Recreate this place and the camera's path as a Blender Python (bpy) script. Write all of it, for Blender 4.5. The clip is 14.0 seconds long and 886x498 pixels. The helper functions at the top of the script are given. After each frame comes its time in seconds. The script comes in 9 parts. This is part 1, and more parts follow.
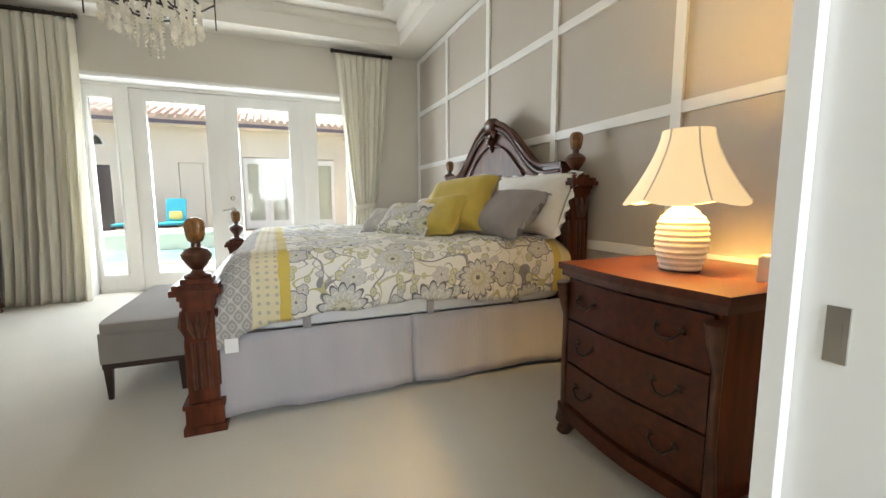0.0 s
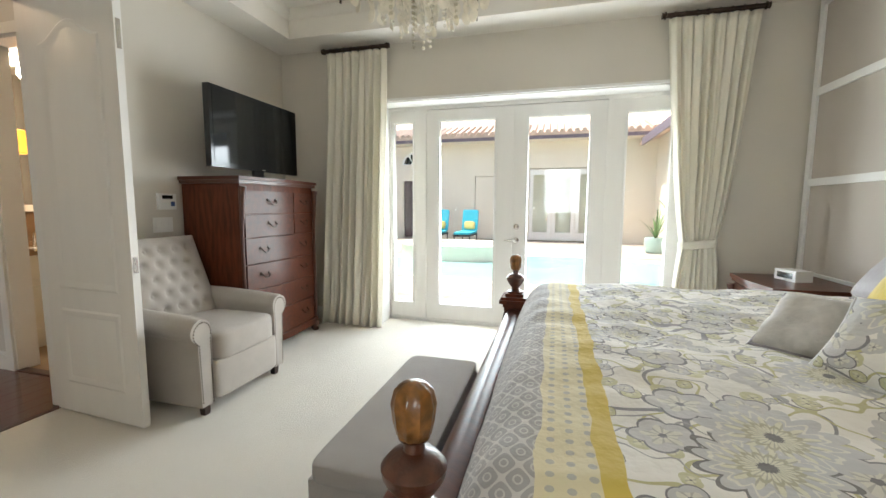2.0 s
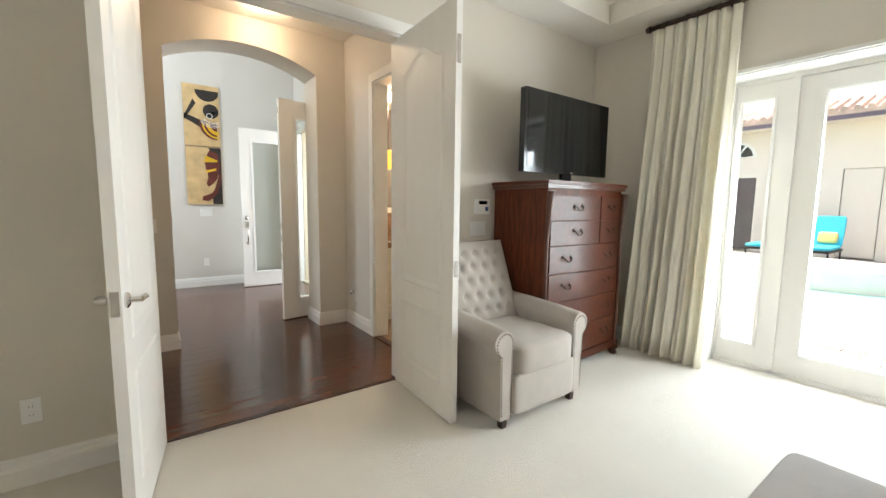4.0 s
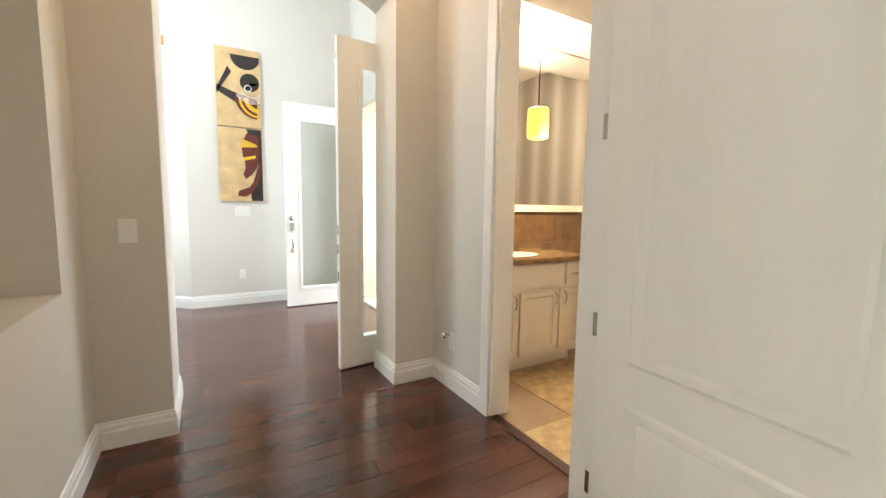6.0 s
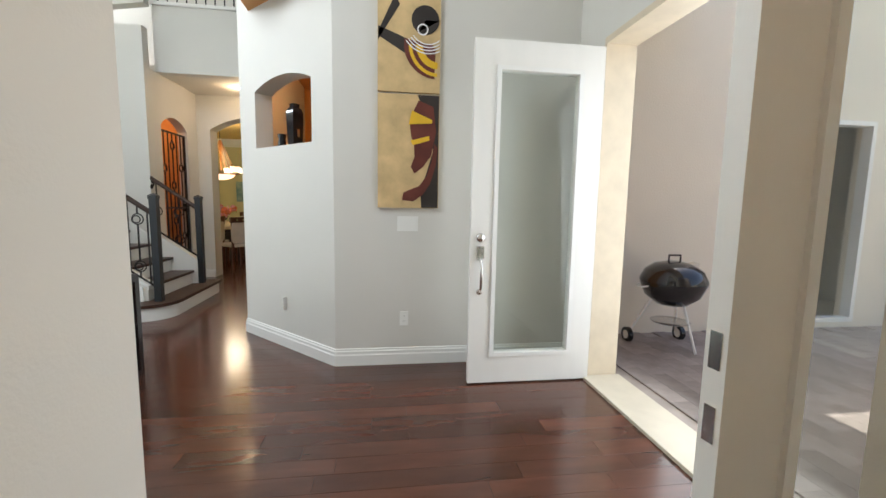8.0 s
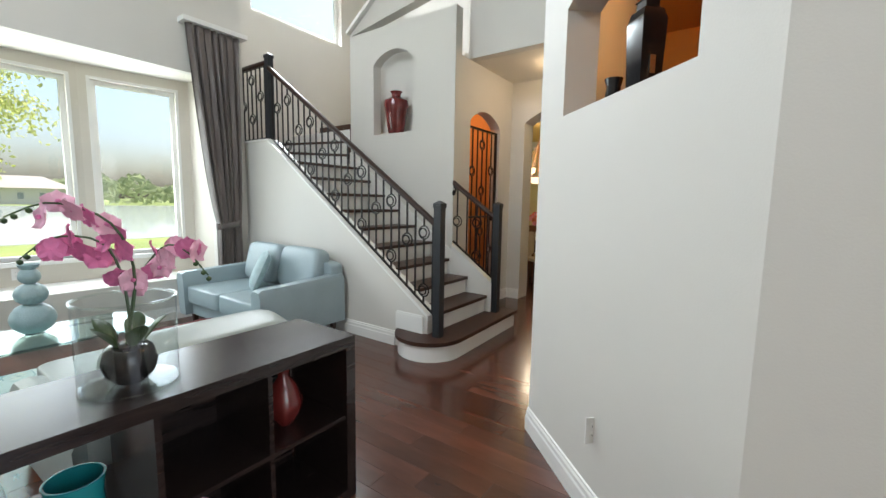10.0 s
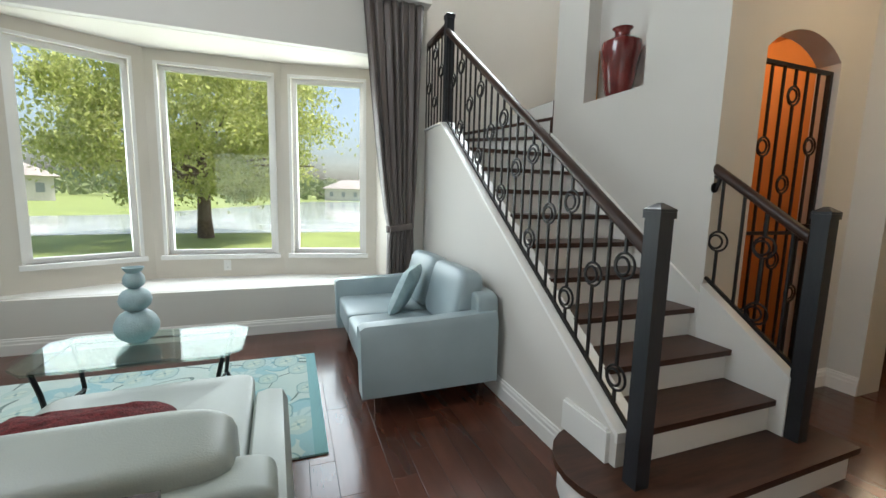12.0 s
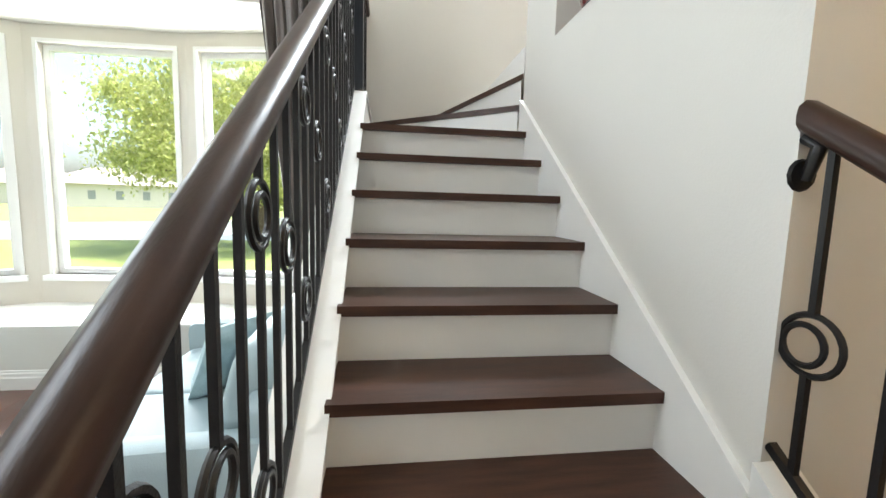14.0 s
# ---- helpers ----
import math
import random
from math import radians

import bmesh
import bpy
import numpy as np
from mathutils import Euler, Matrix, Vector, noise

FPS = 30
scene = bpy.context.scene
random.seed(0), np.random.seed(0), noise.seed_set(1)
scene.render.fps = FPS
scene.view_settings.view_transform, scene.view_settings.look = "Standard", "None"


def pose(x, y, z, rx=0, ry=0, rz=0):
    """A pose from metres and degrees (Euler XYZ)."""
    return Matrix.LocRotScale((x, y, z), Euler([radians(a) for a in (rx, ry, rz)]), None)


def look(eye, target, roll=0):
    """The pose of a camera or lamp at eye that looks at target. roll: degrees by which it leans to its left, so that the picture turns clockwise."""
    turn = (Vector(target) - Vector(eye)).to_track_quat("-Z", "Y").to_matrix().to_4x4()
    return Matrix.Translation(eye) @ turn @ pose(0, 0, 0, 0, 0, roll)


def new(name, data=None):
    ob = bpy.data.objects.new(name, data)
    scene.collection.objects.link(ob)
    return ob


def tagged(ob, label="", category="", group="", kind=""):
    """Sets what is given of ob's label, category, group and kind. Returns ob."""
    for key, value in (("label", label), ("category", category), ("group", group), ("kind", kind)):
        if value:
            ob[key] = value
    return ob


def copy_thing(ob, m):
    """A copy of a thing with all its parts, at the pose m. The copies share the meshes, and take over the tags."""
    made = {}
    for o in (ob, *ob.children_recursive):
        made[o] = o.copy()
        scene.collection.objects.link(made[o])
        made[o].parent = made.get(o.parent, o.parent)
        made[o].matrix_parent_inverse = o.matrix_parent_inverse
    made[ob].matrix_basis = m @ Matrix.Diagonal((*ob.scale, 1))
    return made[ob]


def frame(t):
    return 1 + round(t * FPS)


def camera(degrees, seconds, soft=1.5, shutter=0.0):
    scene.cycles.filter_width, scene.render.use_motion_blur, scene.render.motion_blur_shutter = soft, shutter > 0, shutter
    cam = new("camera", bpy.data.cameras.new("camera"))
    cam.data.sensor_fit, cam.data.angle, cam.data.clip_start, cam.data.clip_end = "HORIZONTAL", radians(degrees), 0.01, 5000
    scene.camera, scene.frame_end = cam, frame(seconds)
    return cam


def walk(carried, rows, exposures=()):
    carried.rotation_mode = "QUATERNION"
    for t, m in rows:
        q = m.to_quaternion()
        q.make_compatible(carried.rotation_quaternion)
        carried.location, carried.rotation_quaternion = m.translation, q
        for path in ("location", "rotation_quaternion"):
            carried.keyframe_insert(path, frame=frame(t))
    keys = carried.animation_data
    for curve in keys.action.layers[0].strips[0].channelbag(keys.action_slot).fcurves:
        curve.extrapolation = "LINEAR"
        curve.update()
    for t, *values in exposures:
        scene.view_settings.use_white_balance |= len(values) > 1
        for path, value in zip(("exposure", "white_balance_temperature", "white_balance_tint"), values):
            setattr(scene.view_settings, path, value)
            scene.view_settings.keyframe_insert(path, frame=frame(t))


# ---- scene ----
cam = camera(94.8, 14.0)
PATH = [
    (0, (0.283, 0.357, 1.026), (1.034, 2.195, 0.793), -0.2),
    (0.5, (0.362, 0.68, 1.161), (0.793, 2.619, 0.93), -0.2),
    (1, (0.376, 1.047, 1.23), (0.531, 3.028, 1.003), 0.0),
    (1.5, (0.301, 1.425, 1.264), (0.15, 3.408, 1.046), 0.3),
    (2, (0.186, 1.753, 1.275), (-0.338, 3.672, 1.066), 0.3),
    (2.5, (0.042, 1.89, 1.285), (-0.856, 3.666, 1.090), 0.45),
    (3, (-0.031, 1.939, 1.336), (-1.26, 3.502, 1.121), 0.6),
    (3.5, (-0.084, 1.975, 1.312), (-1.557, 3.312, 1.103), 0.6),
    (3.7, (-0.112, 1.986, 1.313), (-1.651, 3.244, 1.098), 0.7),
    (6, (-1.915, 2.389, 1.241), (-3.631, 3.395, 1.034), 0.8),
    (6.5, (-2.453, 2.471, 1.237), (-4.197, 3.428, 1.035), 0.7),
    (7, (-3.016, 2.508, 1.271), (-4.821, 3.344, 1.059), 1.2),
    (7.5, (-3.612, 2.658, 1.332), (-5.514, 3.231, 1.099), 0.9),
    (8, (-4.225, 2.638, 1.316), (-6.194, 2.91, 1.093), 1.0),
    (8.5, (-4.801, 2.539, 1.354), (-6.787, 2.473, 1.121), 1.0),
    (9, (-5.303, 2.356, 1.347), (-7.247, 1.94, 1.126), 1.3),
    (9.2, (-5.504, 2.31, 1.35), (-7.41, 1.745, 1.128), 1.2),
    (11.3, (-7.19, 1.733, 1.363), (-8.146, -0.005, 1.113), 1.5),
    (11.5, (-7.323, 1.625, 1.37), (-8.194, -0.157, 1.114), 1.6),
    (12, (-7.713, 1.329, 1.373), (-8.406, -0.529, 1.118), 1.4),
    (12.5, (-8.106, 1.029, 1.403), (-8.699, -0.864, 1.151), 1.3),
    (13, (-8.548, 0.778, 1.401), (-9.069, -1.138, 1.161), 1.2),
    (13.5, (-8.949, 0.534, 1.380), (-9.401, -1.402, 1.163), 1.7),
    (14, (-9.315, 0.265, 1.392), (-9.588, -1.702, 1.172), 1.6),
]
EXPOSURES = [(0, 1.95), (1, 2.2), (2, 1.95), (3, 1.82), (3.7, 2.15), (6, 2.85), (6.5, 2.6), (7.5, 2.5), (8, 1.95), (8.5, 2.1), (9.2, 2.05), (11.3, 1.65), (12, 1.65), (12.5, 1.65), (13, 1.85), (13.5, 2.25), (14, 2.58)]
walk(cam, [(t, look(eye, target, roll)) for t, eye, target, roll in PATH], EXPOSURES)

# ---- daylight ----
SUN_EL, SUN_AZ = 64.0, 272.0          # degrees; azimuth clockwise from +y
world = bpy.data.worlds.new("world")
scene.world = world
world.use_nodes = True
wn = world.node_tree
sky = wn.nodes.new("ShaderNodeTexSky")
sky.sky_type, sky.sun_disc = "NISHITA", False
sky.sun_elevation, sky.sun_rotation = radians(SUN_EL), radians(SUN_AZ)
sky.air_density, sky.dust_density = 1.0, 4.5
wn.nodes["Background"].inputs["Strength"].default_value = 0.095
wn.links.new(sky.outputs["Color"], wn.nodes["Background"].inputs["Color"])
sun = new("sun", bpy.data.lights.new("sun", "SUN"))
sun.data.energy, sun.data.angle, sun.data.color = 2.1, radians(0.6), (1.0, 0.95, 0.87)
_d = Vector((math.sin(radians(SUN_AZ)) * math.cos(radians(SUN_EL)), math.cos(radians(SUN_AZ)) * math.cos(radians(SUN_EL)), math.sin(radians(SUN_EL))))
sun.matrix_world = look(_d * 30, (0, 0, 0))


def area_light(name, place, target, w, h, power, color):
    la = bpy.data.lights.new(name, "AREA")
    la.shape, la.size, la.size_y, la.energy, la.color = "RECTANGLE", w, h, power, color
    ob = new(name, la)
    ob.matrix_world = look(place, target)
    return ob


def point_light(name, place, power, color, radius=0.05):
    la = bpy.data.lights.new(name, "POINT")
    la.energy, la.color, la.shadow_soft_size = power, color, radius
    ob = new(name, la)
    ob.location = place
    return ob


# sky light standing in the real openings, plus fill in two added ones
DAY = (0.86, 0.94, 1.0)
WARM = (1.0, 0.62, 0.28)
area_light("sky_light_bedroom", (-0.22, 6.09, 1.2), (-0.22, 3.0, 0.9), 2.5, 1.6, 54, DAY)
# Fill through an unseen lobby window, added to brighten doorway and bed.
area_light("sky_light_lobby", (0.3, -1.44, 1.7), (0.3, 2.0, 1.0), 1.0, 1.2, 15, DAY)
area_light("sky_light_foyer", (-6.03, 4.75, 1.3), (-6.03, 0, 1.0), 1.9, 2.3, 11, DAY)
area_light("sky_light_bay_east", (-5.864, -3.46, 1.65), (-7.7, 0.0, 1.3), 0.75, 1.75, 5, DAY)
area_light("sky_light_bay", (-7.0, -3.70, 1.65), (-6.9, 0.0, 1.3), 0.95, 1.75, 7.5, DAY)
area_light("sky_light_bay_west", (-8.135, -3.57, 1.65), (-7.35, 0.0, 1.3), 0.70, 1.75, 9, DAY)
# Added fill from an unseen opening high in the east wall.
area_light("sky_light_living_high", (-4.80, -0.3, 4.3), (-8.0, 0.6, 2.0), 2.2, 1.4, 32, DAY)
area_light("sky_light_stair", (-10.3, -3.62, 4.5), (-7.0, 3.0, 1.0), 1.4, 1.0, 48, DAY)

# ---- mesh helpers ----
def box(bm, x0, y0, z0, x1, y1, z1, m=None):
    vs = [bm.verts.new((x, y, z)) for z in (z0, z1) for x, y in ((x0, y0), (x1, y0), (x1, y1), (x0, y1))]
    for f in ((3, 2, 1, 0), (4, 5, 6, 7), (0, 1, 5, 4), (1, 2, 6, 5), (2, 3, 7, 6), (3, 0, 4, 7)):
        bm.faces.new([vs[i] for i in f])
    if m is not None:
        for v in vs:
            v.co = m @ v.co
    return vs


def prism(bm, pts, z0, z1, m=None):
    """A polygon of (x, y) points raised from z0 to z1."""
    a = [bm.verts.new((x, y, z0)) for x, y in pts]
    b = [bm.verts.new((x, y, z1)) for x, y in pts]
    n = len(pts)
    bm.faces.new(a[::-1]), bm.faces.new(b)
    for i in range(n):
        bm.faces.new((a[i], a[(i + 1) % n], b[(i + 1) % n], b[i]))
    if m is not None:
        for v in a + b:
            v.co = m @ v.co
    return a + b


def lathe(bm, prof, n=20, m=None, cap=True, wave=None):
    """A profile of (radius, z) points turned round z. wave(angle, r, z) may change the radius."""
    rings = []
    for r, z in prof:
        ring = []
        for i in range(n):
            a = 2 * math.pi * i / n
            q = r if wave is None else wave(a, r, z)
            ring.append(bm.verts.new((q * math.cos(a), q * math.sin(a), z)))
        rings.append(ring)
    for p, q in zip(rings, rings[1:]):
        for i in range(n):
            bm.faces.new((p[i], p[(i + 1) % n], q[(i + 1) % n], q[i]))
    if cap:
        bm.faces.new(rings[0][::-1]), bm.faces.new(rings[-1])
    if m is not None:
        for ring in rings:
            for v in ring:
                v.co = m @ v.co
    return [v for ring in rings for v in ring]


def tube(bm, pts, r, n=8, square=False, closed=False):
    """A rod of radius r (or list of radii) along points."""
    pts = [Vector(p) for p in pts]
    k = len(pts)
    rings = []
    up = None
    for i, p in enumerate(pts):
        if closed:
            d = pts[(i + 1) % k] - pts[i - 1]
        else:
            d = pts[min(i + 1, k - 1)] - pts[max(i - 1, 0)]
        d.normalize()
        if up is None:
            up = Vector((0, 0, 1)) if abs(d.z) < 0.9 else Vector((1, 0, 0))
        s = d.cross(up).normalized()
        up = s.cross(d).normalized()
        rr = r[i] if isinstance(r, (list, tuple)) else r
        cnt = 4 if square else n
        off = math.pi / 4 if square else 0
        rings.append([bm.verts.new(p + (s * math.cos(off + 2 * math.pi * j / cnt) + up * math.sin(off + 2 * math.pi * j / cnt)) * rr * (1.414 if square else 1)) for j in range(cnt)])
    cnt = len(rings[0])
    pairs = list(zip(rings, rings[1:])) + ([(rings[-1], rings[0])] if closed else [])
    for a, b in pairs:
        for j in range(cnt):
            bm.faces.new((a[j], a[(j + 1) % cnt], b[(j + 1) % cnt], b[j]))
    if not closed:
        bm.faces.new(rings[0][::-1]), bm.faces.new(rings[-1])
    return [v for q in rings for v in q]


def torus(bm, R, r, m, n=20, k=8):
    tube_pts = [m @ Vector((R * math.cos(2 * math.pi * i / n), R * math.sin(2 * math.pi * i / n), 0)) for i in range(n)]
    return tube(bm, tube_pts, r, k, closed=True)


def grid(bm, fn, nu, nv, wrap=False):
    """A sheet of fn(u, v), u and v from 0 to 1."""
    vs = [[bm.verts.new(fn(i / nu, j / nv)) for j in range(nv + 1)] for i in range(nu + 1)]
    for i in range(nu):
        for j in range(nv):
            bm.faces.new((vs[i][j], vs[i + 1][j], vs[i + 1][j + 1], vs[i][j + 1]))
    return vs


def puff(bm, x0, y0, z0, x1, y1, z1, e=0.45, n=14, m=None, dents=(), dent=0.03, dr=0.1):
    """A stuffed block: a rounded superellipsoid between two corners; dents are buttons on its top."""
    c, h = Vector(((x0 + x1) / 2, (y0 + y1) / 2, (z0 + z1) / 2)), Vector(((x1 - x0) / 2, (y1 - y0) / 2, (z1 - z0) / 2))
    sp = lambda a: math.copysign(abs(a) ** e, a)
    vs = []

    def at(u, v):
        a, b = 2 * math.pi * u, math.pi * (v - 0.5)
        ce = sp(math.cos(b))
        p = Vector((c.x + h.x * ce * sp(math.cos(a)), c.y + h.y * ce * sp(math.sin(a)), c.z + h.z * sp(math.sin(b))))
        if p.z > c.z:
            for q in dents:
                d2 = (p.x - q[0]) ** 2 + (p.y - q[1]) ** 2
                p.z -= dent * math.exp(-d2 / (dr * dr))
        return p

    sheet = grid(bm, at, n * 2, n)
    vs = [v for row in sheet for v in row]
    if m is not None:
        for v in vs:
            v.co = m @ v.co
    bmesh.ops.remove_doubles(bm, verts=vs, dist=0.0005)


def bevelled(bm, w=0.005, seg=2, angle=35):
    es = [e for e in bm.edges if len(e.link_faces) == 2 and e.calc_face_angle(0) > radians(angle)]
    bmesh.ops.bevel(bm, geom=es, offset=w, segments=seg, profile=0.6, affect="EDGES", clamp_overlap=True)


def mesh_of(name, bm, material, smooth=45):
    bmesh.ops.recalc_face_normals(bm, faces=bm.faces)
    me = bpy.data.meshes.new(name)
    bm.to_mesh(me)
    bm.free()
    if smooth:
        me.shade_smooth()
        me.set_sharp_from_angle(angle=radians(smooth))
    if material is not None:
        me.materials.append(material)
    return me


def part(name, bm, material, parent=None, label="", bev=0.0, seg=2, smooth=45):
    if bev:
        bevelled(bm, bev, seg)
    ob = new(name, mesh_of(name, bm, material, smooth))
    if parent is not None:
        ob.parent = parent
    if label:
        ob["label"] = label
    return ob


def thing(name, m, label, category, group="", kind=""):
    ob = new(name)
    ob.empty_display_size = 0.1
    ob.matrix_world = m
    return tagged(ob, label, category, group, kind)


def BM():
    return bmesh.new()


def setting(name, bm, material, label="", category="", bev=0.0, smooth=30, seg=2):
    ob = part(name, bm, material, None, "", bev, seg, smooth)
    return tagged(ob, label, category, "", "structure")


def wall_bm(bm, p0, p1, th, z0, z1, holes=(), side=1):
    """A wall from p0 to p1 (the seen face), its thickness to the right (side=1) or left (-1) of that way.
    holes: (u0, u1, z0, z1, rise) with u in metres from p0; rise: height of an arch on top of z1."""
    p0, p1 = Vector((*p0, 0)), Vector((*p1, 0))
    d = (p1 - p0).normalized()
    s = Vector((d.y, -d.x, 0)) * side
    L = (p1 - p0).length
    m = Matrix(((d.x, s.x, 0, p0.x), (d.y, s.y, 0, p0.y), (0, 0, 1, 0), (0, 0, 0, 1)))
    us = 0.0
    for h in sorted(holes):
        u0, u1, a, b = h[:4]
        rise = h[4] if len(h) > 4 else 0
        if u0 > us + 1e-4:
            box(bm, us, 0, z0, u0, th, z1, m)
        if a > z0 + 1e-4:
            box(bm, u0, 0, z0, u1, th, a, m)
        if not rise:
            if b < z1 - 1e-4:
                box(bm, u0, 0, b, u1, th, z1, m)
        else:
            w = (u1 - u0) / 2
            R = (w * w + rise * rise) / (2 * rise)
            n = 20
            arc = []
            for i in range(n + 1):
                x = -w + 2 * w * i / n
                arc.append((u0 + w + x, b + rise - R + math.sqrt(max(R * R - x * x, 0))))
            fr, bk = [], []
            for (u, z) in arc:
                fr.append((bm.verts.new(m @ Vector((u, 0, z))), bm.verts.new(m @ Vector((u, 0, z1)))))
                bk.append((bm.verts.new(m @ Vector((u, th, z))), bm.verts.new(m @ Vector((u, th, z1)))))
            for i in range(n):
                bm.faces.new((fr[i][0], fr[i + 1][0], fr[i + 1][1], fr[i][1]))
                bm.faces.new((bk[i][1], bk[i + 1][1], bk[i + 1][0], bk[i][0]))
                bm.faces.new((fr[i][0], bk[i][0], bk[i + 1][0], fr[i + 1][0]))
        us = u1
    if us < L - 1e-4:
        box(bm, us, 0, z0, L, th, z1, m)


BASE_PROFILE = [(0, 0), (0.018, 0), (0.018, 0.085), (0.013, 0.095), (0.013, 0.115), (0.007, 0.125), (0.007, 0.135), (0, 0.14)]


def run_profile(bm, pts, prof, z=0.0, closed=False):
    """A moulding of (out, up) points swept along (x, y) points; out is to the left of the way."""
    P = [Vector(p) for p in pts]
    n = len(P)
    rings = []
    for i in range(n):
        a = P[i] - P[i - 1] if (i or closed) else P[1] - P[0]
        b = P[(i + 1) % n] - P[i] if (i < n - 1 or closed) else a
        a, b = a.normalized(), b.normalized()
        na, nb = Vector((-a.y, a.x)), Vector((-b.y, b.x))
        k = (na + nb) / max(0.25, 1 + na.dot(nb))
        rings.append([bm.verts.new((P[i].x + k.x * o, P[i].y + k.y * o, z + u)) for o, u in prof])
    m = len(prof)
    pairs = list(zip(rings, rings[1:])) + ([(rings[-1], rings[0])] if closed else [])
    for p, q in pairs:
        for j in range(m):
            bm.faces.new((p[j], p[(j + 1) % m], q[(j + 1) % m], q[j]))
    if not closed:
        bm.faces.new(rings[0]), bm.faces.new(rings[-1][::-1])

# ---- materials ----
def material(name, color, rough=0.5, metal=0.0, vary=0.08, scale=6.0, bump=0.0, bump_scale=120.0, stretch=(1, 1, 1), rand=0.0, spec=0.5, sheen=0.0, coat=0.0, color2=None, detail=6.0):
    """Paint, wood, cloth, leather: a base colour varied at two scales, with fine relief."""
    mt = bpy.data.materials.new(name)
    mt.use_nodes = True
    nt = mt.node_tree
    b = nt.nodes["Principled BSDF"]
    b.inputs["Roughness"].default_value, b.inputs["Metallic"].default_value = rough, metal
    b.inputs["Specular IOR Level"].default_value = spec
    b.inputs["Sheen Weight"].default_value = sheen
    b.inputs["Coat Weight"].default_value = coat
    b.inputs["Coat Roughness"].default_value = 0.095
    tc = nt.nodes.new("ShaderNodeTexCoord")
    mp = nt.nodes.new("ShaderNodeMapping")
    mp.inputs["Scale"].default_value = stretch
    nt.links.new(tc.outputs["Object"], mp.inputs["Vector"])
    n1 = nt.nodes.new("ShaderNodeTexNoise")
    n1.inputs["Scale"].default_value, n1.inputs["Detail"].default_value = scale, detail
    nt.links.new(mp.outputs["Vector"], n1.inputs["Vector"])
    ramp = nt.nodes.new("ShaderNodeMix")
    ramp.data_type = "RGBA"
    c = Vector(color)
    lo = c * (1 - vary) if color2 is None else Vector(color2)
    hi = c * (1 + vary) if color2 is None else c
    ramp.inputs[6].default_value, ramp.inputs[7].default_value = (*lo, 1), (*hi, 1)
    mr = nt.nodes.new("ShaderNodeMapRange")
    mr.inputs["From Min"].default_value, mr.inputs["From Max"].default_value = 0.3, 0.7
    nt.links.new(n1.outputs["Fac"], mr.inputs["Value"])
    nt.links.new(mr.outputs["Result"], ramp.inputs[0])
    out = ramp.outputs[2]
    if rand:
        oi = nt.nodes.new("ShaderNodeObjectInfo")
        m2 = nt.nodes.new("ShaderNodeMapRange")
        m2.inputs["To Min"].default_value, m2.inputs["To Max"].default_value = 1 - rand, 1 + rand
        nt.links.new(oi.outputs["Random"], m2.inputs["Value"])
        hs = nt.nodes.new("ShaderNodeHueSaturation")
        nt.links.new(out, hs.inputs["Color"])
        nt.links.new(m2.outputs["Result"], hs.inputs["Value"])
        out = hs.outputs["Color"]
    nt.links.new(out, b.inputs["Base Color"])
    if bump:
        n2 = nt.nodes.new("ShaderNodeTexNoise")
        n2.inputs["Scale"].default_value, n2.inputs["Detail"].default_value = bump_scale, 3
        nt.links.new(mp.outputs["Vector"], n2.inputs["Vector"])
        bp = nt.nodes.new("ShaderNodeBump")
        bp.inputs["Strength"].default_value, bp.inputs["Distance"].default_value = bump, 0.01
        nt.links.new(n2.outputs["Fac"], bp.inputs["Height"])
        nt.links.new(bp.outputs["Normal"], b.inputs["Normal"])
        r2 = nt.nodes.new("ShaderNodeMapRange")
        r2.inputs["To Min"].default_value, r2.inputs["To Max"].default_value = max(rough - 0.07, 0.02), min(rough + 0.07, 1)
        nt.links.new(n1.outputs["Fac"], r2.inputs["Value"])
        nt.links.new(r2.outputs["Result"], b.inputs["Roughness"])
    return mt


def glow(name, color, strength, base=(0.9, 0.85, 0.75)):
    mt = material(name, base, 0.5, vary=0.03)
    b = mt.node_tree.nodes["Principled BSDF"]
    b.inputs["Emission Color"].default_value = (*color, 1)
    b.inputs["Emission Strength"].default_value = strength
    return mt


def glass(name, tint=(0.96, 0.98, 0.97), rough=0.0, gloss=0.025):
    """A thin pane: clear, with a mirror gloss."""
    mt = bpy.data.materials.new(name)
    mt.use_nodes = True
    nt = mt.node_tree
    nt.nodes.remove(nt.nodes["Principled BSDF"])
    tr = nt.nodes.new("ShaderNodeBsdfTransparent")
    tr.inputs["Color"].default_value = (*tint, 1)
    gl = nt.nodes.new("ShaderNodeBsdfGlossy")
    gl.inputs["Roughness"].default_value = rough
    lw = nt.nodes.new("ShaderNodeLayerWeight")
    lw.inputs["Blend"].default_value = 0.5
    pw = nt.nodes.new("ShaderNodeMath")
    pw.operation = "POWER"
    nt.links.new(lw.outputs["Facing"], pw.inputs[0])
    pw.inputs[1].default_value = 5.0
    fr = nt.nodes.new("ShaderNodeMath")
    fr.operation = "MULTIPLY_ADD"
    nt.links.new(pw.outputs["Value"], fr.inputs[0])
    fr.inputs[1].default_value, fr.inputs[2].default_value = 0.9, gloss
    mx = nt.nodes.new("ShaderNodeMixShader")
    nt.links.new(fr.outputs["Value"], mx.inputs["Fac"])
    nt.links.new(tr.outputs["BSDF"], mx.inputs[1])
    nt.links.new(gl.outputs["BSDF"], mx.inputs[2])
    nt.links.new(mx.outputs["Shader"], nt.nodes["Material Output"].inputs["Surface"])
    return mt


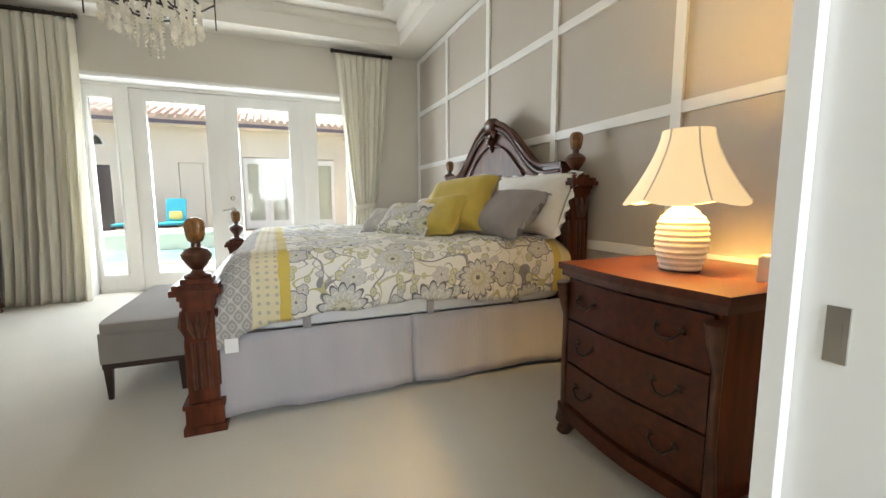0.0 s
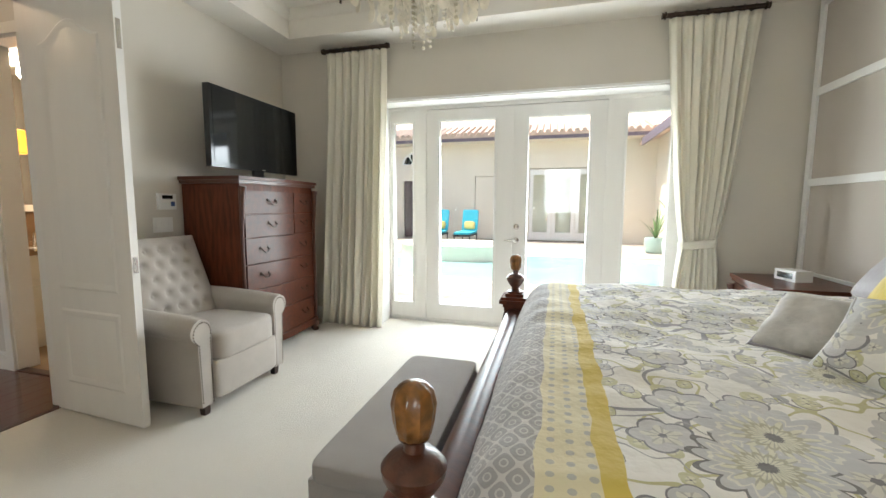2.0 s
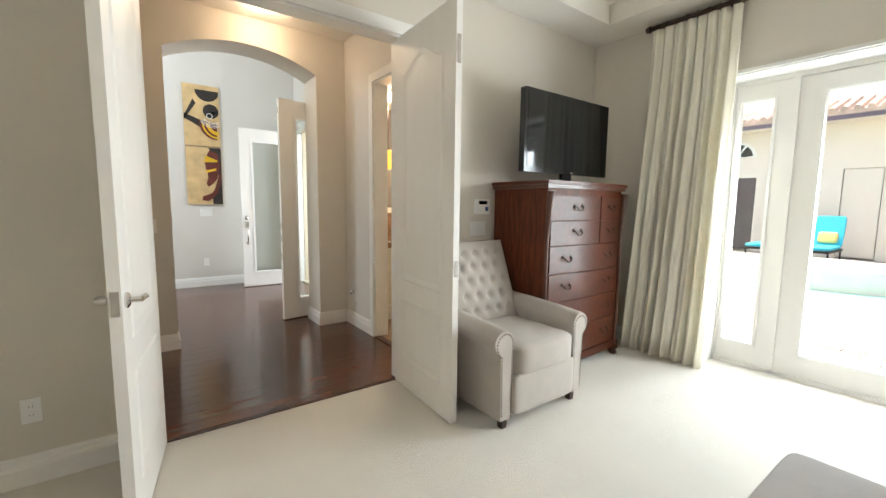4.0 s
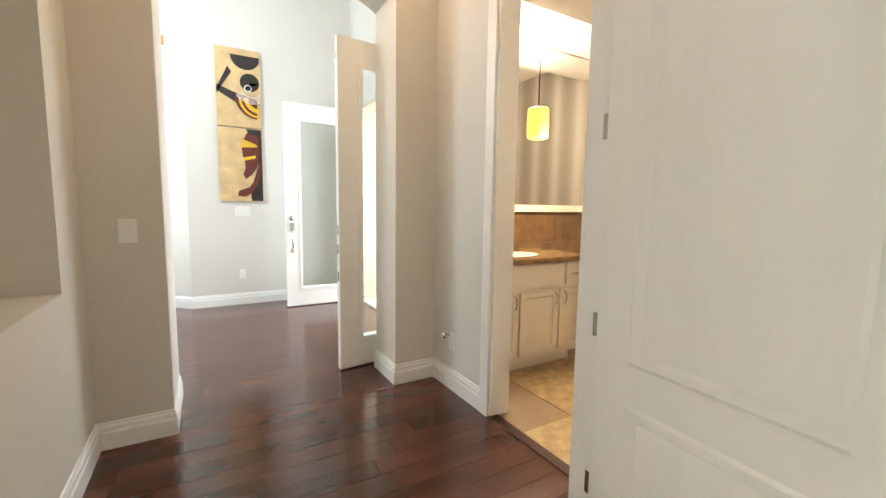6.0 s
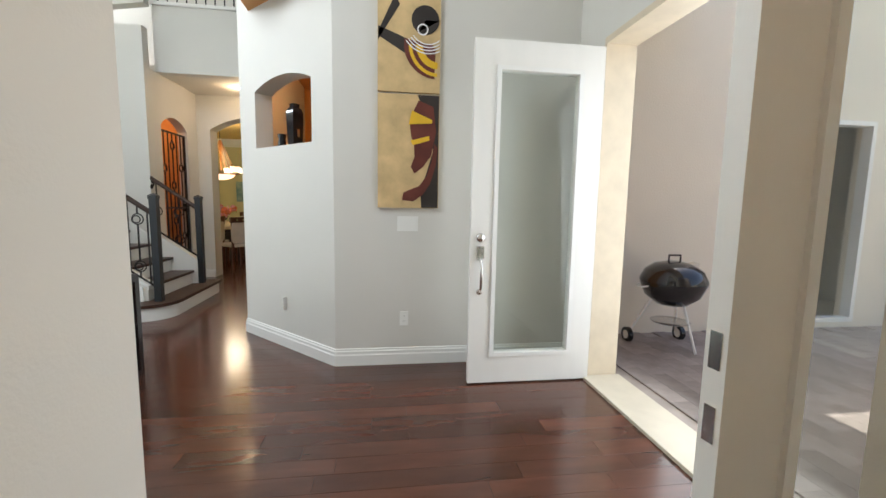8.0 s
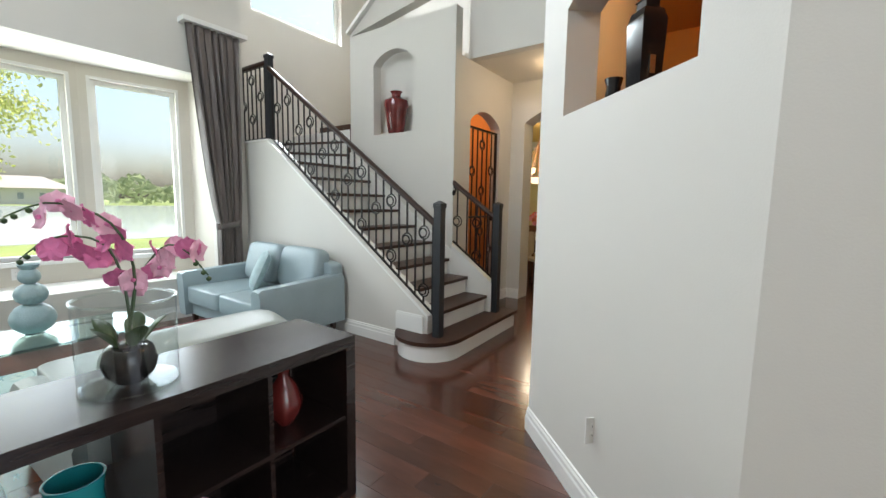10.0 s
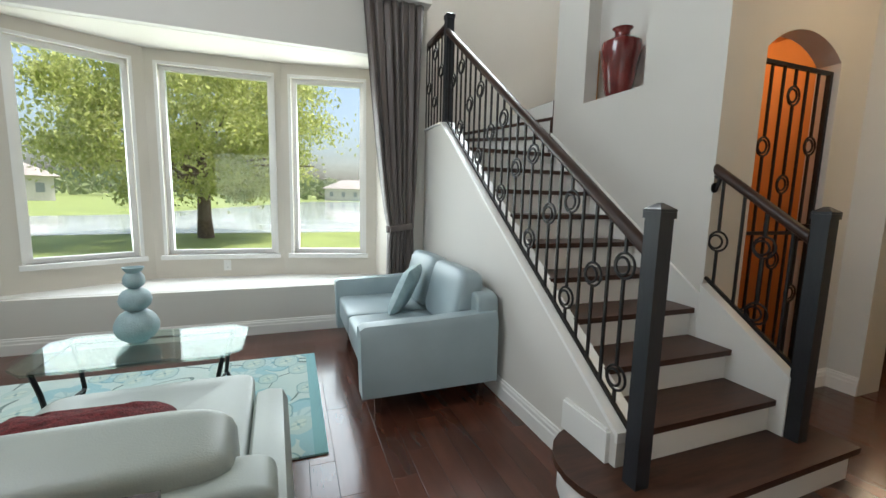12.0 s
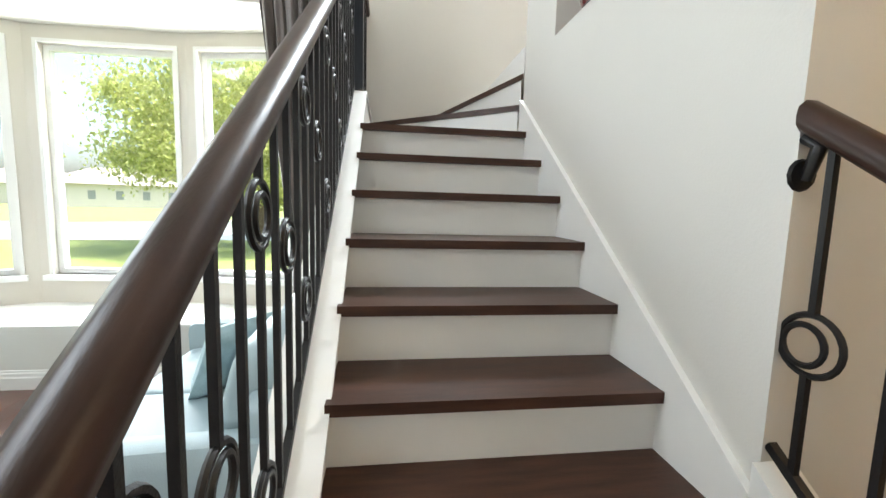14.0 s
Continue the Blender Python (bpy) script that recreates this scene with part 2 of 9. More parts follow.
M_WALL = material("greige_wall_paint", (0.65, 0.605, 0.53), 0.7, vary=0.03, scale=1.2, bump=0.06, bump_scale=160)
M_WALL2 = material("pale_grey_wall_paint", (0.66, 0.635, 0.59), 0.65, vary=0.025, scale=1.2, bump=0.06, bump_scale=160)
M_PANEL = material("taupe_panel_paint", (0.49, 0.44, 0.38), 0.65, vary=0.03, scale=1.5, bump=0.06, bump_scale=160)
M_CEIL = material("ceiling_paint", (0.74, 0.70, 0.63), 0.8, vary=0.02, scale=1.5, bump=0.08, bump_scale=90)
M_TRIM = material("white_trim_paint", (0.80, 0.79, 0.76), 0.35, vary=0.02, scale=3, bump=0.02, bump_scale=60)
M_DOOR = material("white_door_paint", (0.80, 0.78, 0.74), 0.38, vary=0.02, scale=3, bump=0.05, bump_scale=60, stretch=(3, 3, 0.4))
M_CARPET = material("cream_carpet", (0.75, 0.70, 0.61), 0.95, vary=0.06, scale=1.1, bump=0.7, bump_scale=420, sheen=0.3)
M_CHERRY = material("cherry_wood", (0.072, 0.017, 0.0065), 0.33, vary=0.32, scale=7, bump=0.04, bump_scale=40, stretch=(0.7, 5, 5), spec=0.32, coat=0.05)
M_CHERRY_V = material("cherry_wood_upright", (0.098, 0.027, 0.012), 0.40, vary=0.45, scale=7, bump=0.04, bump_scale=40, stretch=(5, 5, 0.7), spec=0.16, coat=0.03)
M_CHERRY_D = material("dark_cherry_carving", (0.075, 0.022, 0.010), 0.35, vary=0.4, scale=30, bump=0.15, bump_scale=90, coat=0.25)
M_GOLDWOOD = material("gilded_finial", (0.20, 0.080, 0.014), 0.35, vary=0.5, scale=40, bump=0.1, bump_scale=90, coat=0.3)
M_TREAD = material("dark_stained_tread", (0.055, 0.024, 0.015), 0.36, vary=0.4, scale=6, bump=0.06, bump_scale=60, stretch=(0.8, 6, 6), spec=0.28)
M_RAIL = material("dark_stained_handrail", (0.032, 0.015, 0.010), 0.36, vary=0.35, scale=6, bump=0.05, bump_scale=60, stretch=(6, 0.8, 2), spec=0.28)
M_NEWEL = material("black_newel_paint", (0.018, 0.020, 0.024), 0.4, vary=0.2, scale=20, bump=0.1, bump_scale=70, stretch=(4, 4, 0.5))
M_IRON = material("black_iron", (0.014, 0.013, 0.013), 0.45, metal=0.4, vary=0.2, scale=30, bump=0.1, bump_scale=200)
M_CHROME = material("brushed_nickel", (0.62, 0.60, 0.57), 0.25, metal=1.0, vary=0.06, scale=30)
M_BRONZE = material("aged_bronze", (0.045, 0.027, 0.018), 0.4, metal=0.6, vary=0.3, scale=30)
M_GREYUPH = material("grey_woven_upholstery", (0.31, 0.28, 0.255), 0.9, vary=0.06, scale=8, bump=0.4, bump_scale=500, sheen=0.3)
M_BEIGEUPH = material("beige_linen_upholstery", (0.44, 0.395, 0.345), 0.9, vary=0.06, scale=8, bump=0.35, bump_scale=450, sheen=0.25)
M_LEATHER = material("pale_aqua_leather", (0.30, 0.375, 0.40), 0.36, vary=0.05, scale=5, bump=0.12, bump_scale=220)
M_LEATHER2 = material("pale_sage_leather", (0.30, 0.335, 0.31), 0.36, vary=0.05, scale=5, bump=0.12, bump_scale=220)
M_CURTAIN = material("cream_curtain", (0.89, 0.85, 0.73), 0.9, vary=0.04, scale=4, bump=0.25, bump_scale=500, stretch=(1, 1, 0.3), sheen=0.2)
def translucent(mt, share):
    """Cloth that lets part of the light through."""
    nt = mt.node_tree
    b = nt.nodes["Principled BSDF"]
    tr = nt.nodes.new("ShaderNodeBsdfTranslucent")
    nt.links.new(b.inputs["Base Color"].links[0].from_socket, tr.inputs["Color"])
    mx = nt.nodes.new("ShaderNodeMixShader")
    mx.inputs[0].default_value = share
    nt.links.new(b.outputs["BSDF"], mx.inputs[1]), nt.links.new(tr.outputs["BSDF"], mx.inputs[2])
    nt.links.new(mx.outputs["Shader"], nt.nodes["Material Output"].inputs["Surface"])
    return mt


translucent(M_CURTAIN, 0.22)
M_CURTAIN_D = material("taupe_satin_curtain", (0.115, 0.090, 0.080), 0.45, vary=0.2, scale=9, bump=0.2, bump_scale=400, stretch=(1, 1, 0.2), sheen=0.4)
M_BLACKGLOSS = material("black_gloss_plastic", (0.012, 0.012, 0.013), 0.12, vary=0.1)
M_SCREEN = material("dark_screen_glass", (0.008, 0.009, 0.010), 0.06, vary=0.1)
M_PLASTIC = material("white_plastic", (0.82, 0.81, 0.78), 0.35, vary=0.01)
M_ESPRESSO = material("espresso_wood", (0.022, 0.015, 0.014), 0.24, vary=0.25, scale=8, bump=0.05, bump_scale=60, stretch=(0.6, 6, 6))
M_DARKLEG = material("dark_wood_leg", (0.035, 0.016, 0.010), 0.4, vary=0.25, scale=12)
M_GLASS = glass("clear_glass")
M_GLASS2 = glass("pale_green_glass", (0.93, 0.955, 0.94))
M_MIRROR = material("mirror_silver", (0.86, 0.87, 0.86), 0.01, metal=1.0, vary=0.0)
M_ORANGE = material("orange_wall_paint", (0.60, 0.29, 0.10), 0.75, vary=0.04, scale=1.5, bump=0.06, bump_scale=160)
M_STUCCO = material("cream_stucco", (0.76, 0.69, 0.58), 0.85, vary=0.04, scale=1.0, bump=0.3, bump_scale=60)
M_GREEN = material("sage_green_wall_paint", (0.56, 0.53, 0.30), 0.7, vary=0.03, scale=1.5)
M_YELLOWCEIL = material("ochre_ceiling_paint", (0.66, 0.47, 0.17), 0.8, vary=0.03, scale=1.5)
M_CERAMIC = material("white_ceramic", (0.84, 0.83, 0.81), 0.12, vary=0.01)

# ---- patterned cloths ----
class Nodes:
    """Short hand for building node trees."""
    def __init__(self, name, rough=0.85):
        self.mt = bpy.data.materials.new(name)
        self.mt.use_nodes = True
        self.nt = self.mt.node_tree
        self.b = self.nt.nodes["Principled BSDF"]
        self.b.inputs["Roughness"].default_value = rough
        self.b.inputs["Sheen Weight"].default_value = 0.2

    def put(self, sock, v):
        if isinstance(v, (int, float)):
            sock.default_value = v
        elif isinstance(v, tuple):
            sock.default_value = v
        else:
            self.nt.links.new(v, sock)

    def math(self, op, a, b=0.0, c=0.0):
        n = self.nt.nodes.new("ShaderNodeMath")
        n.operation = op
        self.put(n.inputs[0], a), self.put(n.inputs[1], b), self.put(n.inputs[2], c)
        return n.outputs[0]

    def coord(self):
        tc = self.nt.nodes.new("ShaderNodeTexCoord")
        s = self.nt.nodes.new("ShaderNodeSeparateXYZ")
        self.nt.links.new(tc.outputs["Object"], s.inputs[0])
        return s.outputs

    def vec(self, x, y, z=0.0):
        n = self.nt.nodes.new("ShaderNodeCombineXYZ")
        self.put(n.inputs[0], x), self.put(n.inputs[1], y), self.put(n.inputs[2], z)
        return n.outputs[0]

    def mix(self, f, a, b):
        n = self.nt.nodes.new("ShaderNodeMix")
        n.data_type = "RGBA"
        self.put(n.inputs[0], f)
        self.put(n.inputs[6], (*a, 1) if isinstance(a, tuple) else a)
        self.put(n.inputs[7], (*b, 1) if isinstance(b, tuple) else b)
        return n.outputs[2]

    def voronoi(self, v, scale, rand=1.0, feature="F1"):
        n = self.nt.nodes.new("ShaderNodeTexVoronoi")
        n.voronoi_dimensions, n.feature = "2D", feature
        n.inputs["Scale"].default_value, n.inputs["Randomness"].default_value = scale, rand
        self.nt.links.new(v, n.inputs["Vector"])
        return n

    def noise(self, v, scale, detail=3.0):
        n = self.nt.nodes.new("ShaderNodeTexNoise")
        n.inputs["Scale"].default_value, n.inputs["Detail"].default_value = scale, detail
        self.nt.links.new(v, n.inputs["Vector"])
        return n.outputs["Fac"]

    def bump(self, h, strength, dist=0.01):
        n = self.nt.nodes.new("ShaderNodeBump")
        n.inputs["Strength"].default_value, n.inputs["Distance"].default_value = strength, dist
        self.nt.links.new(h, n.inputs["Height"])
        self.nt.links.new(n.outputs["Normal"], self.b.inputs["Normal"])

    def flowers(self, u, v, base, scale, petals, petal_col, heart, dark, size=0.42, rand=0.7, ring=False):
        """Scalloped blossoms with an outline and a seeded heart, on base."""
        vo = self.voronoi(self.vec(u, v), scale, rand)
        s = self.nt.nodes.new("ShaderNodeSeparateXYZ")
        self.nt.links.new(vo.outputs["Position"], s.inputs[0])
        dx = self.math("SUBTRACT", u, s.outputs[0])
        dy = self.math("SUBTRACT", v, s.outputs[1])
        r = self.math("MULTIPLY", self.math("SQRT", self.math("ADD", self.math("MULTIPLY", dx, dx), self.math("MULTIPLY", dy, dy))), scale)
        a = self.math("ARCTAN2", dy, dx)
        sep = self.nt.nodes.new("ShaderNodeSeparateColor")
        self.nt.links.new(vo.outputs["Color"], sep.inputs[0])
        R = self.math("MULTIPLY", self.math("MULTIPLY_ADD", self.math("ABSOLUTE", self.math("SINE", self.math("MULTIPLY", a, petals / 2))), 0.28, 0.80), self.math("MULTIPLY_ADD", sep.outputs[0], 0.18, size - 0.10))
        q = self.math("DIVIDE", r, R)
        body = self.math("LESS_THAN", q, 1.0)
        line = self.math("MULTIPLY", self.math("LESS_THAN", self.math("ABSOLUTE", self.math("SUBTRACT", q, 0.96)), 0.05), self.math("GREATER_THAN", sep.outputs[1], 0.35))
        inner = self.math("LESS_THAN", self.math("DIVIDE", r, self.math("MULTIPLY", R, self.math("MULTIPLY_ADD", self.math("SINE", self.math("MULTIPLY", a, petals)), 0.12, 0.52))), 1.0)
        seed = self.math("LESS_THAN", q, 0.13)
        rays = self.math("MULTIPLY", self.math("GREATER_THAN", self.math("SINE", self.math("MULTIPLY", a, petals * 2)), 0.55), inner)
        col = self.mix(body, base, petal_col)
        col = self.mix(inner, col, heart)
        col = self.mix(self.math("MULTIPLY", rays, 0.45), col, dark)
        if ring:
            frill = self.math("MULTIPLY_ADD", self.math("SINE", self.math("MULTIPLY", a, petals * 1.5)), 0.05, 0.70)
            col = self.mix(self.math("LESS_THAN", self.math("ABSOLUTE", self.math("SUBTRACT", q, frill)), 0.035), col, (0.70, 0.68, 0.60))
            col = self.mix(self.math("LESS_THAN", self.math("ABSOLUTE", self.math("SUBTRACT", q, 0.36)), 0.04), col, (0.44, 0.42, 0.30))
        col = self.mix(seed, col, dark)
        return self.mix(line, col, dark)


def floral(name, ox=0.0, bands=True):
    k = Nodes(name)
    x, y, z = k.coord()
    u, v = k.math("ADD", x, ox), k.math("ADD", y, z)
    wob = k.noise(k.vec(u, v), 5.0, 2)
    cream = (0.79, 0.765, 0.71)
    grey, green, dark = (0.40, 0.39, 0.385), (0.55, 0.52, 0.27), (0.22, 0.21, 0.215)
    # winding stems
    st = k.math("ABSOLUTE", k.math("SUBTRACT", k.noise(k.vec(u, v, 3.0), 3.4, 1), 0.5))
    col = k.mix(k.math("LESS_THAN", st, 0.011), cream, (0.27, 0.26, 0.265))
    st2 = k.math("ABSOLUTE", k.math("SUBTRACT", k.noise(k.vec(u, v, 9.0), 6.0, 1), 0.46))
    col = k.mix(k.math("LESS_THAN", st2, 0.012), col, (0.50, 0.47, 0.25))
    st3 = k.math("ABSOLUTE", k.math("SUBTRACT", k.noise(k.vec(u, v, 15.0), 7.5, 1), 0.53))
    col = k.mix(k.math("LESS_THAN", st3, 0.008), col, (0.36, 0.35, 0.34))
    col = k.flowers(k.math("ADD", u, 0.11), k.math("ADD", v, 0.31), col, 10.0, 2.0, (0.55, 0.53, 0.33), (0.66, 0.64, 0.46), (0.20, 0.19, 0.16), 0.24, 1.0)
    col = k.flowers(k.math("ADD", u, 0.77), k.math("ADD", v, 0.53), col, 7.5, 3.0, (0.52, 0.51, 0.50), (0.66, 0.64, 0.56), dark, 0.20, 1.0)
    col = k.flowers(k.math("ADD", u, 0.21), k.math("ADD", v, 0.07), col, 3.9, 5.0, (0.56, 0.545, 0.53), (0.66, 0.64, 0.56), (0.21, 0.205, 0.21), 0.27, 0.95)
    col = k.flowers(k.math("ADD", u, 0.37), k.math("ADD", v, 0.13), col, 2.5, 14.0, (0.53, 0.525, 0.515), (0.68, 0.66, 0.52), (0.17, 0.16, 0.15), 0.32, 0.8, True)
    if bands:
        edge = k.math("MULTIPLY_ADD", k.math("SUBTRACT", wob, 0.5), 0.05, u)
        yel = (0.62, 0.47, 0.10)
        dots = k.voronoi(k.vec(u, v), 26.0, 0.0)
        spot = k.math("LESS_THAN", dots.outputs["Distance"], 0.22)
        polka = k.mix(spot, (0.70, 0.63, 0.42), (0.46, 0.44, 0.38))
        # ogee lattice with eyes
        o = k.math("ABSOLUTE", k.math("ADD", k.math("SINE", k.math("MULTIPLY", v, 78.0)), k.math("MULTIPLY", k.math("SINE", k.math("MULTIPLY", u, 104.0)), 1.0)))
        og = k.mix(k.math("LESS_THAN", o, 0.28), (0.36, 0.345, 0.33), (0.56, 0.54, 0.50))
        og = k.mix(k.math("LESS_THAN", k.math("ABSOLUTE", k.math("SUBTRACT", o, 1.65)), 0.14), og, (0.54, 0.52, 0.48))
        # seen from the foot end: lattice, dotted band, yellow piping, blossoms, piping, plain yellow
        for lim, c in ((0.325, yel), (0.275, polka), (0.165, og)):
            col = k.mix(k.math("LESS_THAN", edge, lim), col, c)
        col = k.mix(k.math("GREATER_THAN", edge, 1.83), col, yel)
        col = k.mix(k.math("GREATER_THAN", edge, 1.89), col, (0.68, 0.60, 0.34))
    k.put(k.b.inputs["Base Color"], col)
    k.bump(k.noise(k.vec(x, y, z), 26.0, 4), 0.35, 0.02)
    return k.mt


M_FLORAL = floral("floral_comforter")
M_FLORAL2 = floral("floral_cushion", 0.55, False)
M_YELLOW = material("mustard_cushion", (0.56, 0.42, 0.075), 0.8, vary=0.10, scale=9, bump=0.3, bump_scale=60, sheen=0.3)
M_GREYCUSH = material("grey_satin_cushion", (0.30, 0.275, 0.285), 0.6, vary=0.08, scale=9, bump=0.3, bump_scale=40, sheen=0.3)
M_LGREY = material("silver_damask_cushion", (0.52, 0.50, 0.47), 0.7, vary=0.14, scale=24, bump=0.3, bump_scale=60)
M_WHITEPIL = material("white_pillow", (0.82, 0.81, 0.80), 0.85, vary=0.03, scale=9, bump=0.35, bump_scale=30)
M_SKIRT = material("grey_bed_skirt", (0.42, 0.40, 0.43), 0.75, vary=0.05, scale=7, bump=0.2, bump_scale=60, stretch=(1, 1, 0.3))
M_MATTRESS = material("white_mattress_cover", (0.66, 0.67, 0.69), 0.7, vary=0.04, scale=9, bump=0.2, bump_scale=50)
M_SHADE = glow("lit_lamp_shade", (1.0, 0.66, 0.30), 0.16, (0.88, 0.80, 0.62))
M_LAMPBODY = material("white_ribbed_ceramic", (0.80, 0.77, 0.70), 0.45, vary=0.04, scale=8)
M_CRYSTAL = glass("crystal", (0.93, 0.92, 0.88), 0.02)
M_SHELL = material("capiz_shell", (0.86, 0.80, 0.68), 0.25, vary=0.12, scale=20)
M_BULB = glow("lit_bulb", (1.0, 0.82, 0.55), 3.0)

# ---- structure: bedroom ----
XE, XW, YS, YN = 2.135, -2.75, 0.60, 5.76       # bedroom faces
HALL_E, HALL_W, HALL_S, HALL_N = -2.87, -4.445, 1.88, 3.81
FOY_E, FOY_N, FOY_W = -4.81, 4.17, -7.47
LIV_S, TOP = -2.88, 5.6

bm = BM(); box(bm, XW - 0.035, YS - 0.14, -0.05, XE + 0.2, 6.08, 0.0)
floor_bed = setting("floor_bedroom", bm, M_CARPET, "cream cut-pile carpet over the whole bedroom", "carpet")
bm = BM(); box(bm, -1.2, -1.4, -0.05, 1.9, YS - 0.14, 0.0)
setting("floor_entry", bm, M_CARPET, "cream carpet of the lobby behind the bedroom", "carpet")

bm = BM(); wall_bm(bm, (XE, YS - 0.14), (XE, 6.08), 0.2, 0, 3.5)
wall_east = setting("wall_east", bm, M_PANEL, "taupe painted bedroom wall with white grid battens", "wall")
bm = BM(); wall_bm(bm, (XW, YN), (XE, YN), 0.34, 0, 3.5, [(-1.60 - XW, 1.35 - XW, 0, 2.335)], -1)
setting("wall_north", bm, M_WALL, "greige bedroom wall round the glazed doors", "wall")
bm = BM(); wall_bm(bm, (XW, YS - 0.14), (XW, YN), 0.12, 0, 3.5, [(2.0 - YS + 0.14, 3.515 - YS + 0.14, 0, 2.46)], -1)
setting("wall_west", bm, M_WALL, "greige bedroom wall with the open double door", "wall")
bm = BM(); wall_bm(bm, (XW, YS), (XE, YS), 0.14, 0, 3.5, [(-0.10 - XW, 0.765 - XW, 0, 2.44)], 1)
setting("wall_south", bm, M_WALL, "greige bedroom wall with a doorway", "wall")
# The rear window opening is added for the lobby fill light.
bm = BM()
wall_bm(bm, (1.9, -1.4), (-1.2, -1.4), 0.1, 0, 2.7, [(1.1, 2.1, 1.0, 2.3)], -1), box(bm, -1.3, -1.5, 0, -1.2, YS - 0.14, 2.7), box(bm, 1.9, -1.5, 0, 2.0, YS - 0.14, 2.7), box(bm, -1.3, -1.5, 2.7, 2.0, YS - 0.14, 2.8)
setting("wall_entry", bm, M_WALL2, "plain walls of the lobby behind the bedroom", "wall")

# tray ceiling in two steps, with a rounded lip
bm = BM()
def ring(bm, x0, y0, x1, y1, w, z0, z1):
    box(bm, x0, y0, z0, x1, y0 + w, z1), box(bm, x0, y1 - w, z0, x1, y1, z1)
    box(bm, x0, y0 + w, z0, x0 + w, y1 - w, z1), box(bm, x1 - w, y0 + w, z0, x1, y1 - w, z1)
ring(bm, XW, YS, XE, YN, 0.36, 2.90, 3.155)
ring(bm, XW, YS, XE, YN, 0.62, 3.16, 3.40)
box(bm, XW - 0.12, YS - 0.14, 3.40, XE + 0.2, 6.1, 3.5)
setting("ceiling_bedroom", bm, M_CEIL, "stepped tray ceiling painted warm white", "ceiling", bev=0.02)
bm = BM()
lip = [(0, 0), (0.05, 0.0), (0.055, 0.03), (0.03, 0.05), (0, 0.055)]
run_profile(bm, [(XW + 0.36, YS + 0.36), (XE - 0.36, YS + 0.36), (XE - 0.36, YN - 0.36), (XW + 0.36, YN - 0.36)], [(0, 0.0), (0.03, 0.02), (0.05, 0.06), (0.05, 0.09), (0, 0.09)], 3.07, True)
setting("trim_tray", bm, M_CEIL, "rounded cove moulding inside the tray ceiling", "moulding")

# battens on the east wall
bat_y = [5.70, 4.72, 3.77, 2.79, 1.83, 0.86]
bat_z = [0.75, 1.475, 2.17, 2.84]
for y in bat_y:
    bm = BM(); box(bm, XE - 0.02, y - 0.028, 0.14, XE, y + 0.028, 2.87)
    part("batten", bm, M_TRIM, wall_east, "white upright batten", 0.003)
for z in bat_z:
    for a, b in zip(bat_y, bat_y[1:]):
        bm = BM(); box(bm, XE - 0.018, b + 0.0285, z - 0.028, XE, a - 0.0285, z + 0.028)
        part("batten", bm, M_TRIM, wall_east, "white level batten", 0.003)

# ---- hall between bedroom and foyer ----
def plank_floor(name, x0, y0, x1, y1, label):
    bm = BM(); box(bm, x0, y0, -0.06, x1, y1, -0.004)
    return setting(name, bm, M_TREAD, label, "wood floor")

floor_foyer = plank_floor("floor_foyer", -11.6, LIV_S, XW - 0.035, FOY_N + 0.02, "glossy dark red-brown hardwood plank floor")
bm = BM(); wall_bm(bm, (HALL_W, HALL_S - 0.2), (HALL_W, HALL_N + 0.13), 0.365, 0, 3.2, [(2.206 - HALL_S + 0.2, 3.50 - HALL_S + 0.2, 0, 2.60, 0.16)], -1)
box(bm, -4.97, HALL_S - 0.2, 0, HALL_W - 0.006, 2.209, 2.59)
box(bm, -4.97, HALL_S - 0.2, 2.59, -4.82, 2.206, 3.2)
setting("wall_arch", bm, M_WALL, "greige wall with a low arch into the foyer", "wall", bev=0.028, seg=5)
bm = BM(); wall_bm(bm, (HALL_W, HALL_S), (HALL_E, HALL_S), 0.2, 0, 3.2, [(0.36, 1.25, 0.87, 2.35)], 1)
box(bm, HALL_W, HALL_S - 0.26, 0.7, HALL_E, HALL_S - 0.2, 2.5)
setting("wall_hall_south", bm, M_WALL, "greige hall wall with a shallow niche", "wall", bev=0.02, seg=4)
bm = BM(); wall_bm(bm, (HALL_W, HALL_N), (HALL_E, HALL_N), 0.13, 0, 3.2, [(0.675, 1.565, 0, 2.44)], -1)
setting("wall_hall_north", bm, M_WALL2, "pale grey hall wall with the powder room door", "wall", bev=0.006)
bm = BM(); box(bm, HALL_W, HALL_S, 3.0, HALL_E, HALL_N, 3.1)
setting("ceiling_hall", bm, M_CEIL, "plain hall ceiling", "ceiling")

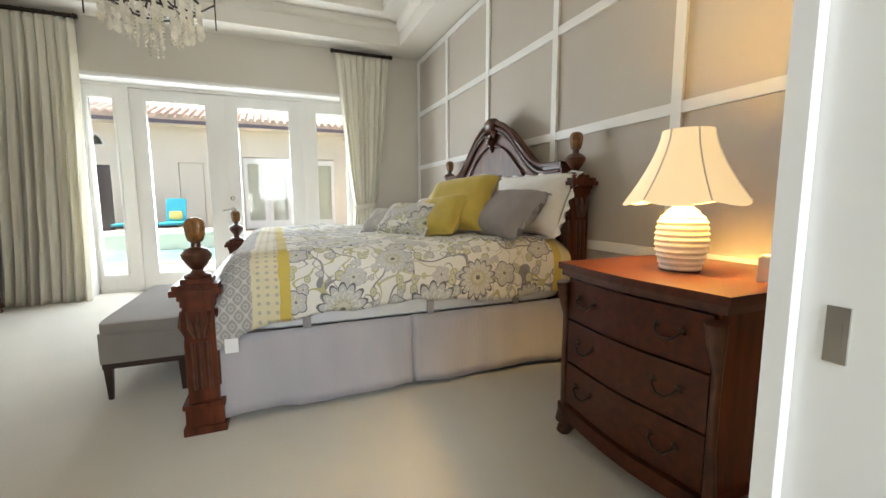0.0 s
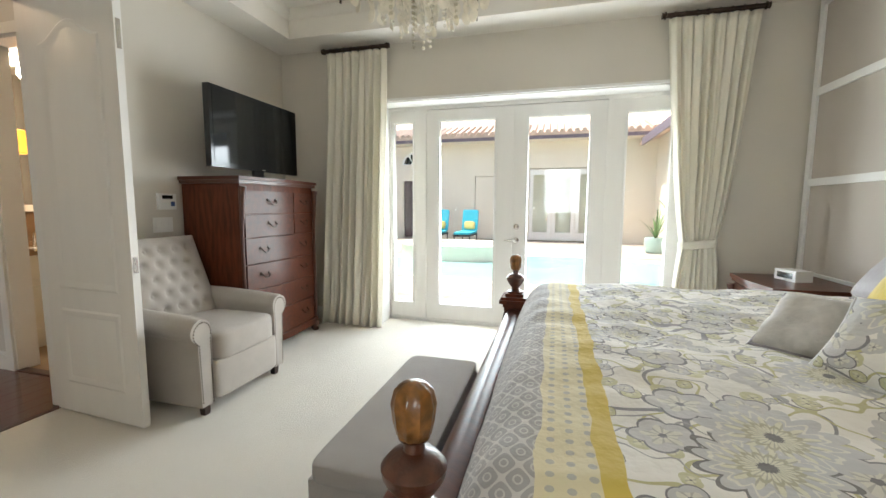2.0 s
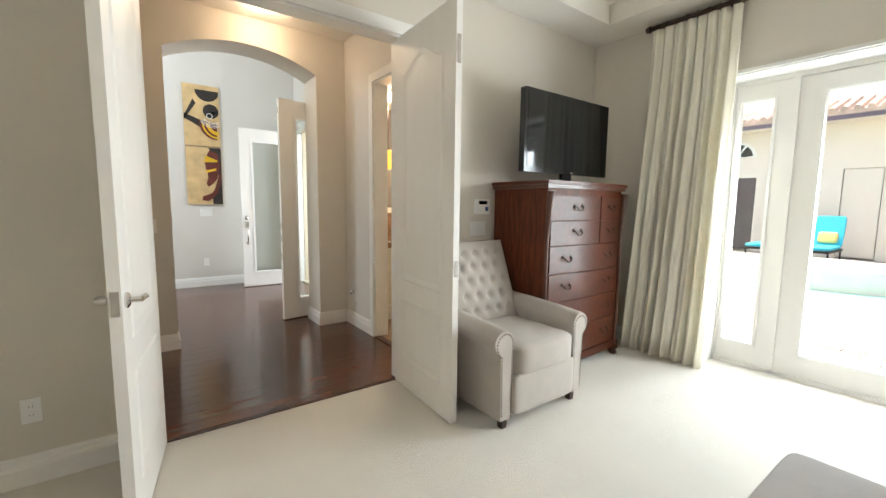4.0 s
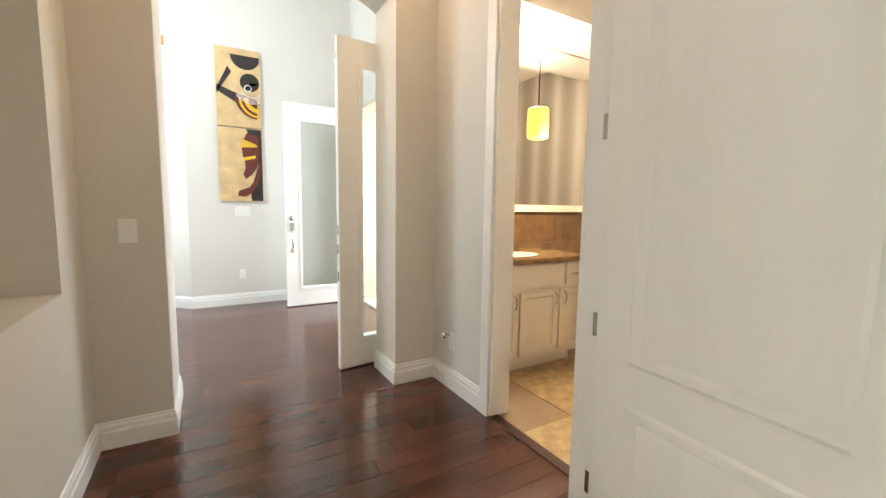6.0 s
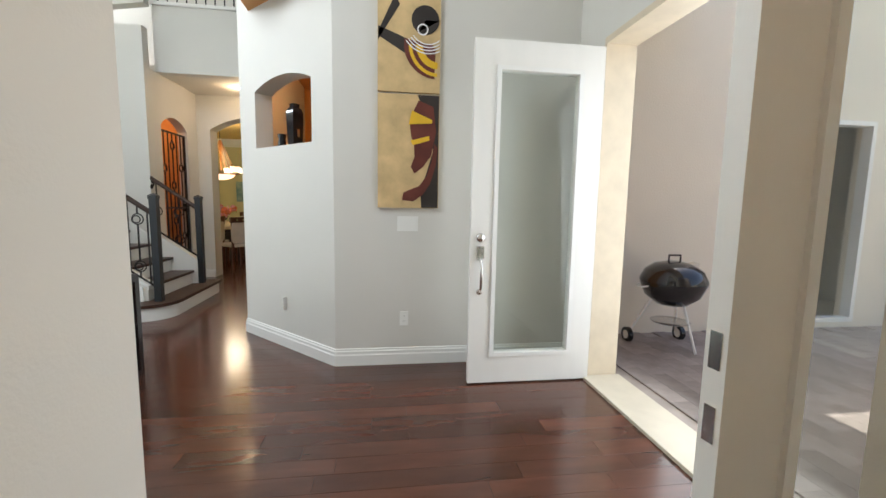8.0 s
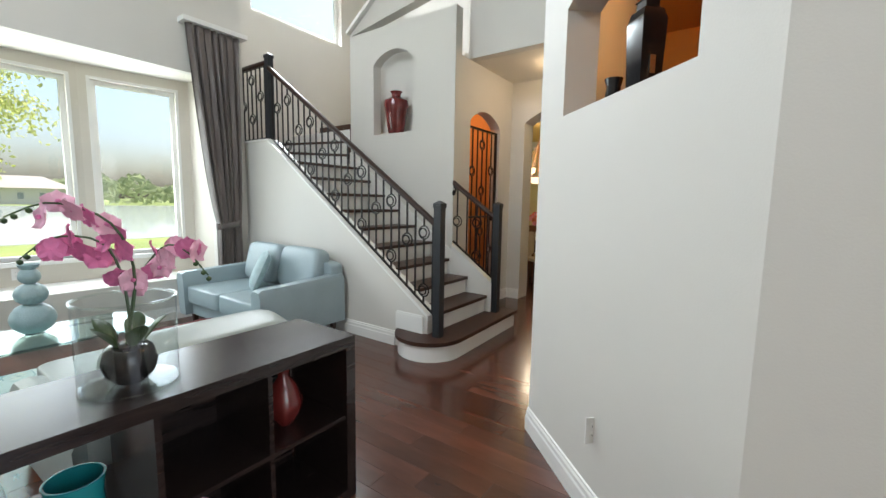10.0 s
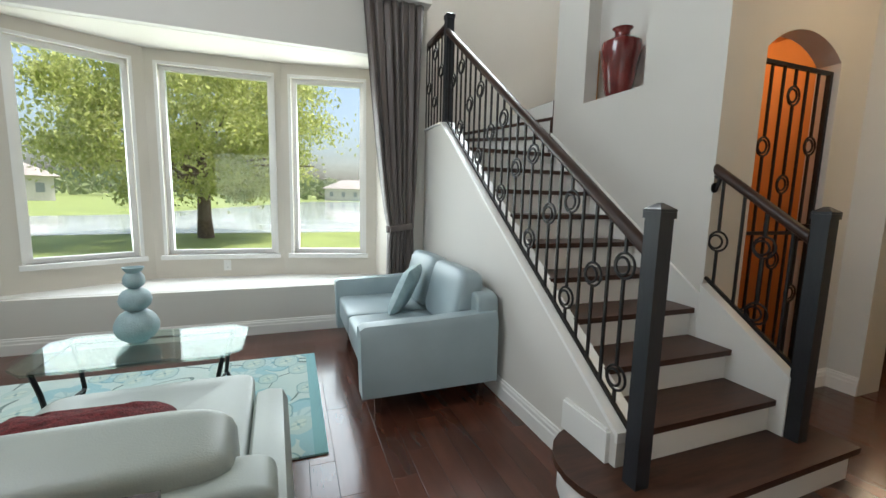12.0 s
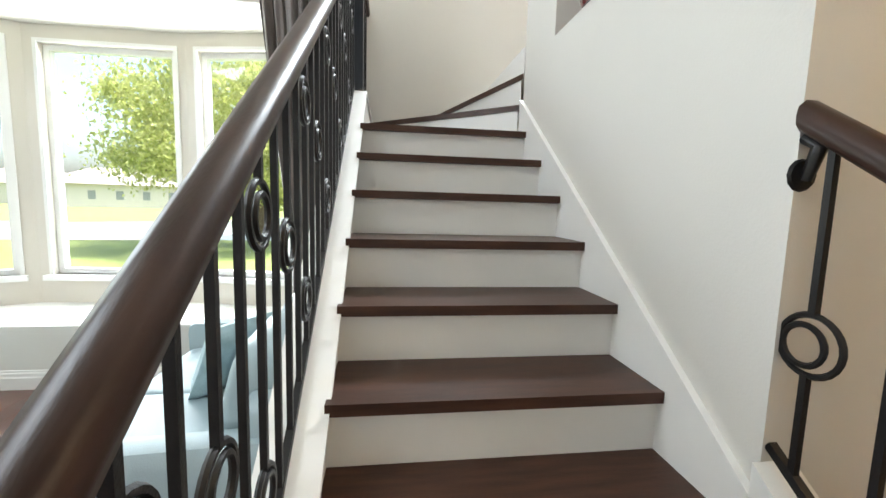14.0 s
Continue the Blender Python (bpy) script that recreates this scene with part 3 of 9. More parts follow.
# ---- powder room ----
BX0, BX1, BY0, BY1 = -4.80, -2.90, 3.94, 6.22
bm = BM(); box(bm, BX0, BY0, -0.05, BX1, BY1, -0.003); box(bm, -3.77, 3.82, -0.05, -2.88, 3.94, -0.003)
floor_bath = setting("floor_powder", bm, material("travertine_bed", (0.34, 0.24, 0.13), 0.6, color2=(0.26, 0.17, 0.09), scale=4, bump=0.05), "mottled brown travertine tile floor", "tile floor")
def stripe_material():
    mt = bpy.data.materials.new("striped_satin_wallpaper")
    mt.use_nodes = True
    nt = mt.node_tree
    b = nt.nodes["Principled BSDF"]
    tc = nt.nodes.new("ShaderNodeTexCoord")
    wv = nt.nodes.new("ShaderNodeTexWave")
    wv.wave_type, wv.bands_direction, wv.wave_profile = "BANDS", "DIAGONAL", "SIN"
    mp = nt.nodes.new("ShaderNodeMapping")
    mp.inputs["Scale"].default_value = (1, 1, 0)
    wv.inputs["Scale"].default_value, wv.inputs["Distortion"].default_value = 1.75, 0.4
    nt.links.new(tc.outputs["Object"], mp.inputs["Vector"])
    nt.links.new(mp.outputs["Vector"], wv.inputs["Vector"])
    rp = nt.nodes.new("ShaderNodeValToRGB")
    rp.color_ramp.elements[0].color, rp.color_ramp.elements[1].color = (0.24, 0.21, 0.17, 1), (0.42, 0.38, 0.32, 1)
    rp.color_ramp.elements.new(0.55).color = (0.30, 0.26, 0.21, 1)
    nt.links.new(wv.outputs["Fac"], rp.inputs["Fac"])
    nt.links.new(rp.outputs["Color"], b.inputs["Base Color"])
    b.inputs["Roughness"].default_value = 0.42
    b.inputs["Metallic"].default_value = 0.25
    return mt
M_STRIPE = stripe_material()
bm = BM()
box(bm, BX0 - 0.16, FOY_N + 0.22, 0, BX0 - 0.01, BY1 + 0.1, 3.2), box(bm, BX0 - 0.01, BY0, 0, BX0, BY1 + 0.1, 3.2), box(bm, BX0, BY1, 0, BX1, BY1 + 0.1, 3.0), box(bm, BX1 + 0.0, BY0, 0, BX1 + 0.03, BY1 + 0.1, 3.0)
setting("wall_powder", bm, M_STRIPE, "taupe satin striped wallpaper round the powder room", "wallpaper")
bm = BM(); box(bm, BX0, BY0, 2.95, BX1, BY1, 3.05); box(bm, BX0, BY0, 2.70, -4.28, BY1, 2.95)
setting("ceiling_powder", bm, M_CEIL, "powder room ceiling with a dropped soffit over the vanity", "ceiling")

# ---- foyer and living room ----
bm = BM(); wall_bm(bm, (FOY_W, FOY_N), (-4.75, FOY_N), 0.22, 0, TOP, [(-7.08 - FOY_W, -4.96 - FOY_W, 0, 2.50)], -1)
setting("wall_foyer_north", bm, M_WALL2, "tall pale wall with the open courtyard doors", "wall")
bm = BM(); wall_bm(bm, (FOY_W, 2.23), (FOY_W, FOY_N + 0.2), 0.15, 0, TOP, (), -1)
setting("wall_foyer_west", bm, M_WALL2, "tall pale grey wall behind the painting", "wall")
dl = math.hypot(-8.45 + 7.47, 1.25 - 2.23)
bm = BM(); wall_bm(bm, (-7.47, 2.23), (-8.45, 1.25), 0.17, 0, TOP, [(0.265, 1.115, 1.787, 2.285, 0.085)], 1)
setting("wall_angled", bm, M_WALL2, "tall pale angled wall with an arched pass-through", "wall", bev=0.008)
bm = BM(); wall_bm(bm, (-8.45, 1.25), (-11.55, 1.25), 0.15, 0, TOP, (), 1)
setting("wall_corridor", bm, M_WALL2, "plain corridor wall towards the dining room", "wall")
# The high opening is added to let the living room fill in.
bm = BM(); wall_bm(bm, (FOY_E, LIV_S), (FOY_E, FOY_N), 0.02, 3.2, TOP, [(1.2, 4.0, 3.55, 5.1)], 1)
setting("wall_foyer_east_upper", bm, M_WALL2, "tall pale wall with an added high light opening", "wall")
bm = BM(); wall_bm(bm, (FOY_E, LIV_S), (FOY_E, HALL_S - 0.2), 0.2, 0, 3.2, (), 1)
setting("wall_living_east", bm, M_WALL2, "pale living room wall", "wall")
bm = BM(); box(bm, -12.0, -4.0, TOP, FOY_E + 0.3, FOY_N + 0.3, TOP + 0.1)
setting("ceiling_living", bm, M_CEIL, "high ceiling over foyer and living room", "ceiling")

# bay window, with a deep seat
BAY = [(-5.30, -2.96), (-5.42, -3.09), (-6.385, -3.60), (-7.63, -3.555), (-8.62, -3.345), (-8.66, -2.96)]
bm = BM(); wall_bm(bm, (-4.75, LIV_S), (-11.3, LIV_S), 0.08, 0, TOP, [(5.30 - 4.75, 8.66 - 4.75, 0.455, 2.74), (9.05 - 4.75, 6.55, 0, TOP)], -1)
setting("wall_living_south", bm, M_WALL2, "greige wall round the bay window", "wall", bev=0.01)
bm = BM()
for (a, b, u0, u1) in ((BAY[1], BAY[2], 0.16, 0.97), (BAY[2], BAY[3], 0.115, 1.155), (BAY[3], BAY[4], 0.105, 0.875)):
    wall_bm(bm, a, b, 0.14, 0.44, 2.80, [(u0, u1, 0.70, 2.60)], -1)
wall_bm(bm, BAY[0], BAY[1], 0.1, 0.44, 2.8, (), -1), wall_bm(bm, BAY[4], BAY[5], 0.1, 0.44, 2.8, (), -1)
setting("wall_bay", bm, M_WALL, "greige bay wall with three tall windows", "wall")
bm = BM(); prism(bm, [(-5.25, -2.97), (-8.7, -2.97), (-8.72, -3.5), (-7.6, -3.75), (-6.35, -3.8), (-5.2, -3.2)], 0.30, 0.455)
setting("window_seat", bm, M_TRIM, "deep painted ledge under the bay windows", "window seat", bev=0.01)
bm = BM(); prism(bm, [(-5.25, -2.97), (-8.7, -2.97), (-8.72, -3.5), (-7.6, -3.75), (-6.35, -3.8), (-5.2, -3.2)], 2.74, 2.9)
setting("ceiling_bay", bm, M_CEIL, "low ceiling of the window bay", "ceiling")

# stair walls
bm = BM(); wall_bm(bm, (-10.09, -0.43), (-10.09, -2.10), 0.13, 0, 3.48, [(0.60, 1.245, 2.197, 3.05, 0.14)], 1)
box(bm, -10.40, -2.1, 1.9, -10.34, -0.6, 3.48), box(bm, -10.34, -2.1, 2.0, -10.22, -0.6, 2.19)
stair_wall = setting("wall_stair", bm, M_WALL2, "pale stair wall with an arched niche", "wall", bev=0.008)
bm = BM(); wall_bm(bm, (-8.95, -3.42), (-11.9, -3.42), 0.15, 0, TOP, [(0.55, 2.15, 3.93, 5.1)], -1)
box(bm, -9.05, -3.42, 0, -8.95, -2.97, TOP)
setting("wall_stair_back", bm, M_WALL2, "tall wall behind the stair landing with a window", "wall")
bm = BM(); wall_bm(bm, (-10.222, -0.45), (-11.55, -0.45), 0.14, 0, 3.0, [(0.238, 0.988, 0, 2.33, 0.15)], -1)
setting("wall_gate", bm, M_WALL2, "wall with the arched cellar opening", "wall", bev=0.008)
bm = BM(); wall_bm(bm, (-11.55, -0.45), (-11.55, 1.25), 0.28, 0, 3.0, [(0.20, 1.60, 0, 2.45, 0.22)], -1)
setting("wall_dining_arch", bm, M_WALL2, "wall with a wide arch to the dining room", "wall", bev=0.008)
bm = BM(); box(bm, -11.83, -0.6, 3.0, -10.525, 1.25, 3.12)
setting("ceiling_corridor", bm, M_CEIL, "low corridor ceiling under the gallery", "ceiling")
bm = BM(); box(bm, -10.52, -0.45, 3.0, -10.4, 1.25, 3.85)
setting("wall_gallery", bm, M_WALL2, "gallery front wall above the corridor", "wall")
bm = BM(); box(bm, -10.56, -0.45, 3.85, -10.36, 1.25, 3.89)
setting("trim_gallery", bm, M_TRIM, "white cap on the gallery wall", "trim")
bm = BM(); box(bm, -12.0, -3.5, 3.22, -11.9, 1.4, TOP), box(bm, -11.9, 1.25, 3.12, -8.45, 1.3, TOP)
setting("wall_gallery_back", bm, M_WALL2, "upper wall behind the gallery", "wall")

# orange room behind the pass-through, cellar behind the gate
bm = BM()
box(bm, -10.9, 1.40, 0, -10.8, 4.3, 3.0), box(bm, -10.9, 4.3, 0, -7.62, 4.4, 3.0), box(bm, -10.9, 1.40, 3.0, -7.62, 4.4, 3.1), box(bm, -9.3, 2.9, 0, -9.1, 4.3, 3.0)
setting("wall_orange_room", bm, M_ORANGE, "orange painted walls of the room behind", "wall")
bm = BM()
box(bm, -11.5, -1.9, 0, -10.30, -1.8, 2.7), box(bm, -11.6, -1.9, 0, -11.5, -0.6, 2.7), box(bm, -10.42, -1.8, 0, -10.36, -0.6, 2.7), box(bm, -11.6, -1.9, 2.7, -10.36, -0.6, 2.8), box(bm, -11.6, -1.9, -0.06, -10.36, -0.58, -0.005)
setting("wall_cellar", bm, M_ORANGE, "orange painted wine closet", "wall")

# dining room
DX, DY0, DY1, DZ = -17.5, -4.0, 3.0, 3.1
bm = BM(); wall_bm(bm, (DX, DY0), (DX, DY1), 0.1, 0, DZ, (), -1); wall_bm(bm, (-11.83, DY0), (DX, DY0), 0.1, 0, DZ, [(1.2, 2.2, 0.3, 2.5), (2.7, 3.7, 0.3, 2.5)], -1); wall_bm(bm, (DX, DY1), (-11.83, DY1), 0.1, 0, DZ, (), -1)
box(bm, -11.93, DY0, 0, -11.83, -0.46, DZ), box(bm, -11.93, 1.3, 0, -11.83, DY1, DZ)
setting("wall_dining", bm, M_GREEN, "sage green dining room walls", "wall")
bm = BM(); box(bm, DX, DY0, DZ, -11.83, DY1, DZ + 0.1)
setting("ceiling_dining", bm, M_YELLOWCEIL, "ochre dining room ceiling", "ceiling")
bm = BM(); box(bm, DX, DY0, -0.06, -11.6, DY1, -0.005)
setting("floor_dining", bm, M_TREAD, "dark hardwood floor of the dining room", "wood floor")

# outdoors: ground
TVY0 = 6.45
bm = BM(); box(bm, -400, -400, -0.6, 400, 400, -0.25)
setting("ground", bm, material("lawn", (0.20, 0.25, 0.075), 0.95, vary=0.2, scale=0.4, bump=0.5, bump_scale=30), "mown lawn reaching the horizon", "lawn")
bm = BM(); box(bm, -8.2, FOY_N + 0.22, -0.2, 9.0, 18.2, -0.05)
setting("patio", bm, material("paver_bed", (0.36, 0.30, 0.26), 0.8, vary=0.15, scale=8, bump=0.2, bump_scale=40), "courtyard floor of pale pavers", "paving")
bm = BM(); wall_bm(bm, (-8.2, FOY_N + 0.22), (-8.2, 18.2), 0.2, -0.1, 3.6, [(TVY0 - FOY_N - 0.22, TVY0 + 1.6 - FOY_N - 0.22, 0.02, 2.3)], -1); box(bm, -8.4, 18.0, -0.1, 9, 18.2, 3.6); box(bm, 5.5, 6.1, -0.1, 5.7, 18.0, 2.4)
setting("wall_court", bm, M_STUCCO, "cream stucco courtyard walls", "wall")

# Two unseen eaves, added to keep direct sun off the courtyard doorways.
bm = BM(); prism(bm, [(6.1, 3.0), (6.95, 3.0), (6.95, 3.22), (6.1, 3.5)], -2.9, 2.4, Matrix(((0, 0, 1, 0), (1, 0, 0, 0), (0, 1, 0, 0), (0, 0, 0, 1))))
setting("eave_bedroom", bm, M_STUCCO, "added unseen stucco eave blocking sun from the bedroom doors", "eave")
bm = BM(); box(bm, -8.2, FOY_N + 0.22, 3.45, -4.97, 5.6, 3.6)
setting("eave_foyer", bm, M_STUCCO, "added unseen stucco eave blocking sun from the foyer doors", "eave")

# ---- openings of the bedroom ----
def casing(name, m, w, h, label, width=0.085, depth=0.02, mat=None):
    """Door trim round an opening: local x along the wall from 0 to w, y out of the wall."""
    ob = thing(name, m, label, "door trim", kind="structure")
    prof = [(0, 0), (width, 0), (width, depth), (width * 0.75, depth), (width * 0.6, depth * 0.7), (0.008, depth * 0.6), (0, depth * 0.3)]
    for nm, x0, x1, z0, z1 in (("side_trim", -width, 0, 0, h + width), ("side_trim", w, w + width, 0, h + width), ("head_trim", 0.0005, w - 0.0005, h, h + width)):
        bm = BM(); box(bm, x0, 0, z0, x1, depth, z1)
        part(nm, bm, mat or M_TRIM, ob, "", 0.006, 3)
    return ob

def jamb(name, x0, x1, y0, y1, h, along_x, label):
    """Flat lining of an opening."""
    bm = BM(); t = 0.018
    if along_x:
        box(bm, x0, y0, 0, x0 + t, y1, h), box(bm, x1 - t, y0, 0, x1, y1, h), box(bm, x0 + t, y0, h - t, x1 - t, y1, h)
    else:
        box(bm, x0, y0, 0, x1, y0 + t, h), box(bm, x0, y1 - t, 0, x1, y1, h), box(bm, x0, y0 + t, h - t, x1, y1 - t, h)
    return setting(name, bm, M_TRIM, label, "door trim", 0.002)

jamb("door_lining_bedroom", XW - 0.125, XW + 0.003, 2.0, 3.515, 2.46, False, "white lining of the bedroom double door")
casing("door_trim_1", pose(XW, 3.515, 0, 0, 0, -90), 1.515, 2.46, "white moulded trim round the bedroom double door")
casing("door_trim_2", pose(HALL_E, 2.0, 0, 0, 0, 90), 1.515, 2.46, "white moulded trim on the hall side of the bedroom door", 0.075)
jamb("door_lining_lobby", -0.10, 0.765, YS - 0.145, YS + 0.003, 2.44, True, "white lining of the lobby doorway")
casing("door_trim_3", pose(-0.10, YS, 0), 0.865, 2.44, "white moulded trim round the lobby doorway")
bm = BM(); box(bm, 0.731, 0.582, 0.0, 0.7465, 0.6025, 2.42), box(bm, -0.0815, 0.582, 0.0, -0.066, 0.6025, 2.42)
setting("door_stop_lobby", bm, M_TRIM, "white stop moulding inside the lobby doorway", "door trim", 0.003)
sp = thing("strike_plate", pose(0.7465, 0.552, 0.905), "brushed nickel strike plate on the white lining", "strike plate")
bm = BM(); box(bm, -0.002, -0.0085, -0.026, 0.0005, 0.0085, 0.026); part("plate", bm, M_CHROME, sp, "", 0.001)
bm = BM(); box(bm, -0.0025, -0.004, -0.010, -0.0022, 0.004, 0.010); part("latch_hole", bm, M_CHROME, sp)


def lever(parent, x, y, z, side):
    """A lever handle: a rose and a bent bar, on the face whose normal is side*y."""
    bm = BM(); lathe(bm, [(0.030, 0), (0.030, 0.006), (0.022, 0.012), (0.011, 0.016), (0.011, 0.05), (0.0, 0.052)], 18, pose(x, y, z, -90 * side, 0, 0))
    rose = part("handle", bm, M_CHROME, parent, "brushed nickel lever handle")
    bm = BM(); tube(bm, [(x, y + side * 0.046, z), (x - 0.03, y + side * 0.05, z + 0.004), (x - 0.075, y + side * 0.048, z), (x - 0.115, y + side * 0.044, z - 0.012)], [0.011, 0.010, 0.009, 0.008], 10)
    part("lever", bm, M_CHROME, rose)


def panel_leaf(name, m, w, h, label, hinge_edge=True):
    """A white two-panel moulded door leaf: local x from the hinge to the free edge, y its thickness, with an arched top panel."""
    d = thing(name, m, label, "door", kind="structure")
    t = 0.04
    bm = BM(); box(bm, 0, -t / 2, 0.012, w, t / 2, h); part("leaf", bm, M_DOOR, d, "", 0.002)
    for s in (-1, 1):
        for (z0, z1, arch) in ((0.20, 0.66, 0), (0.78, h - 0.16, 0.10)):
            x0, x1 = 0.12, w - 0.12
            def outline(o):
                pts = [(x0 + o, z0 + o), (x1 - o, z0 + o)]
                if arch:
                    n = 14
                    for i in range(n + 1):
                        u = i / n
                        pts.append((x1 - o - (x1 - x0 - 2 * o) * u, z1 - o - arch + arch * (0.5 - 0.5 * math.cos(2 * math.pi * u)) ** 1.0))
                else:
                    pts += [(x1 - o, z1 - o), (x0 + o, z1 - o)]
                return pts
            bm = BM()
            loops = []
            for o, dep in ((0.0, 0.0005), (0.012, 0.007), (0.03, 0.006), (0.045, 0.0015), (0.075, 0.006)):
                loops.append([bm.verts.new((px, s * (t / 2 + dep), pz)) for px, pz in outline(o)])
            for a, b in zip(loops, loops[1:]):
                n = len(a)
                for i in range(n):
                    bm.faces.new((a[i], a[(i + 1) % n], b[(i + 1) % n], b[i]))
            bm.faces.new(loops[-1])
            part("raised_panel", bm, M_DOOR, d, "", smooth=25)
    bm = BM(); box(bm, w - 0.0005, -0.013, 0.90, w + 0.0015, 0.013, 0.99); part("latch_plate", bm, M_CHROME, d, "brushed nickel latch plate", 0.0005)
    bm = BM(); box(bm, w - 0.0005, -0.012, h - 0.35, w + 0.0015, 0.012, h - 0.20); part("flush_bolt", bm, M_CHROME, d, "nickel flush bolt")
    return d

door_r = panel_leaf("door_1", pose(-2.765, 3.487, 0, 0, 0, -3.5), 0.745, 2.43, "white two-panel door leaf standing open into the bedroom")
door_l = panel_leaf("door_2", pose(-2.765, 2.03, 0, 0, 0, -9.0), 0.745, 2.43, "white two-panel door leaf with lever handle, standing open")
for s in (-1, 1):
    lever(door_l, 0.745 - 0.065, s * 0.02, 0.945, s)

# ---- glazed doors to the courtyard ----
def glazed_leaf(parent_name, x0, x1, gx0, gx1, y0, y1, z0, z1, gz0, gz1, label, grp=None):
    d = thing(parent_name, pose(0, 0, 0), label, "door", kind="structure")
    bm = BM()
    box(bm, x0, y0, z0, gx0, y1, z1), box(bm, gx1, y0, z0, x1, y1, z1), box(bm, gx0, y0, z0, gx1, y1, gz0), box(bm, gx0, y0, gz1, gx1, y1, z1)
    part("frame", bm, M_DOOR, d, "", 0.002)
    bm = BM()
    w = 0.022
    for ya, yb in ((y0 - 0.01, y0), (y1, y1 + 0.01)):
        box(bm, gx0 - w, ya, gz0 - w, gx0, yb, gz1 + w), box(bm, gx1, ya, gz0 - w, gx1 + w, yb, gz1 + w), box(bm, gx0, ya, gz0 - w, gx1, yb, gz0), box(bm, gx0, ya, gz1, gx1, yb, gz1 + w)
    part("glazing_bead", bm, M_TRIM, d, "", 0.003)
    bm = BM(); box(bm, gx0, (y0 + y1) / 2 - 0.003, gz0, gx1, (y0 + y1) / 2 + 0.003, gz1)
    g = part("pane", bm, M_GLASS, d, "clear glass"); g.visible_shadow = False
    return d

GY0, GY1 = 6.005, 6.05
glazed_leaf("window_1", -1.575, -1.205, -1.535, -1.319, GY0, GY1, 0.03, 2.29, 0.20, 2.165, "white sidelight beside the courtyard doors")
fdl = glazed_leaf("door_3", -1.165, -0.262, -1.014, -0.431, GY0, GY1, 0.03, 2.285, 0.20, 2.165, "white glazed courtyard door, closed")
fdr = glazed_leaf("door_4", -0.258, 0.645, -0.091, 0.487, GY0, GY1, 0.03, 2.285, 0.20, 2.165, "white glazed courtyard door with lever, closed")
glazed_leaf("window_2", 0.685, 1.325, 0.823, 1.198, GY0, GY1, 0.03, 2.29, 0.20, 2.165, "white sidelight beside the courtyard doors")
bm = BM()
for a, b in ((-1.60, -1.575), (-1.205, -1.165), (0.645, 0.685), (1.325, 1.35)):
    box(bm, a, 5.985, 0, b, 6.09, 2.29)
box(bm, -1.60, 5.985, 2.29, 1.35, 6.09, 2.335), box(bm, -1.60, 5.985, 0, 1.35, 6.09, 0.03)
setting("window_frame_bedroom", bm, M_DOOR, "white frame of the courtyard doors", "door frame", 0.002)
bm = BM()
for x0, x1 in ((-1.598, -1.590), (1.340, 1.348)):
    box(bm, x0, 5.765, 0, x1, 5.984, 2.33)
box(bm, -1.59, 5.765, 2.325, 1.34, 5.984, 2.332)
setting("trim_reveal_bedroom", bm, M_TRIM, "white lining of the door recess", "trim")
bm = BM(); box(bm, -1.63, 5.745, 2.336, 1.38, 5.7595, 2.362); setting("trim_head_bedroom", bm, M_TRIM, "thin white moulding over the door recess", "trim", 0.004)
bm = BM(); box(bm, -0.285, 5.992, 0.04, -0.235, 6.003, 2.28); part("astragal", bm, M_DOOR, fdr, "", 0.003)
lever(fdr, -0.195, 6.005, 0.93, -1)
bm = BM(); lathe(bm, [(0.029, 0), (0.029, 0.008), (0.022, 0.016), (0.0, 0.018)], 18, pose(-0.195, 6.005, 1.07, 90, 0, 0)); part("deadbolt", bm, M_CHROME, fdr, "brushed nickel deadbolt")

# ---- baseboards ----
def baseboard(name, pts, closed=False):
    bm = BM(); run_profile(bm, pts, BASE_PROFILE, 0.0, closed)
    return setting(name, bm, M_TRIM, "white moulded baseboard", "baseboard", smooth=20)

baseboard("baseboard_1", [(XE, YS), (XE, YN), (1.36, YN)])
baseboard("baseboard_2", [(-1.61, YN), (XW, YN), (XW, 3.61)])
baseboard("baseboard_3", [(XW, 1.91), (XW, YS), (-0.19, YS)])
baseboard("baseboard_4", [(0.83, YS), (XE, YS)])

# ---- bed ----
BED_Y0, BED_Y1 = 2.41, 4.49
bed = thing("bed", pose(0, 0, 0), "carved dark cherry king bed with tall finials and padded grey skirt", "bed")

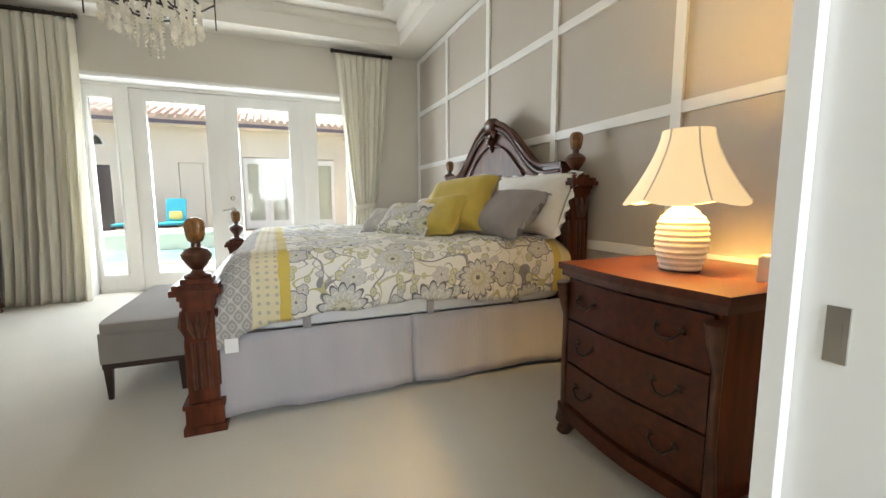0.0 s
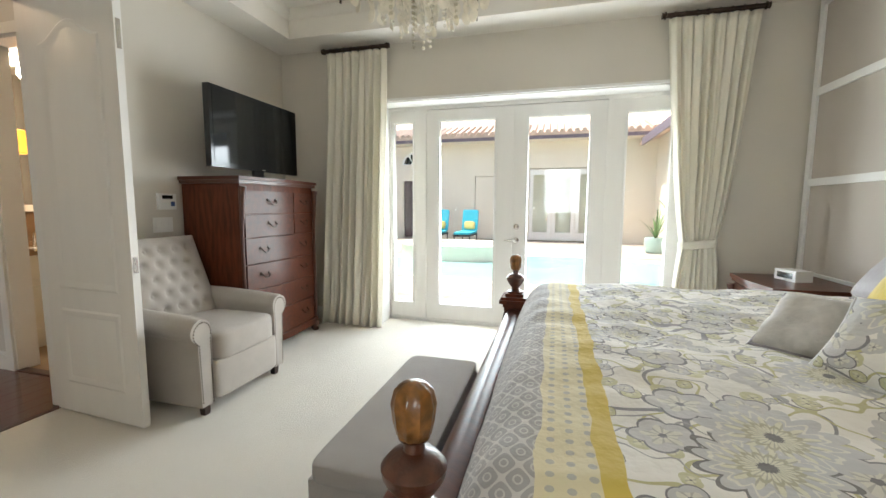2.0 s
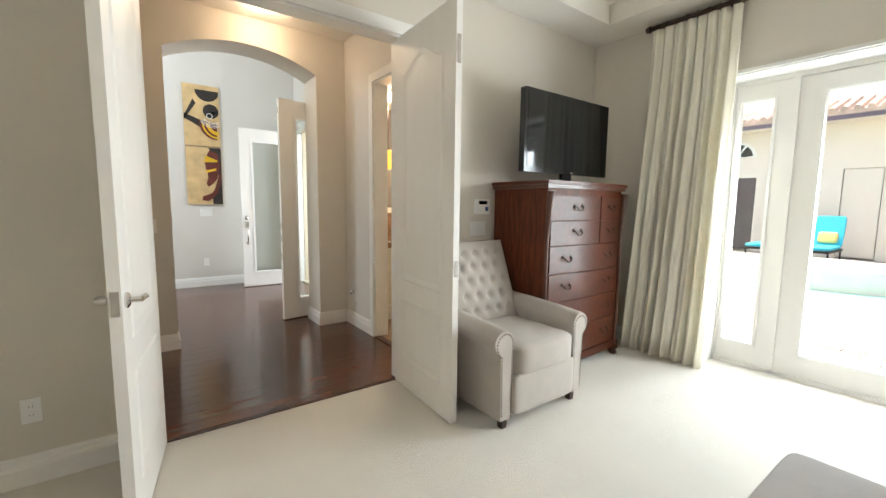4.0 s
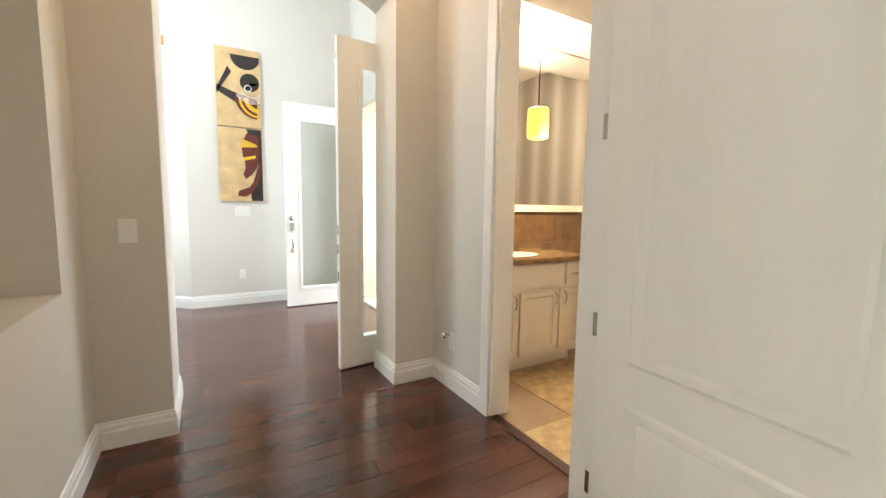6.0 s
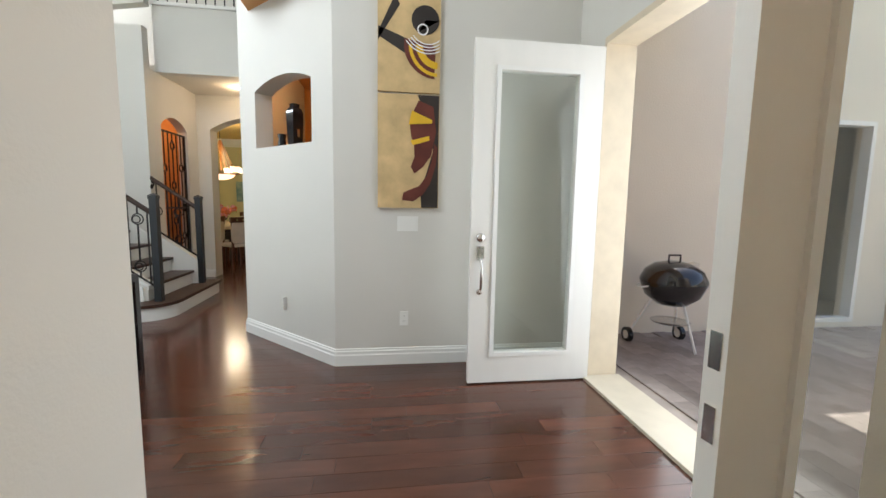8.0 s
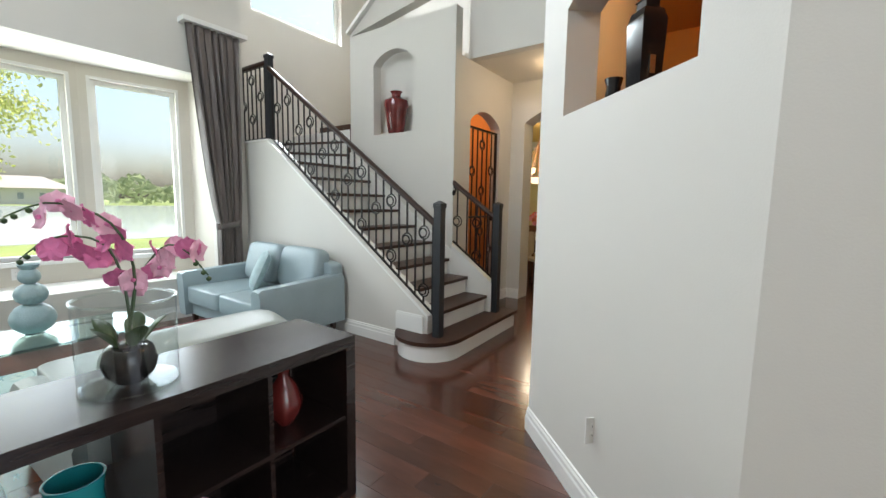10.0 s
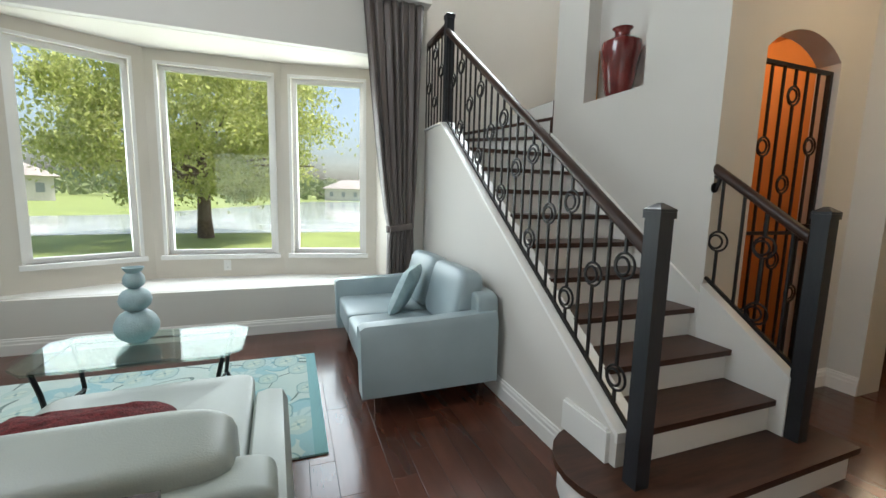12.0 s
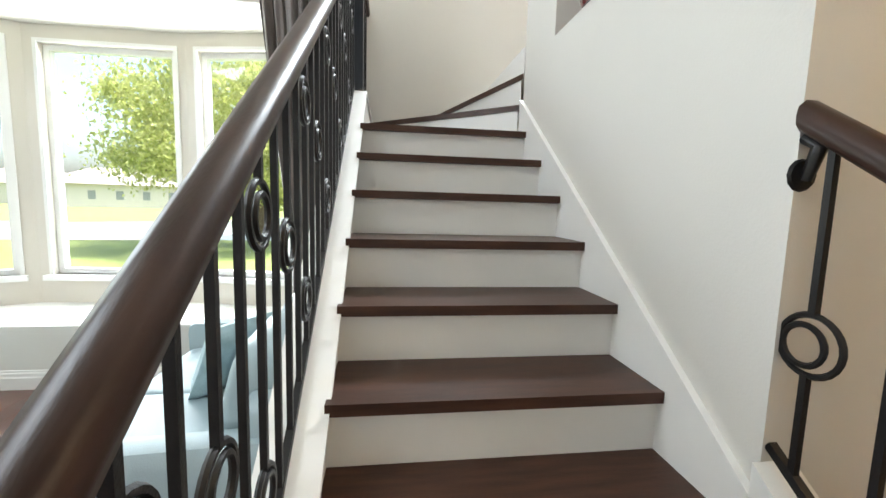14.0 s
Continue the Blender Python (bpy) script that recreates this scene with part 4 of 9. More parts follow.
def bed_post(x, y, zc, s, name):
    """A square fluted post with a cap, and a turned finial on it."""
    bm = BM()
    for (w, z0, z1) in ((0.085, 0.0, 0.035), (0.075, 0.035, 0.12), (0.083, 0.12, 0.14), (0.06, 0.14, zc - 0.10), (0.067, zc - 0.10, zc - 0.07), (0.075, zc - 0.07, zc - 0.045), (0.098, zc - 0.045, zc - 0.02), (0.088, zc - 0.02, zc), (0.06, zc, zc + 0.02)):
        w *= s
        box(bm, x - w, y - w, z0, x + w, y + w, z1)
    p = part(name, bm, M_CHERRY_V, bed, "", 0.006)
    bm = BM()
    for i in range(4):
        for j in (-1, 0, 1):
            m = pose(x, y, 0, 0, 0, 90 * i) @ pose(0.06 * s, j * 0.03 * s, 0)
            tube(bm, [m @ Vector((0, 0, 0.2)), m @ Vector((0, 0, zc - 0.26))], 0.009 * s, 6)
            tube(bm, [m @ Vector((0.002, -j * 0.012, zc - 0.24)), m @ Vector((0.014, 0, zc - 0.19)), m @ Vector((0.006, j * 0.012, zc - 0.12))], [0.006, 0.014, 0.008], 6)
    part("fluting", bm, M_CHERRY_D, p)
    bm = BM()
    k = s
    lathe(bm, [(0.052 * k, 0), (0.055 * k, 0.012), (0.03 * k, 0.02), (0.022 * k, 0.035), (0.035 * k, 0.05), (0.058 * k, 0.085), (0.062 * k, 0.105), (0.045 * k, 0.125), (0.02 * k, 0.135), (0.018 * k, 0.155), (0.03 * k, 0.16)], 20, pose(x, y, zc + 0.02), wave=lambda a, r, z: r * (1 + (0.06 * math.sin(10 * a) if 0.045 < z < 0.09 else 0)))
    f = part("finial", bm, M_CHERRY_D, p)
    bm = BM()
    lathe(bm, [(0.02 * k, 0.155), (0.030 * k, 0.165), (0.036 * k, 0.19), (0.040 * k, 0.225), (0.034 * k, 0.25), (0.02 * k, 0.262), (0.004, 0.265)], 32, pose(x, y, zc + 0.02), wave=lambda a, r, z: r * (1 + 0.16 * abs(math.sin(5 * a)) - 0.08))
    part("finial_bud", bm, M_GOLDWOOD, f, "gilded fluted bud")

bed_post(-0.05, BED_Y0 + 0.012, 0.675, 1.0, "post")
bed_post(-0.06, BED_Y1 + 0.06, 0.665, 1.0, "post")
bed_post(2.03, BED_Y0 + 0.03, 1.165, 1.0, "post")
bed_post(2.03, BED_Y1 - 0.06, 1.165, 1.0, "post")
# footboard: a broad rail with a rolled top
bm = BM(); ya, yb = BED_Y0 + 0.05, BED_Y1 - 0.01
prof = [(-0.10, 0.16), (-0.02, 0.16), (-0.02, 0.50), (-0.012, 0.53), (-0.02, 0.575), (-0.05, 0.59), (-0.085, 0.585), (-0.112, 0.56), (-0.115, 0.535), (-0.095, 0.50)]
m = Matrix(((1, 0, 0, 0), (0, 0, 1, 0), (0, 1, 0, 0), (0, 0, 0, 1)))
prism(bm, prof, ya, yb, m)
part("footboard", bm, M_CHERRY, bed, "polished cherry rail", 0.004)
for y in (BED_Y0 + 0.07, BED_Y1 - 0.10):
    bm = BM(); box(bm, 0.0, y, 0.20, 1.97, y + 0.03, 0.38); part("side_rail", bm, M_CHERRY, bed, "", 0.004)
# headboard: swan-neck pediment between the posts
HB0, HB1 = BED_Y0 + 0.10, BED_Y1 - 0.13
HC, HW = (HB0 + HB1) / 2, (HB1 - HB0) / 2
def crest(u):
    """Height of the top edge at u from -1 to 1."""
    a = abs(u)
    if a > 0.80:
        return 1.25
    t = min(a / 0.80, 1)
    s = 0.5 + 0.5 * math.cos(math.pi * t ** 1.15)
    return 1.25 + 0.40 * s
bm = BM()
n = 60
fr, bk = [], []
for i in range(n + 1):
    u = -1 + 2 * i / n
    y = HC + u * HW
    fr.append((bm.verts.new((1.995, y, 0.35)), bm.verts.new((1.995, y, crest(u)))))
    bk.append((bm.verts.new((2.055, y, 0.35)), bm.verts.new((2.055, y, crest(u)))))
for i in range(n):
    bm.faces.new((fr[i][0], fr[i + 1][0], fr[i + 1][1], fr[i][1])), bm.faces.new((bk[i][0], bk[i][1], bk[i + 1][1], bk[i + 1][0])), bm.faces.new((fr[i][1], fr[i + 1][1], bk[i + 1][1], bk[i][1]))
part("headboard", bm, M_CHERRY_V, bed, "figured cherry panel")
for dz, dx, rr in ((0.012, 0.0, 0.020), (-0.03, -0.004, 0.013), (-0.062, -0.004, 0.010), (-0.17, -0.002, 0.009)):
    for s in (-1, 1):
        bm = BM()
        us = [s * (0.06 + 0.92 * i / 30) for i in range(31)]
        pts = [(1.985 + dx, HC + u * HW, crest(u) + dz) for u in us if not (dz < -0.1 and abs(u) > 0.75)]
        # the neck rolls into a scroll
        c = Vector((1.975 + dx, HC + s * 0.075, 1.585 + dz * 0.4))
        scroll = [c + Vector((0, s * 0.05 * (0.25 + 0.75 * j / 12) * math.cos(math.pi * 0.5 + 4.6 * (1 - j / 12)), 0.05 * (0.25 + 0.75 * j / 12) * math.sin(math.pi * 0.5 + 4.6 * (1 - j / 12)))) for j in range(13)] if dz > -0.05 else []
        tube(bm, [*scroll, *pts], rr, 8)
        part("crest_moulding", bm, M_CHERRY if dz > -0.05 else M_CHERRY_D, bed)
bm = BM()
lathe(bm, [(0.02, -0.05), (0.07, -0.03), (0.085, 0.0), (0.08, 0.03), (0.05, 0.055), (0.0, 0.06)], 24, pose(1.985, HC, 1.645) @ Matrix.Diagonal((0.6, 1, 1, 1)), wave=lambda a, r, z: r * (1 + 0.12 * abs(math.sin(4.5 * a))))
for j in range(5):
    lathe(bm, [(0.0, -0.02), (0.022, -0.008), (0.026, 0.006), (0.012, 0.02), (0, 0.022)], 10, pose(1.975 - 0.012, HC + (j - 2) * 0.012, 1.575 - 0.026 * (2 - abs(j - 2)) - 0.02))
tube(bm, [(1.985, HC, 1.56), (1.98, HC - 0.005, 1.48), (1.988, HC, 1.43)], [0.03, 0.024, 0.006], 10)
part("crest_carving", bm, M_CHERRY_D, bed, "carved shell and leaf crest")
for s in (-1, 1):
    bm = BM(); y = HC + s * HW * 0.9
    box(bm, 1.97, y - HW * 0.1, 1.235, 2.06, y + HW * 0.1, 1.275), box(bm, 1.98, y - HW * 0.1, 1.20, 2.06, y + HW * 0.1, 1.235)
    part("shoulder", bm, M_CHERRY, bed, "", 0.008)
# mattress, box spring, skirt
bm = BM(); puff(bm, 0.10, BED_Y0 + 0.015, 0.40, 1.98, BED_Y1 - 0.02, 0.755, 0.12, 16); part("mattress", bm, M_MATTRESS, bed, "white quilted mattress")
for x in (0.40, 1.05, 1.60):
    bm = BM(); box(bm, x - 0.02, BED_Y0 + 0.010, 0.405, x + 0.02, BED_Y0 + 0.018, 0.50); part("mattress_strap", bm, M_GREYCUSH, bed, "grey strap")
def skirt_sheet(y, sgn):
    def f(u, v):
        x = -0.0 + 1.97 * u
        pleat = 0.030 * math.exp(-((x - 0.95) / 0.012) ** 2)
        wave = 0.008 * math.sin(x * 17 + 1.0) * (1 - v) + 0.004 * math.sin(x * 41) * (1 - v)
        flare = 0.035 * (1 - v)
        return Vector((x, y - sgn * (flare + wave - pleat * (1 - 0.3 * v)), 0.035 + 0.375 * v + 0.006 * math.sin(x * 9) * (1 - v)))
    return f
for y, s in ((BED_Y0 + 0.02, 1), (BED_Y1 - 0.03, -1)):
    bm = BM(); grid(bm, skirt_sheet(y, s), 160, 8); ob = part("bed_skirt", bm, M_SKIRT, bed, "grey pleated skirt")
    ob.modifiers.new("thickness", "SOLIDIFY").thickness = 0.006

# comforter: one draped sheet
comforter = None
def comforter_at(u, v):
    x = -0.045 + 2.01 * u
    W = BED_Y1 - BED_Y0 + 0.02
    side = 0.275
    L = W + 2 * side
    s = v * L - side
    n1 = noise.noise(Vector((x * 2.3, s * 2.3, 1.0)))
    n2 = noise.noise(Vector((x * 7.0, s * 7.0, 4.0)))
    sag = 0.05 * math.exp(-((x + 0.045) / 0.22) ** 2)
    top = 0.803 + 0.022 * n1 + 0.008 * n2 - 0.30 * max(0, (0.14 - x) / 0.19) ** 2 - sag * 0.4
    top -= 0.03 * max(0, (x - 1.75) / 0.2)
    y0 = BED_Y0 - 0.01
    r = 0.11
    def fold(d):
        """Across the edge: flat, a round shoulder, then down."""
        arc = r * math.pi / 2
        if d < -r:
            return 0.0, 0.0
        if d < arc - r:
            a = (d + r) / r
            return r * math.sin(a) - r - d, -r * (1 - math.cos(a))
        return -d, -r - (d - (arc - r))
    if s < W / 2:
        off, dz = fold(-s)
        y = y0 + s - off
        bulge = 0.028 * math.sin(min(1, max(0, -dz / 0.35)) * math.pi) + 0.012 * math.sin(x * 11 + n1 * 3) * min(1, max(0, -dz / 0.2))
        y -= bulge
    else:
        off, dz = fold(s - W)
        y = y0 + s + off
        y += 0.02 * math.sin(min(1, max(0, -dz / 0.35)) * math.pi)
    hem = 1 + 0.10 * math.sin(x * 5.0 + 0.5) * 0.5 + (0.20 * max(0, (0.25 - x) / 0.3))
    z = top + dz * hem + 0.010 * n2
    return Vector((x, y, max(z, 0.36)))
bm = BM(); grid(bm, comforter_at, 110, 120)
comforter = tagged(part("comforter", bm, M_FLORAL), "white comforter with grey and yellow blossoms and a banded foot", "comforter")
sm = comforter.modifiers.new("thickness", "SOLIDIFY"); sm.thickness, sm.offset = 0.025, -1
bm = BM(); box(bm, 0.045, BED_Y0 - 0.07, 0.355, 0.10, BED_Y0 - 0.067, 0.42, None); tg = part("care_tag", bm, M_WHITEPIL, comforter, "white care tag")


def pillow(name, m, w, h, d, material_, label, piping=None, ruffle=0.0):
    """A cushion: local x its width, z its height, y its thickness; pinched corners."""
    c = thing(name, m, label, "pillow", "pillows on the bed")
    bm = BM()
    n = 18
    def f(side):
        def g(u, v):
            a, b = 2 * u - 1, 2 * v - 1
            k = max(0.0, (1 - a ** 4) * (1 - b ** 4)) ** 0.45
            pinch = 1 - 0.07 * (1 - abs(a) ** 2) * b * b - 0.0
            pinch2 = 1 - 0.07 * (1 - abs(b) ** 2) * a * a
            wr = 0.010 * noise.noise(Vector((a * 3 + w * 9, b * 3, d * 30 + side)))
            return Vector((a * w / 2 * pinch2, side * (d / 2 * k + wr * k), h / 2 + b * h / 2 * pinch))
        return g
    for side in (-1, 1):
        grid(bm, f(side), n, n)
    bmesh.ops.remove_doubles(bm, verts=bm.verts, dist=0.002)
    part("cover", bm, material_, c)
    if piping is not None:
        bm = BM(); pts = []
        for i in range(48):
            t = i / 48 * 4
            k, q = int(t), t - int(t)
            a, b = ((2 * q - 1, -1), (1, 2 * q - 1), (1 - 2 * q, 1), (-1, 1 - 2 * q))[k]
            pts.append((a * w / 2 * (1 - 0.07 * (1 - b * b) * a * a), 0, h / 2 + b * h / 2 * (1 - 0.07 * (1 - a * a) * b * b)))
        tube(bm, pts, 0.006, 6, closed=True); part("piping", bm, piping, c)
    if ruffle:
        bm = BM()
        def rf(u, v):
            t = u * 4 % 4
            k, q = int(t) % 4, t - int(t)
            a, b = ((2 * q - 1, -1), (1, 2 * q - 1), (1 - 2 * q, 1), (-1, 1 - 2 * q))[k]
            s = 1 + ruffle * v
            return Vector((a * w / 2 * s * 0.97, 0.015 * math.sin(u * 140) * v, h / 2 + b * h / 2 * s * 0.97))
        grid(bm, rf, 240, 3); part("ruffle", bm, material_, c)
    return c

# leaning against the headboard, facing the foot (local y looks to -x)
def lean(x, y, z, yaw, tilt, roll=0):
    return pose(x, y, z, 0, 0, 0) @ pose(0, 0, 0, 0, 0, 90 + yaw) @ pose(0, 0, 0, tilt, 0, 0) @ pose(0, 0, 0, 0, roll, 0)
ZB = 0.805
pillow("pillow", lean(1.80, 2.76, ZB, 4, 24), 0.80, 0.43, 0.22, M_WHITEPIL, "crumpled white pillow with a ruffled hem", None, 0.08)
pillow("pillow", lean(1.82, 4.0, ZB, -4, 26), 0.78, 0.42, 0.20, M_WHITEPIL, "white pillow against the headboard", None, 0.06)
pillow("pillow", lean(1.50, 2.72, ZB, 6, 48), 0.68, 0.40, 0.20, M_GREYCUSH, "grey satin pillow leaning at the headboard", None, 0.04)
pillow("pillow", lean(1.66, 4.02, ZB, -6, 36), 0.66, 0.38, 0.17, M_GREYCUSH, "grey satin pillow leaning at the headboard", None, 0.04)
pillow("cushion", lean(1.37, 2.92, ZB + 0.005, 24, 36, 6), 0.56, 0.46, 0.22, M_YELLOW, "large mustard yellow cushion with grey back", M_GREYCUSH)
pillow("cushion", lean(1.52, 3.66, ZB - 0.005, 2, 36), 0.56, 0.43, 0.24, M_YELLOW, "large mustard yellow cushion with grey back", M_GREYCUSH)
pillow("cushion", lean(1.20, 2.86, ZB - 0.005, 22, 44, 10), 0.40, 0.34, 0.16, M_YELLOW, "square mustard yellow cushion with a buttoned flap", M_YELLOW)
pillow("cushion", lean(1.24, 3.30, ZB, 8, 42, 8), 0.36, 0.33, 0.13, M_LGREY, "silver damask cushion with grey piping", M_GREYCUSH)
pillow("cushion", lean(1.03, 2.98, ZB - 0.005, 34, 46), 0.42, 0.29, 0.13, M_FLORAL2, "cream cushion with grey and green blossoms", M_WHITEPIL)
pillow("cushion", lean(0.96, 3.26, ZB - 0.005, 38, 50), 0.32, 0.25, 0.12, M_LGREY, "silver patterned cushion with a dark grey back", M_GREYCUSH)

# ---- bench at the foot ----
bench = thing("bench", pose(-0.395, 3.40, 0), "grey button-tufted upholstered bench on dark legs", "bench")
bm = BM(); puff(bm, -0.195, -0.535, 0.345, 0.195, 0.535, 0.415, 0.14, 26, None, [(x, y) for x in (-0.09, 0.09) for y in (-0.36, -0.12, 0.12, 0.36)], 0.018, 0.035); part("cushion_top", bm, M_GREYUPH, bench)
bm = BM(); box(bm, -0.19, -0.53, 0.20, 0.19, 0.53, 0.36); part("seat_box", bm, M_GREYUPH, bench, "", 0.01)
bm = BM(); box(bm, -0.185, -0.525, 0.17, 0.185, 0.525, 0.20); part("base_frame", bm, M_DARKLEG, bench, "dark wooden frame", 0.003)
for y, x in [(b, a) for b in (-0.36, -0.12, 0.12, 0.36) for a in (-0.09, 0.09)]:
    bm = BM(); lathe(bm, [(0.013, 0), (0.011, 0.006), (0.004, 0.009)], 12, pose(x, y, 0.394)); part("button", bm, M_GREYUPH, bench)
for x in (-0.165, 0.165):
    for y in (-0.50, 0.50):
        bm = BM(); lathe(bm, [(0.014, 0), (0.026, 0.185)], 4, pose(x, y, 0, 0, 0, 45)); part("leg", bm, M_DARKLEG, bench, "", 0.002)


# ---- cherry casegoods ----
def bail(bm, x, y, z, w=0.045):
    """A brass-like drop handle on a face towards +x."""
    tube(bm, [(x, y - w, z + 0.012), (x + 0.018, y - w * 0.9, z), (x + 0.022, y - w * 0.4, z - 0.022), (x + 0.022, y + w * 0.4, z - 0.022), (x + 0.018, y + w * 0.9, z), (x, y + w, z + 0.012)], 0.0045, 6)
    for s in (-1, 1):
        lathe(bm, [(0.014, 0), (0.010, 0.006), (0.0, 0.008)], 10, pose(x, y + s * w, z + 0.012, 0, 90, 0))

def case_piece(name, m, w, d, h, rows, label, category, splits=()):
    """A serpentine-fronted chest. Local x: depth with the front at +x; y: width; rows: drawer heights from the bottom."""
    c = thing(name, m, label, category)
    bow = lambda v: 0.030 * math.cos(math.pi * v) ** 2 + 0.012
    def front(v):
        return d / 2 - 0.045 + bow(v * 0.9)
    N = 20
    def slab(z0, z1, grow):
        pts = [(-d / 2, -w / 2 - grow), (d / 2 - 0.045, -w / 2 - grow)]
        pts += [(front(v) + grow, v * (w + 2 * grow)) for v in [-0.5 + i / N for i in range(N + 1)]]
        pts += [(d / 2 - 0.045, w / 2 + grow), (-d / 2, w / 2 + grow)]
        bm_ = BM(); prism(bm_, pts, z0, z1)
        return bm_
    part("top", slab(h - 0.028, h, 0.022), M_CHERRY, c, "polished top", 0.008, 3)
    part("top_moulding", slab(h - 0.055, h - 0.0285, 0.010), M_CHERRY_D, c, "", 0.006)
    part("carcass", slab(0.10, h - 0.0555, -0.014), M_CHERRY_V, c)
    part("base_moulding", slab(0.075, 0.135, 0.012), M_CHERRY, c, "", 0.008)
    for sx, x in ((1, d / 2 - 0.05), (-1, -d / 2 + 0.05)):
        for s in (-1, 1):
            bm = BM(); y = s * (w / 2 - 0.03)
            tube(bm, [(x - 0.0 * sx, y, 0.10), (x + 0.012 * sx, y + s * 0.012, 0.06), (x, y, 0.03), (x + 0.015 * sx, y + s * 0.016, 0.012), (x + 0.018 * sx, y + s * 0.018, 0.0)], [0.05, 0.042, 0.026, 0.032, 0.028], 10)
            part("foot", bm, M_CHERRY_D, c, "carved bracket foot")
    for s in (-1, 1):
        bm = BM(); y = s * (w / 2 - 0.012)
        tube(bm, [(d / 2 - 0.04, y, 0.13), (d / 2 - 0.03, y, 0.3), (d / 2 - 0.034, y, h * 0.7), (d / 2 - 0.02, y, h - 0.14), (d / 2 - 0.012, y, h - 0.08)], [0.020, 0.014, 0.014, 0.026, 0.030], 10)
        part("corner_carving", bm, M_CHERRY_D, c)
    z = 0.145
    for i, rh in enumerate(rows):
        cols = 2 if i in splits else 1
        for q in range(cols):
            v0, v1 = (-0.455, 0.455) if cols == 1 else ((-0.455, -0.004 + 0.13) if q == 0 else (0.138, 0.455))
            bm = BM()
            pts = [(front(v) + 0.002, v * w) for v in [v0 + (v1 - v0) * j / 16 for j in range(17)]]
            back = [(front(v1) - 0.045, v1 * w), (front(v0) - 0.045, v0 * w)]
            prism(bm, pts + back, z + 0.006, z + rh - 0.006)
            dr = part("drawer", bm, M_CHERRY, c, "", 0.006)
            ys = [v * w for v in ((v0 * 0.58 + v1 * 0.42 - 0.0,) if cols == 2 else (-0.27, 0.27))]
            if cols == 2:
                ys = [(v0 + v1) / 2 * w]
            for y in ys:
                bm = BM(); bail(bm, front(y / w) + 0.004, y, z + rh / 2 + 0.005); part("handle", bm, M_BRONZE, dr, "aged bronze drop handle")
        z += rh
    return c

case_piece("nightstand", pose(1.735, 1.42, 0, 0, 0, 180), 0.68, 0.68, 0.765, [0.19, 0.19, 0.18], "carved cherry nightstand with three serpentine drawers", "nightstand")
case_piece("nightstand", pose(1.80, 5.09, 0, 0, 0, 180), 0.62, 0.55, 0.765, [0.19, 0.19, 0.18], "carved cherry nightstand beside the courtyard doors", "nightstand")
case_piece("chest_of_drawers", pose(-2.42, 4.88, 0), 1.0, 0.60, 1.50, [0.225, 0.215, 0.215, 0.215, 0.19, 0.19], "tall cherry chest of drawers with a serpentine front", "chest of drawers", (4, 5))

# ---- lamp, box, radio ----
lamp = thing("table_lamp", pose(1.69, 1.43, 0.765), "lit table lamp with white ribbed base and scalloped cream shade", "lamp")
bm = BM(); prof = [(0.055, 0)]
for i in range(49):
    t = i / 48
    r = 0.062 + 0.028 * math.sin(math.pi * min(1, t * 1.25) * 0.72 + 0.2) - 0.045 * max(0, t - 0.8) / 0.2
    prof.append((r + 0.0028 * math.sin(t * 2 * math.pi * 11), 0.004 + 0.235 * t))
lathe(bm, prof, 28); part("base", bm, M_LAMPBODY, lamp, "white ribbed ceramic")
bm = BM(); lathe(bm, [(0.008, 0.235), (0.008, 0.50), (0.012, 0.505), (0.008, 0.52), (0, 0.525)], 10); part("stem", bm, M_CHROME, lamp)
bm = BM()
sh = lambda a, r, z: r * (1 + 0.02 * abs(math.sin(4 * a)))
n = 64
def shade_at(u, v):
    a = 2 * math.pi * u
    r = 0.085 + 0.125 * (1 - v) ** 1.5
    z = 0.26 + 0.255 * v - (0.018 * abs(math.sin(3 * a)) * (1 - v) ** 2)
    r *= 1 - 0.03 * (1 - abs(math.sin(3 * a))) * 1.0
    return Vector((r * math.cos(a), r * math.sin(a), z))
grid(bm, shade_at, n, 12); part("shade", bm, M_SHADE, lamp, "glowing cream bell shade")
for i in range(6):
    a = math.pi * i / 3
    bm = BM(); tube(bm, [shade_at(i / 6, v / 8) + Vector((0.002 * math.cos(a), 0.002 * math.sin(a), 0)) for v in range(9)], 0.003, 6); part("shade_rib", bm, M_LAMPBODY, lamp)
point_light("lamp_light", (1.69, 1.43, 1.20), 10.0, (1.0, 0.63, 0.19), 0.04)
bx = thing("small_box", pose(1.75, 1.165, 0.765, 0, 0, 20), "small pale pink box on the nightstand", "box")
bm = BM(); box(bm, -0.03, -0.022, 0, 0.03, 0.022, 0.078); part("body", bm, material("pale_pink_box", (0.72, 0.60, 0.54), 0.5), bx, "", 0.003)
bm = BM(); box(bm, -0.024, -0.017, 0.0785, 0.024, 0.017, 0.084); part("lid", bm, M_WHITEPIL, bx, "", 0.002)
rd = thing("clock_radio", pose(1.83, 5.16, 0.765, 0, 0, 15), "white clock radio on the far nightstand", "clock")
bm = BM(); box(bm, -0.06, -0.09, 0, 0.06, 0.09, 0.075); part("body", bm, M_PLASTIC, rd, "", 0.012)
bm = BM(); box(bm, -0.0625, -0.065, 0.018, -0.0605, 0.065, 0.058); part("display", bm, M_SCREEN, rd)

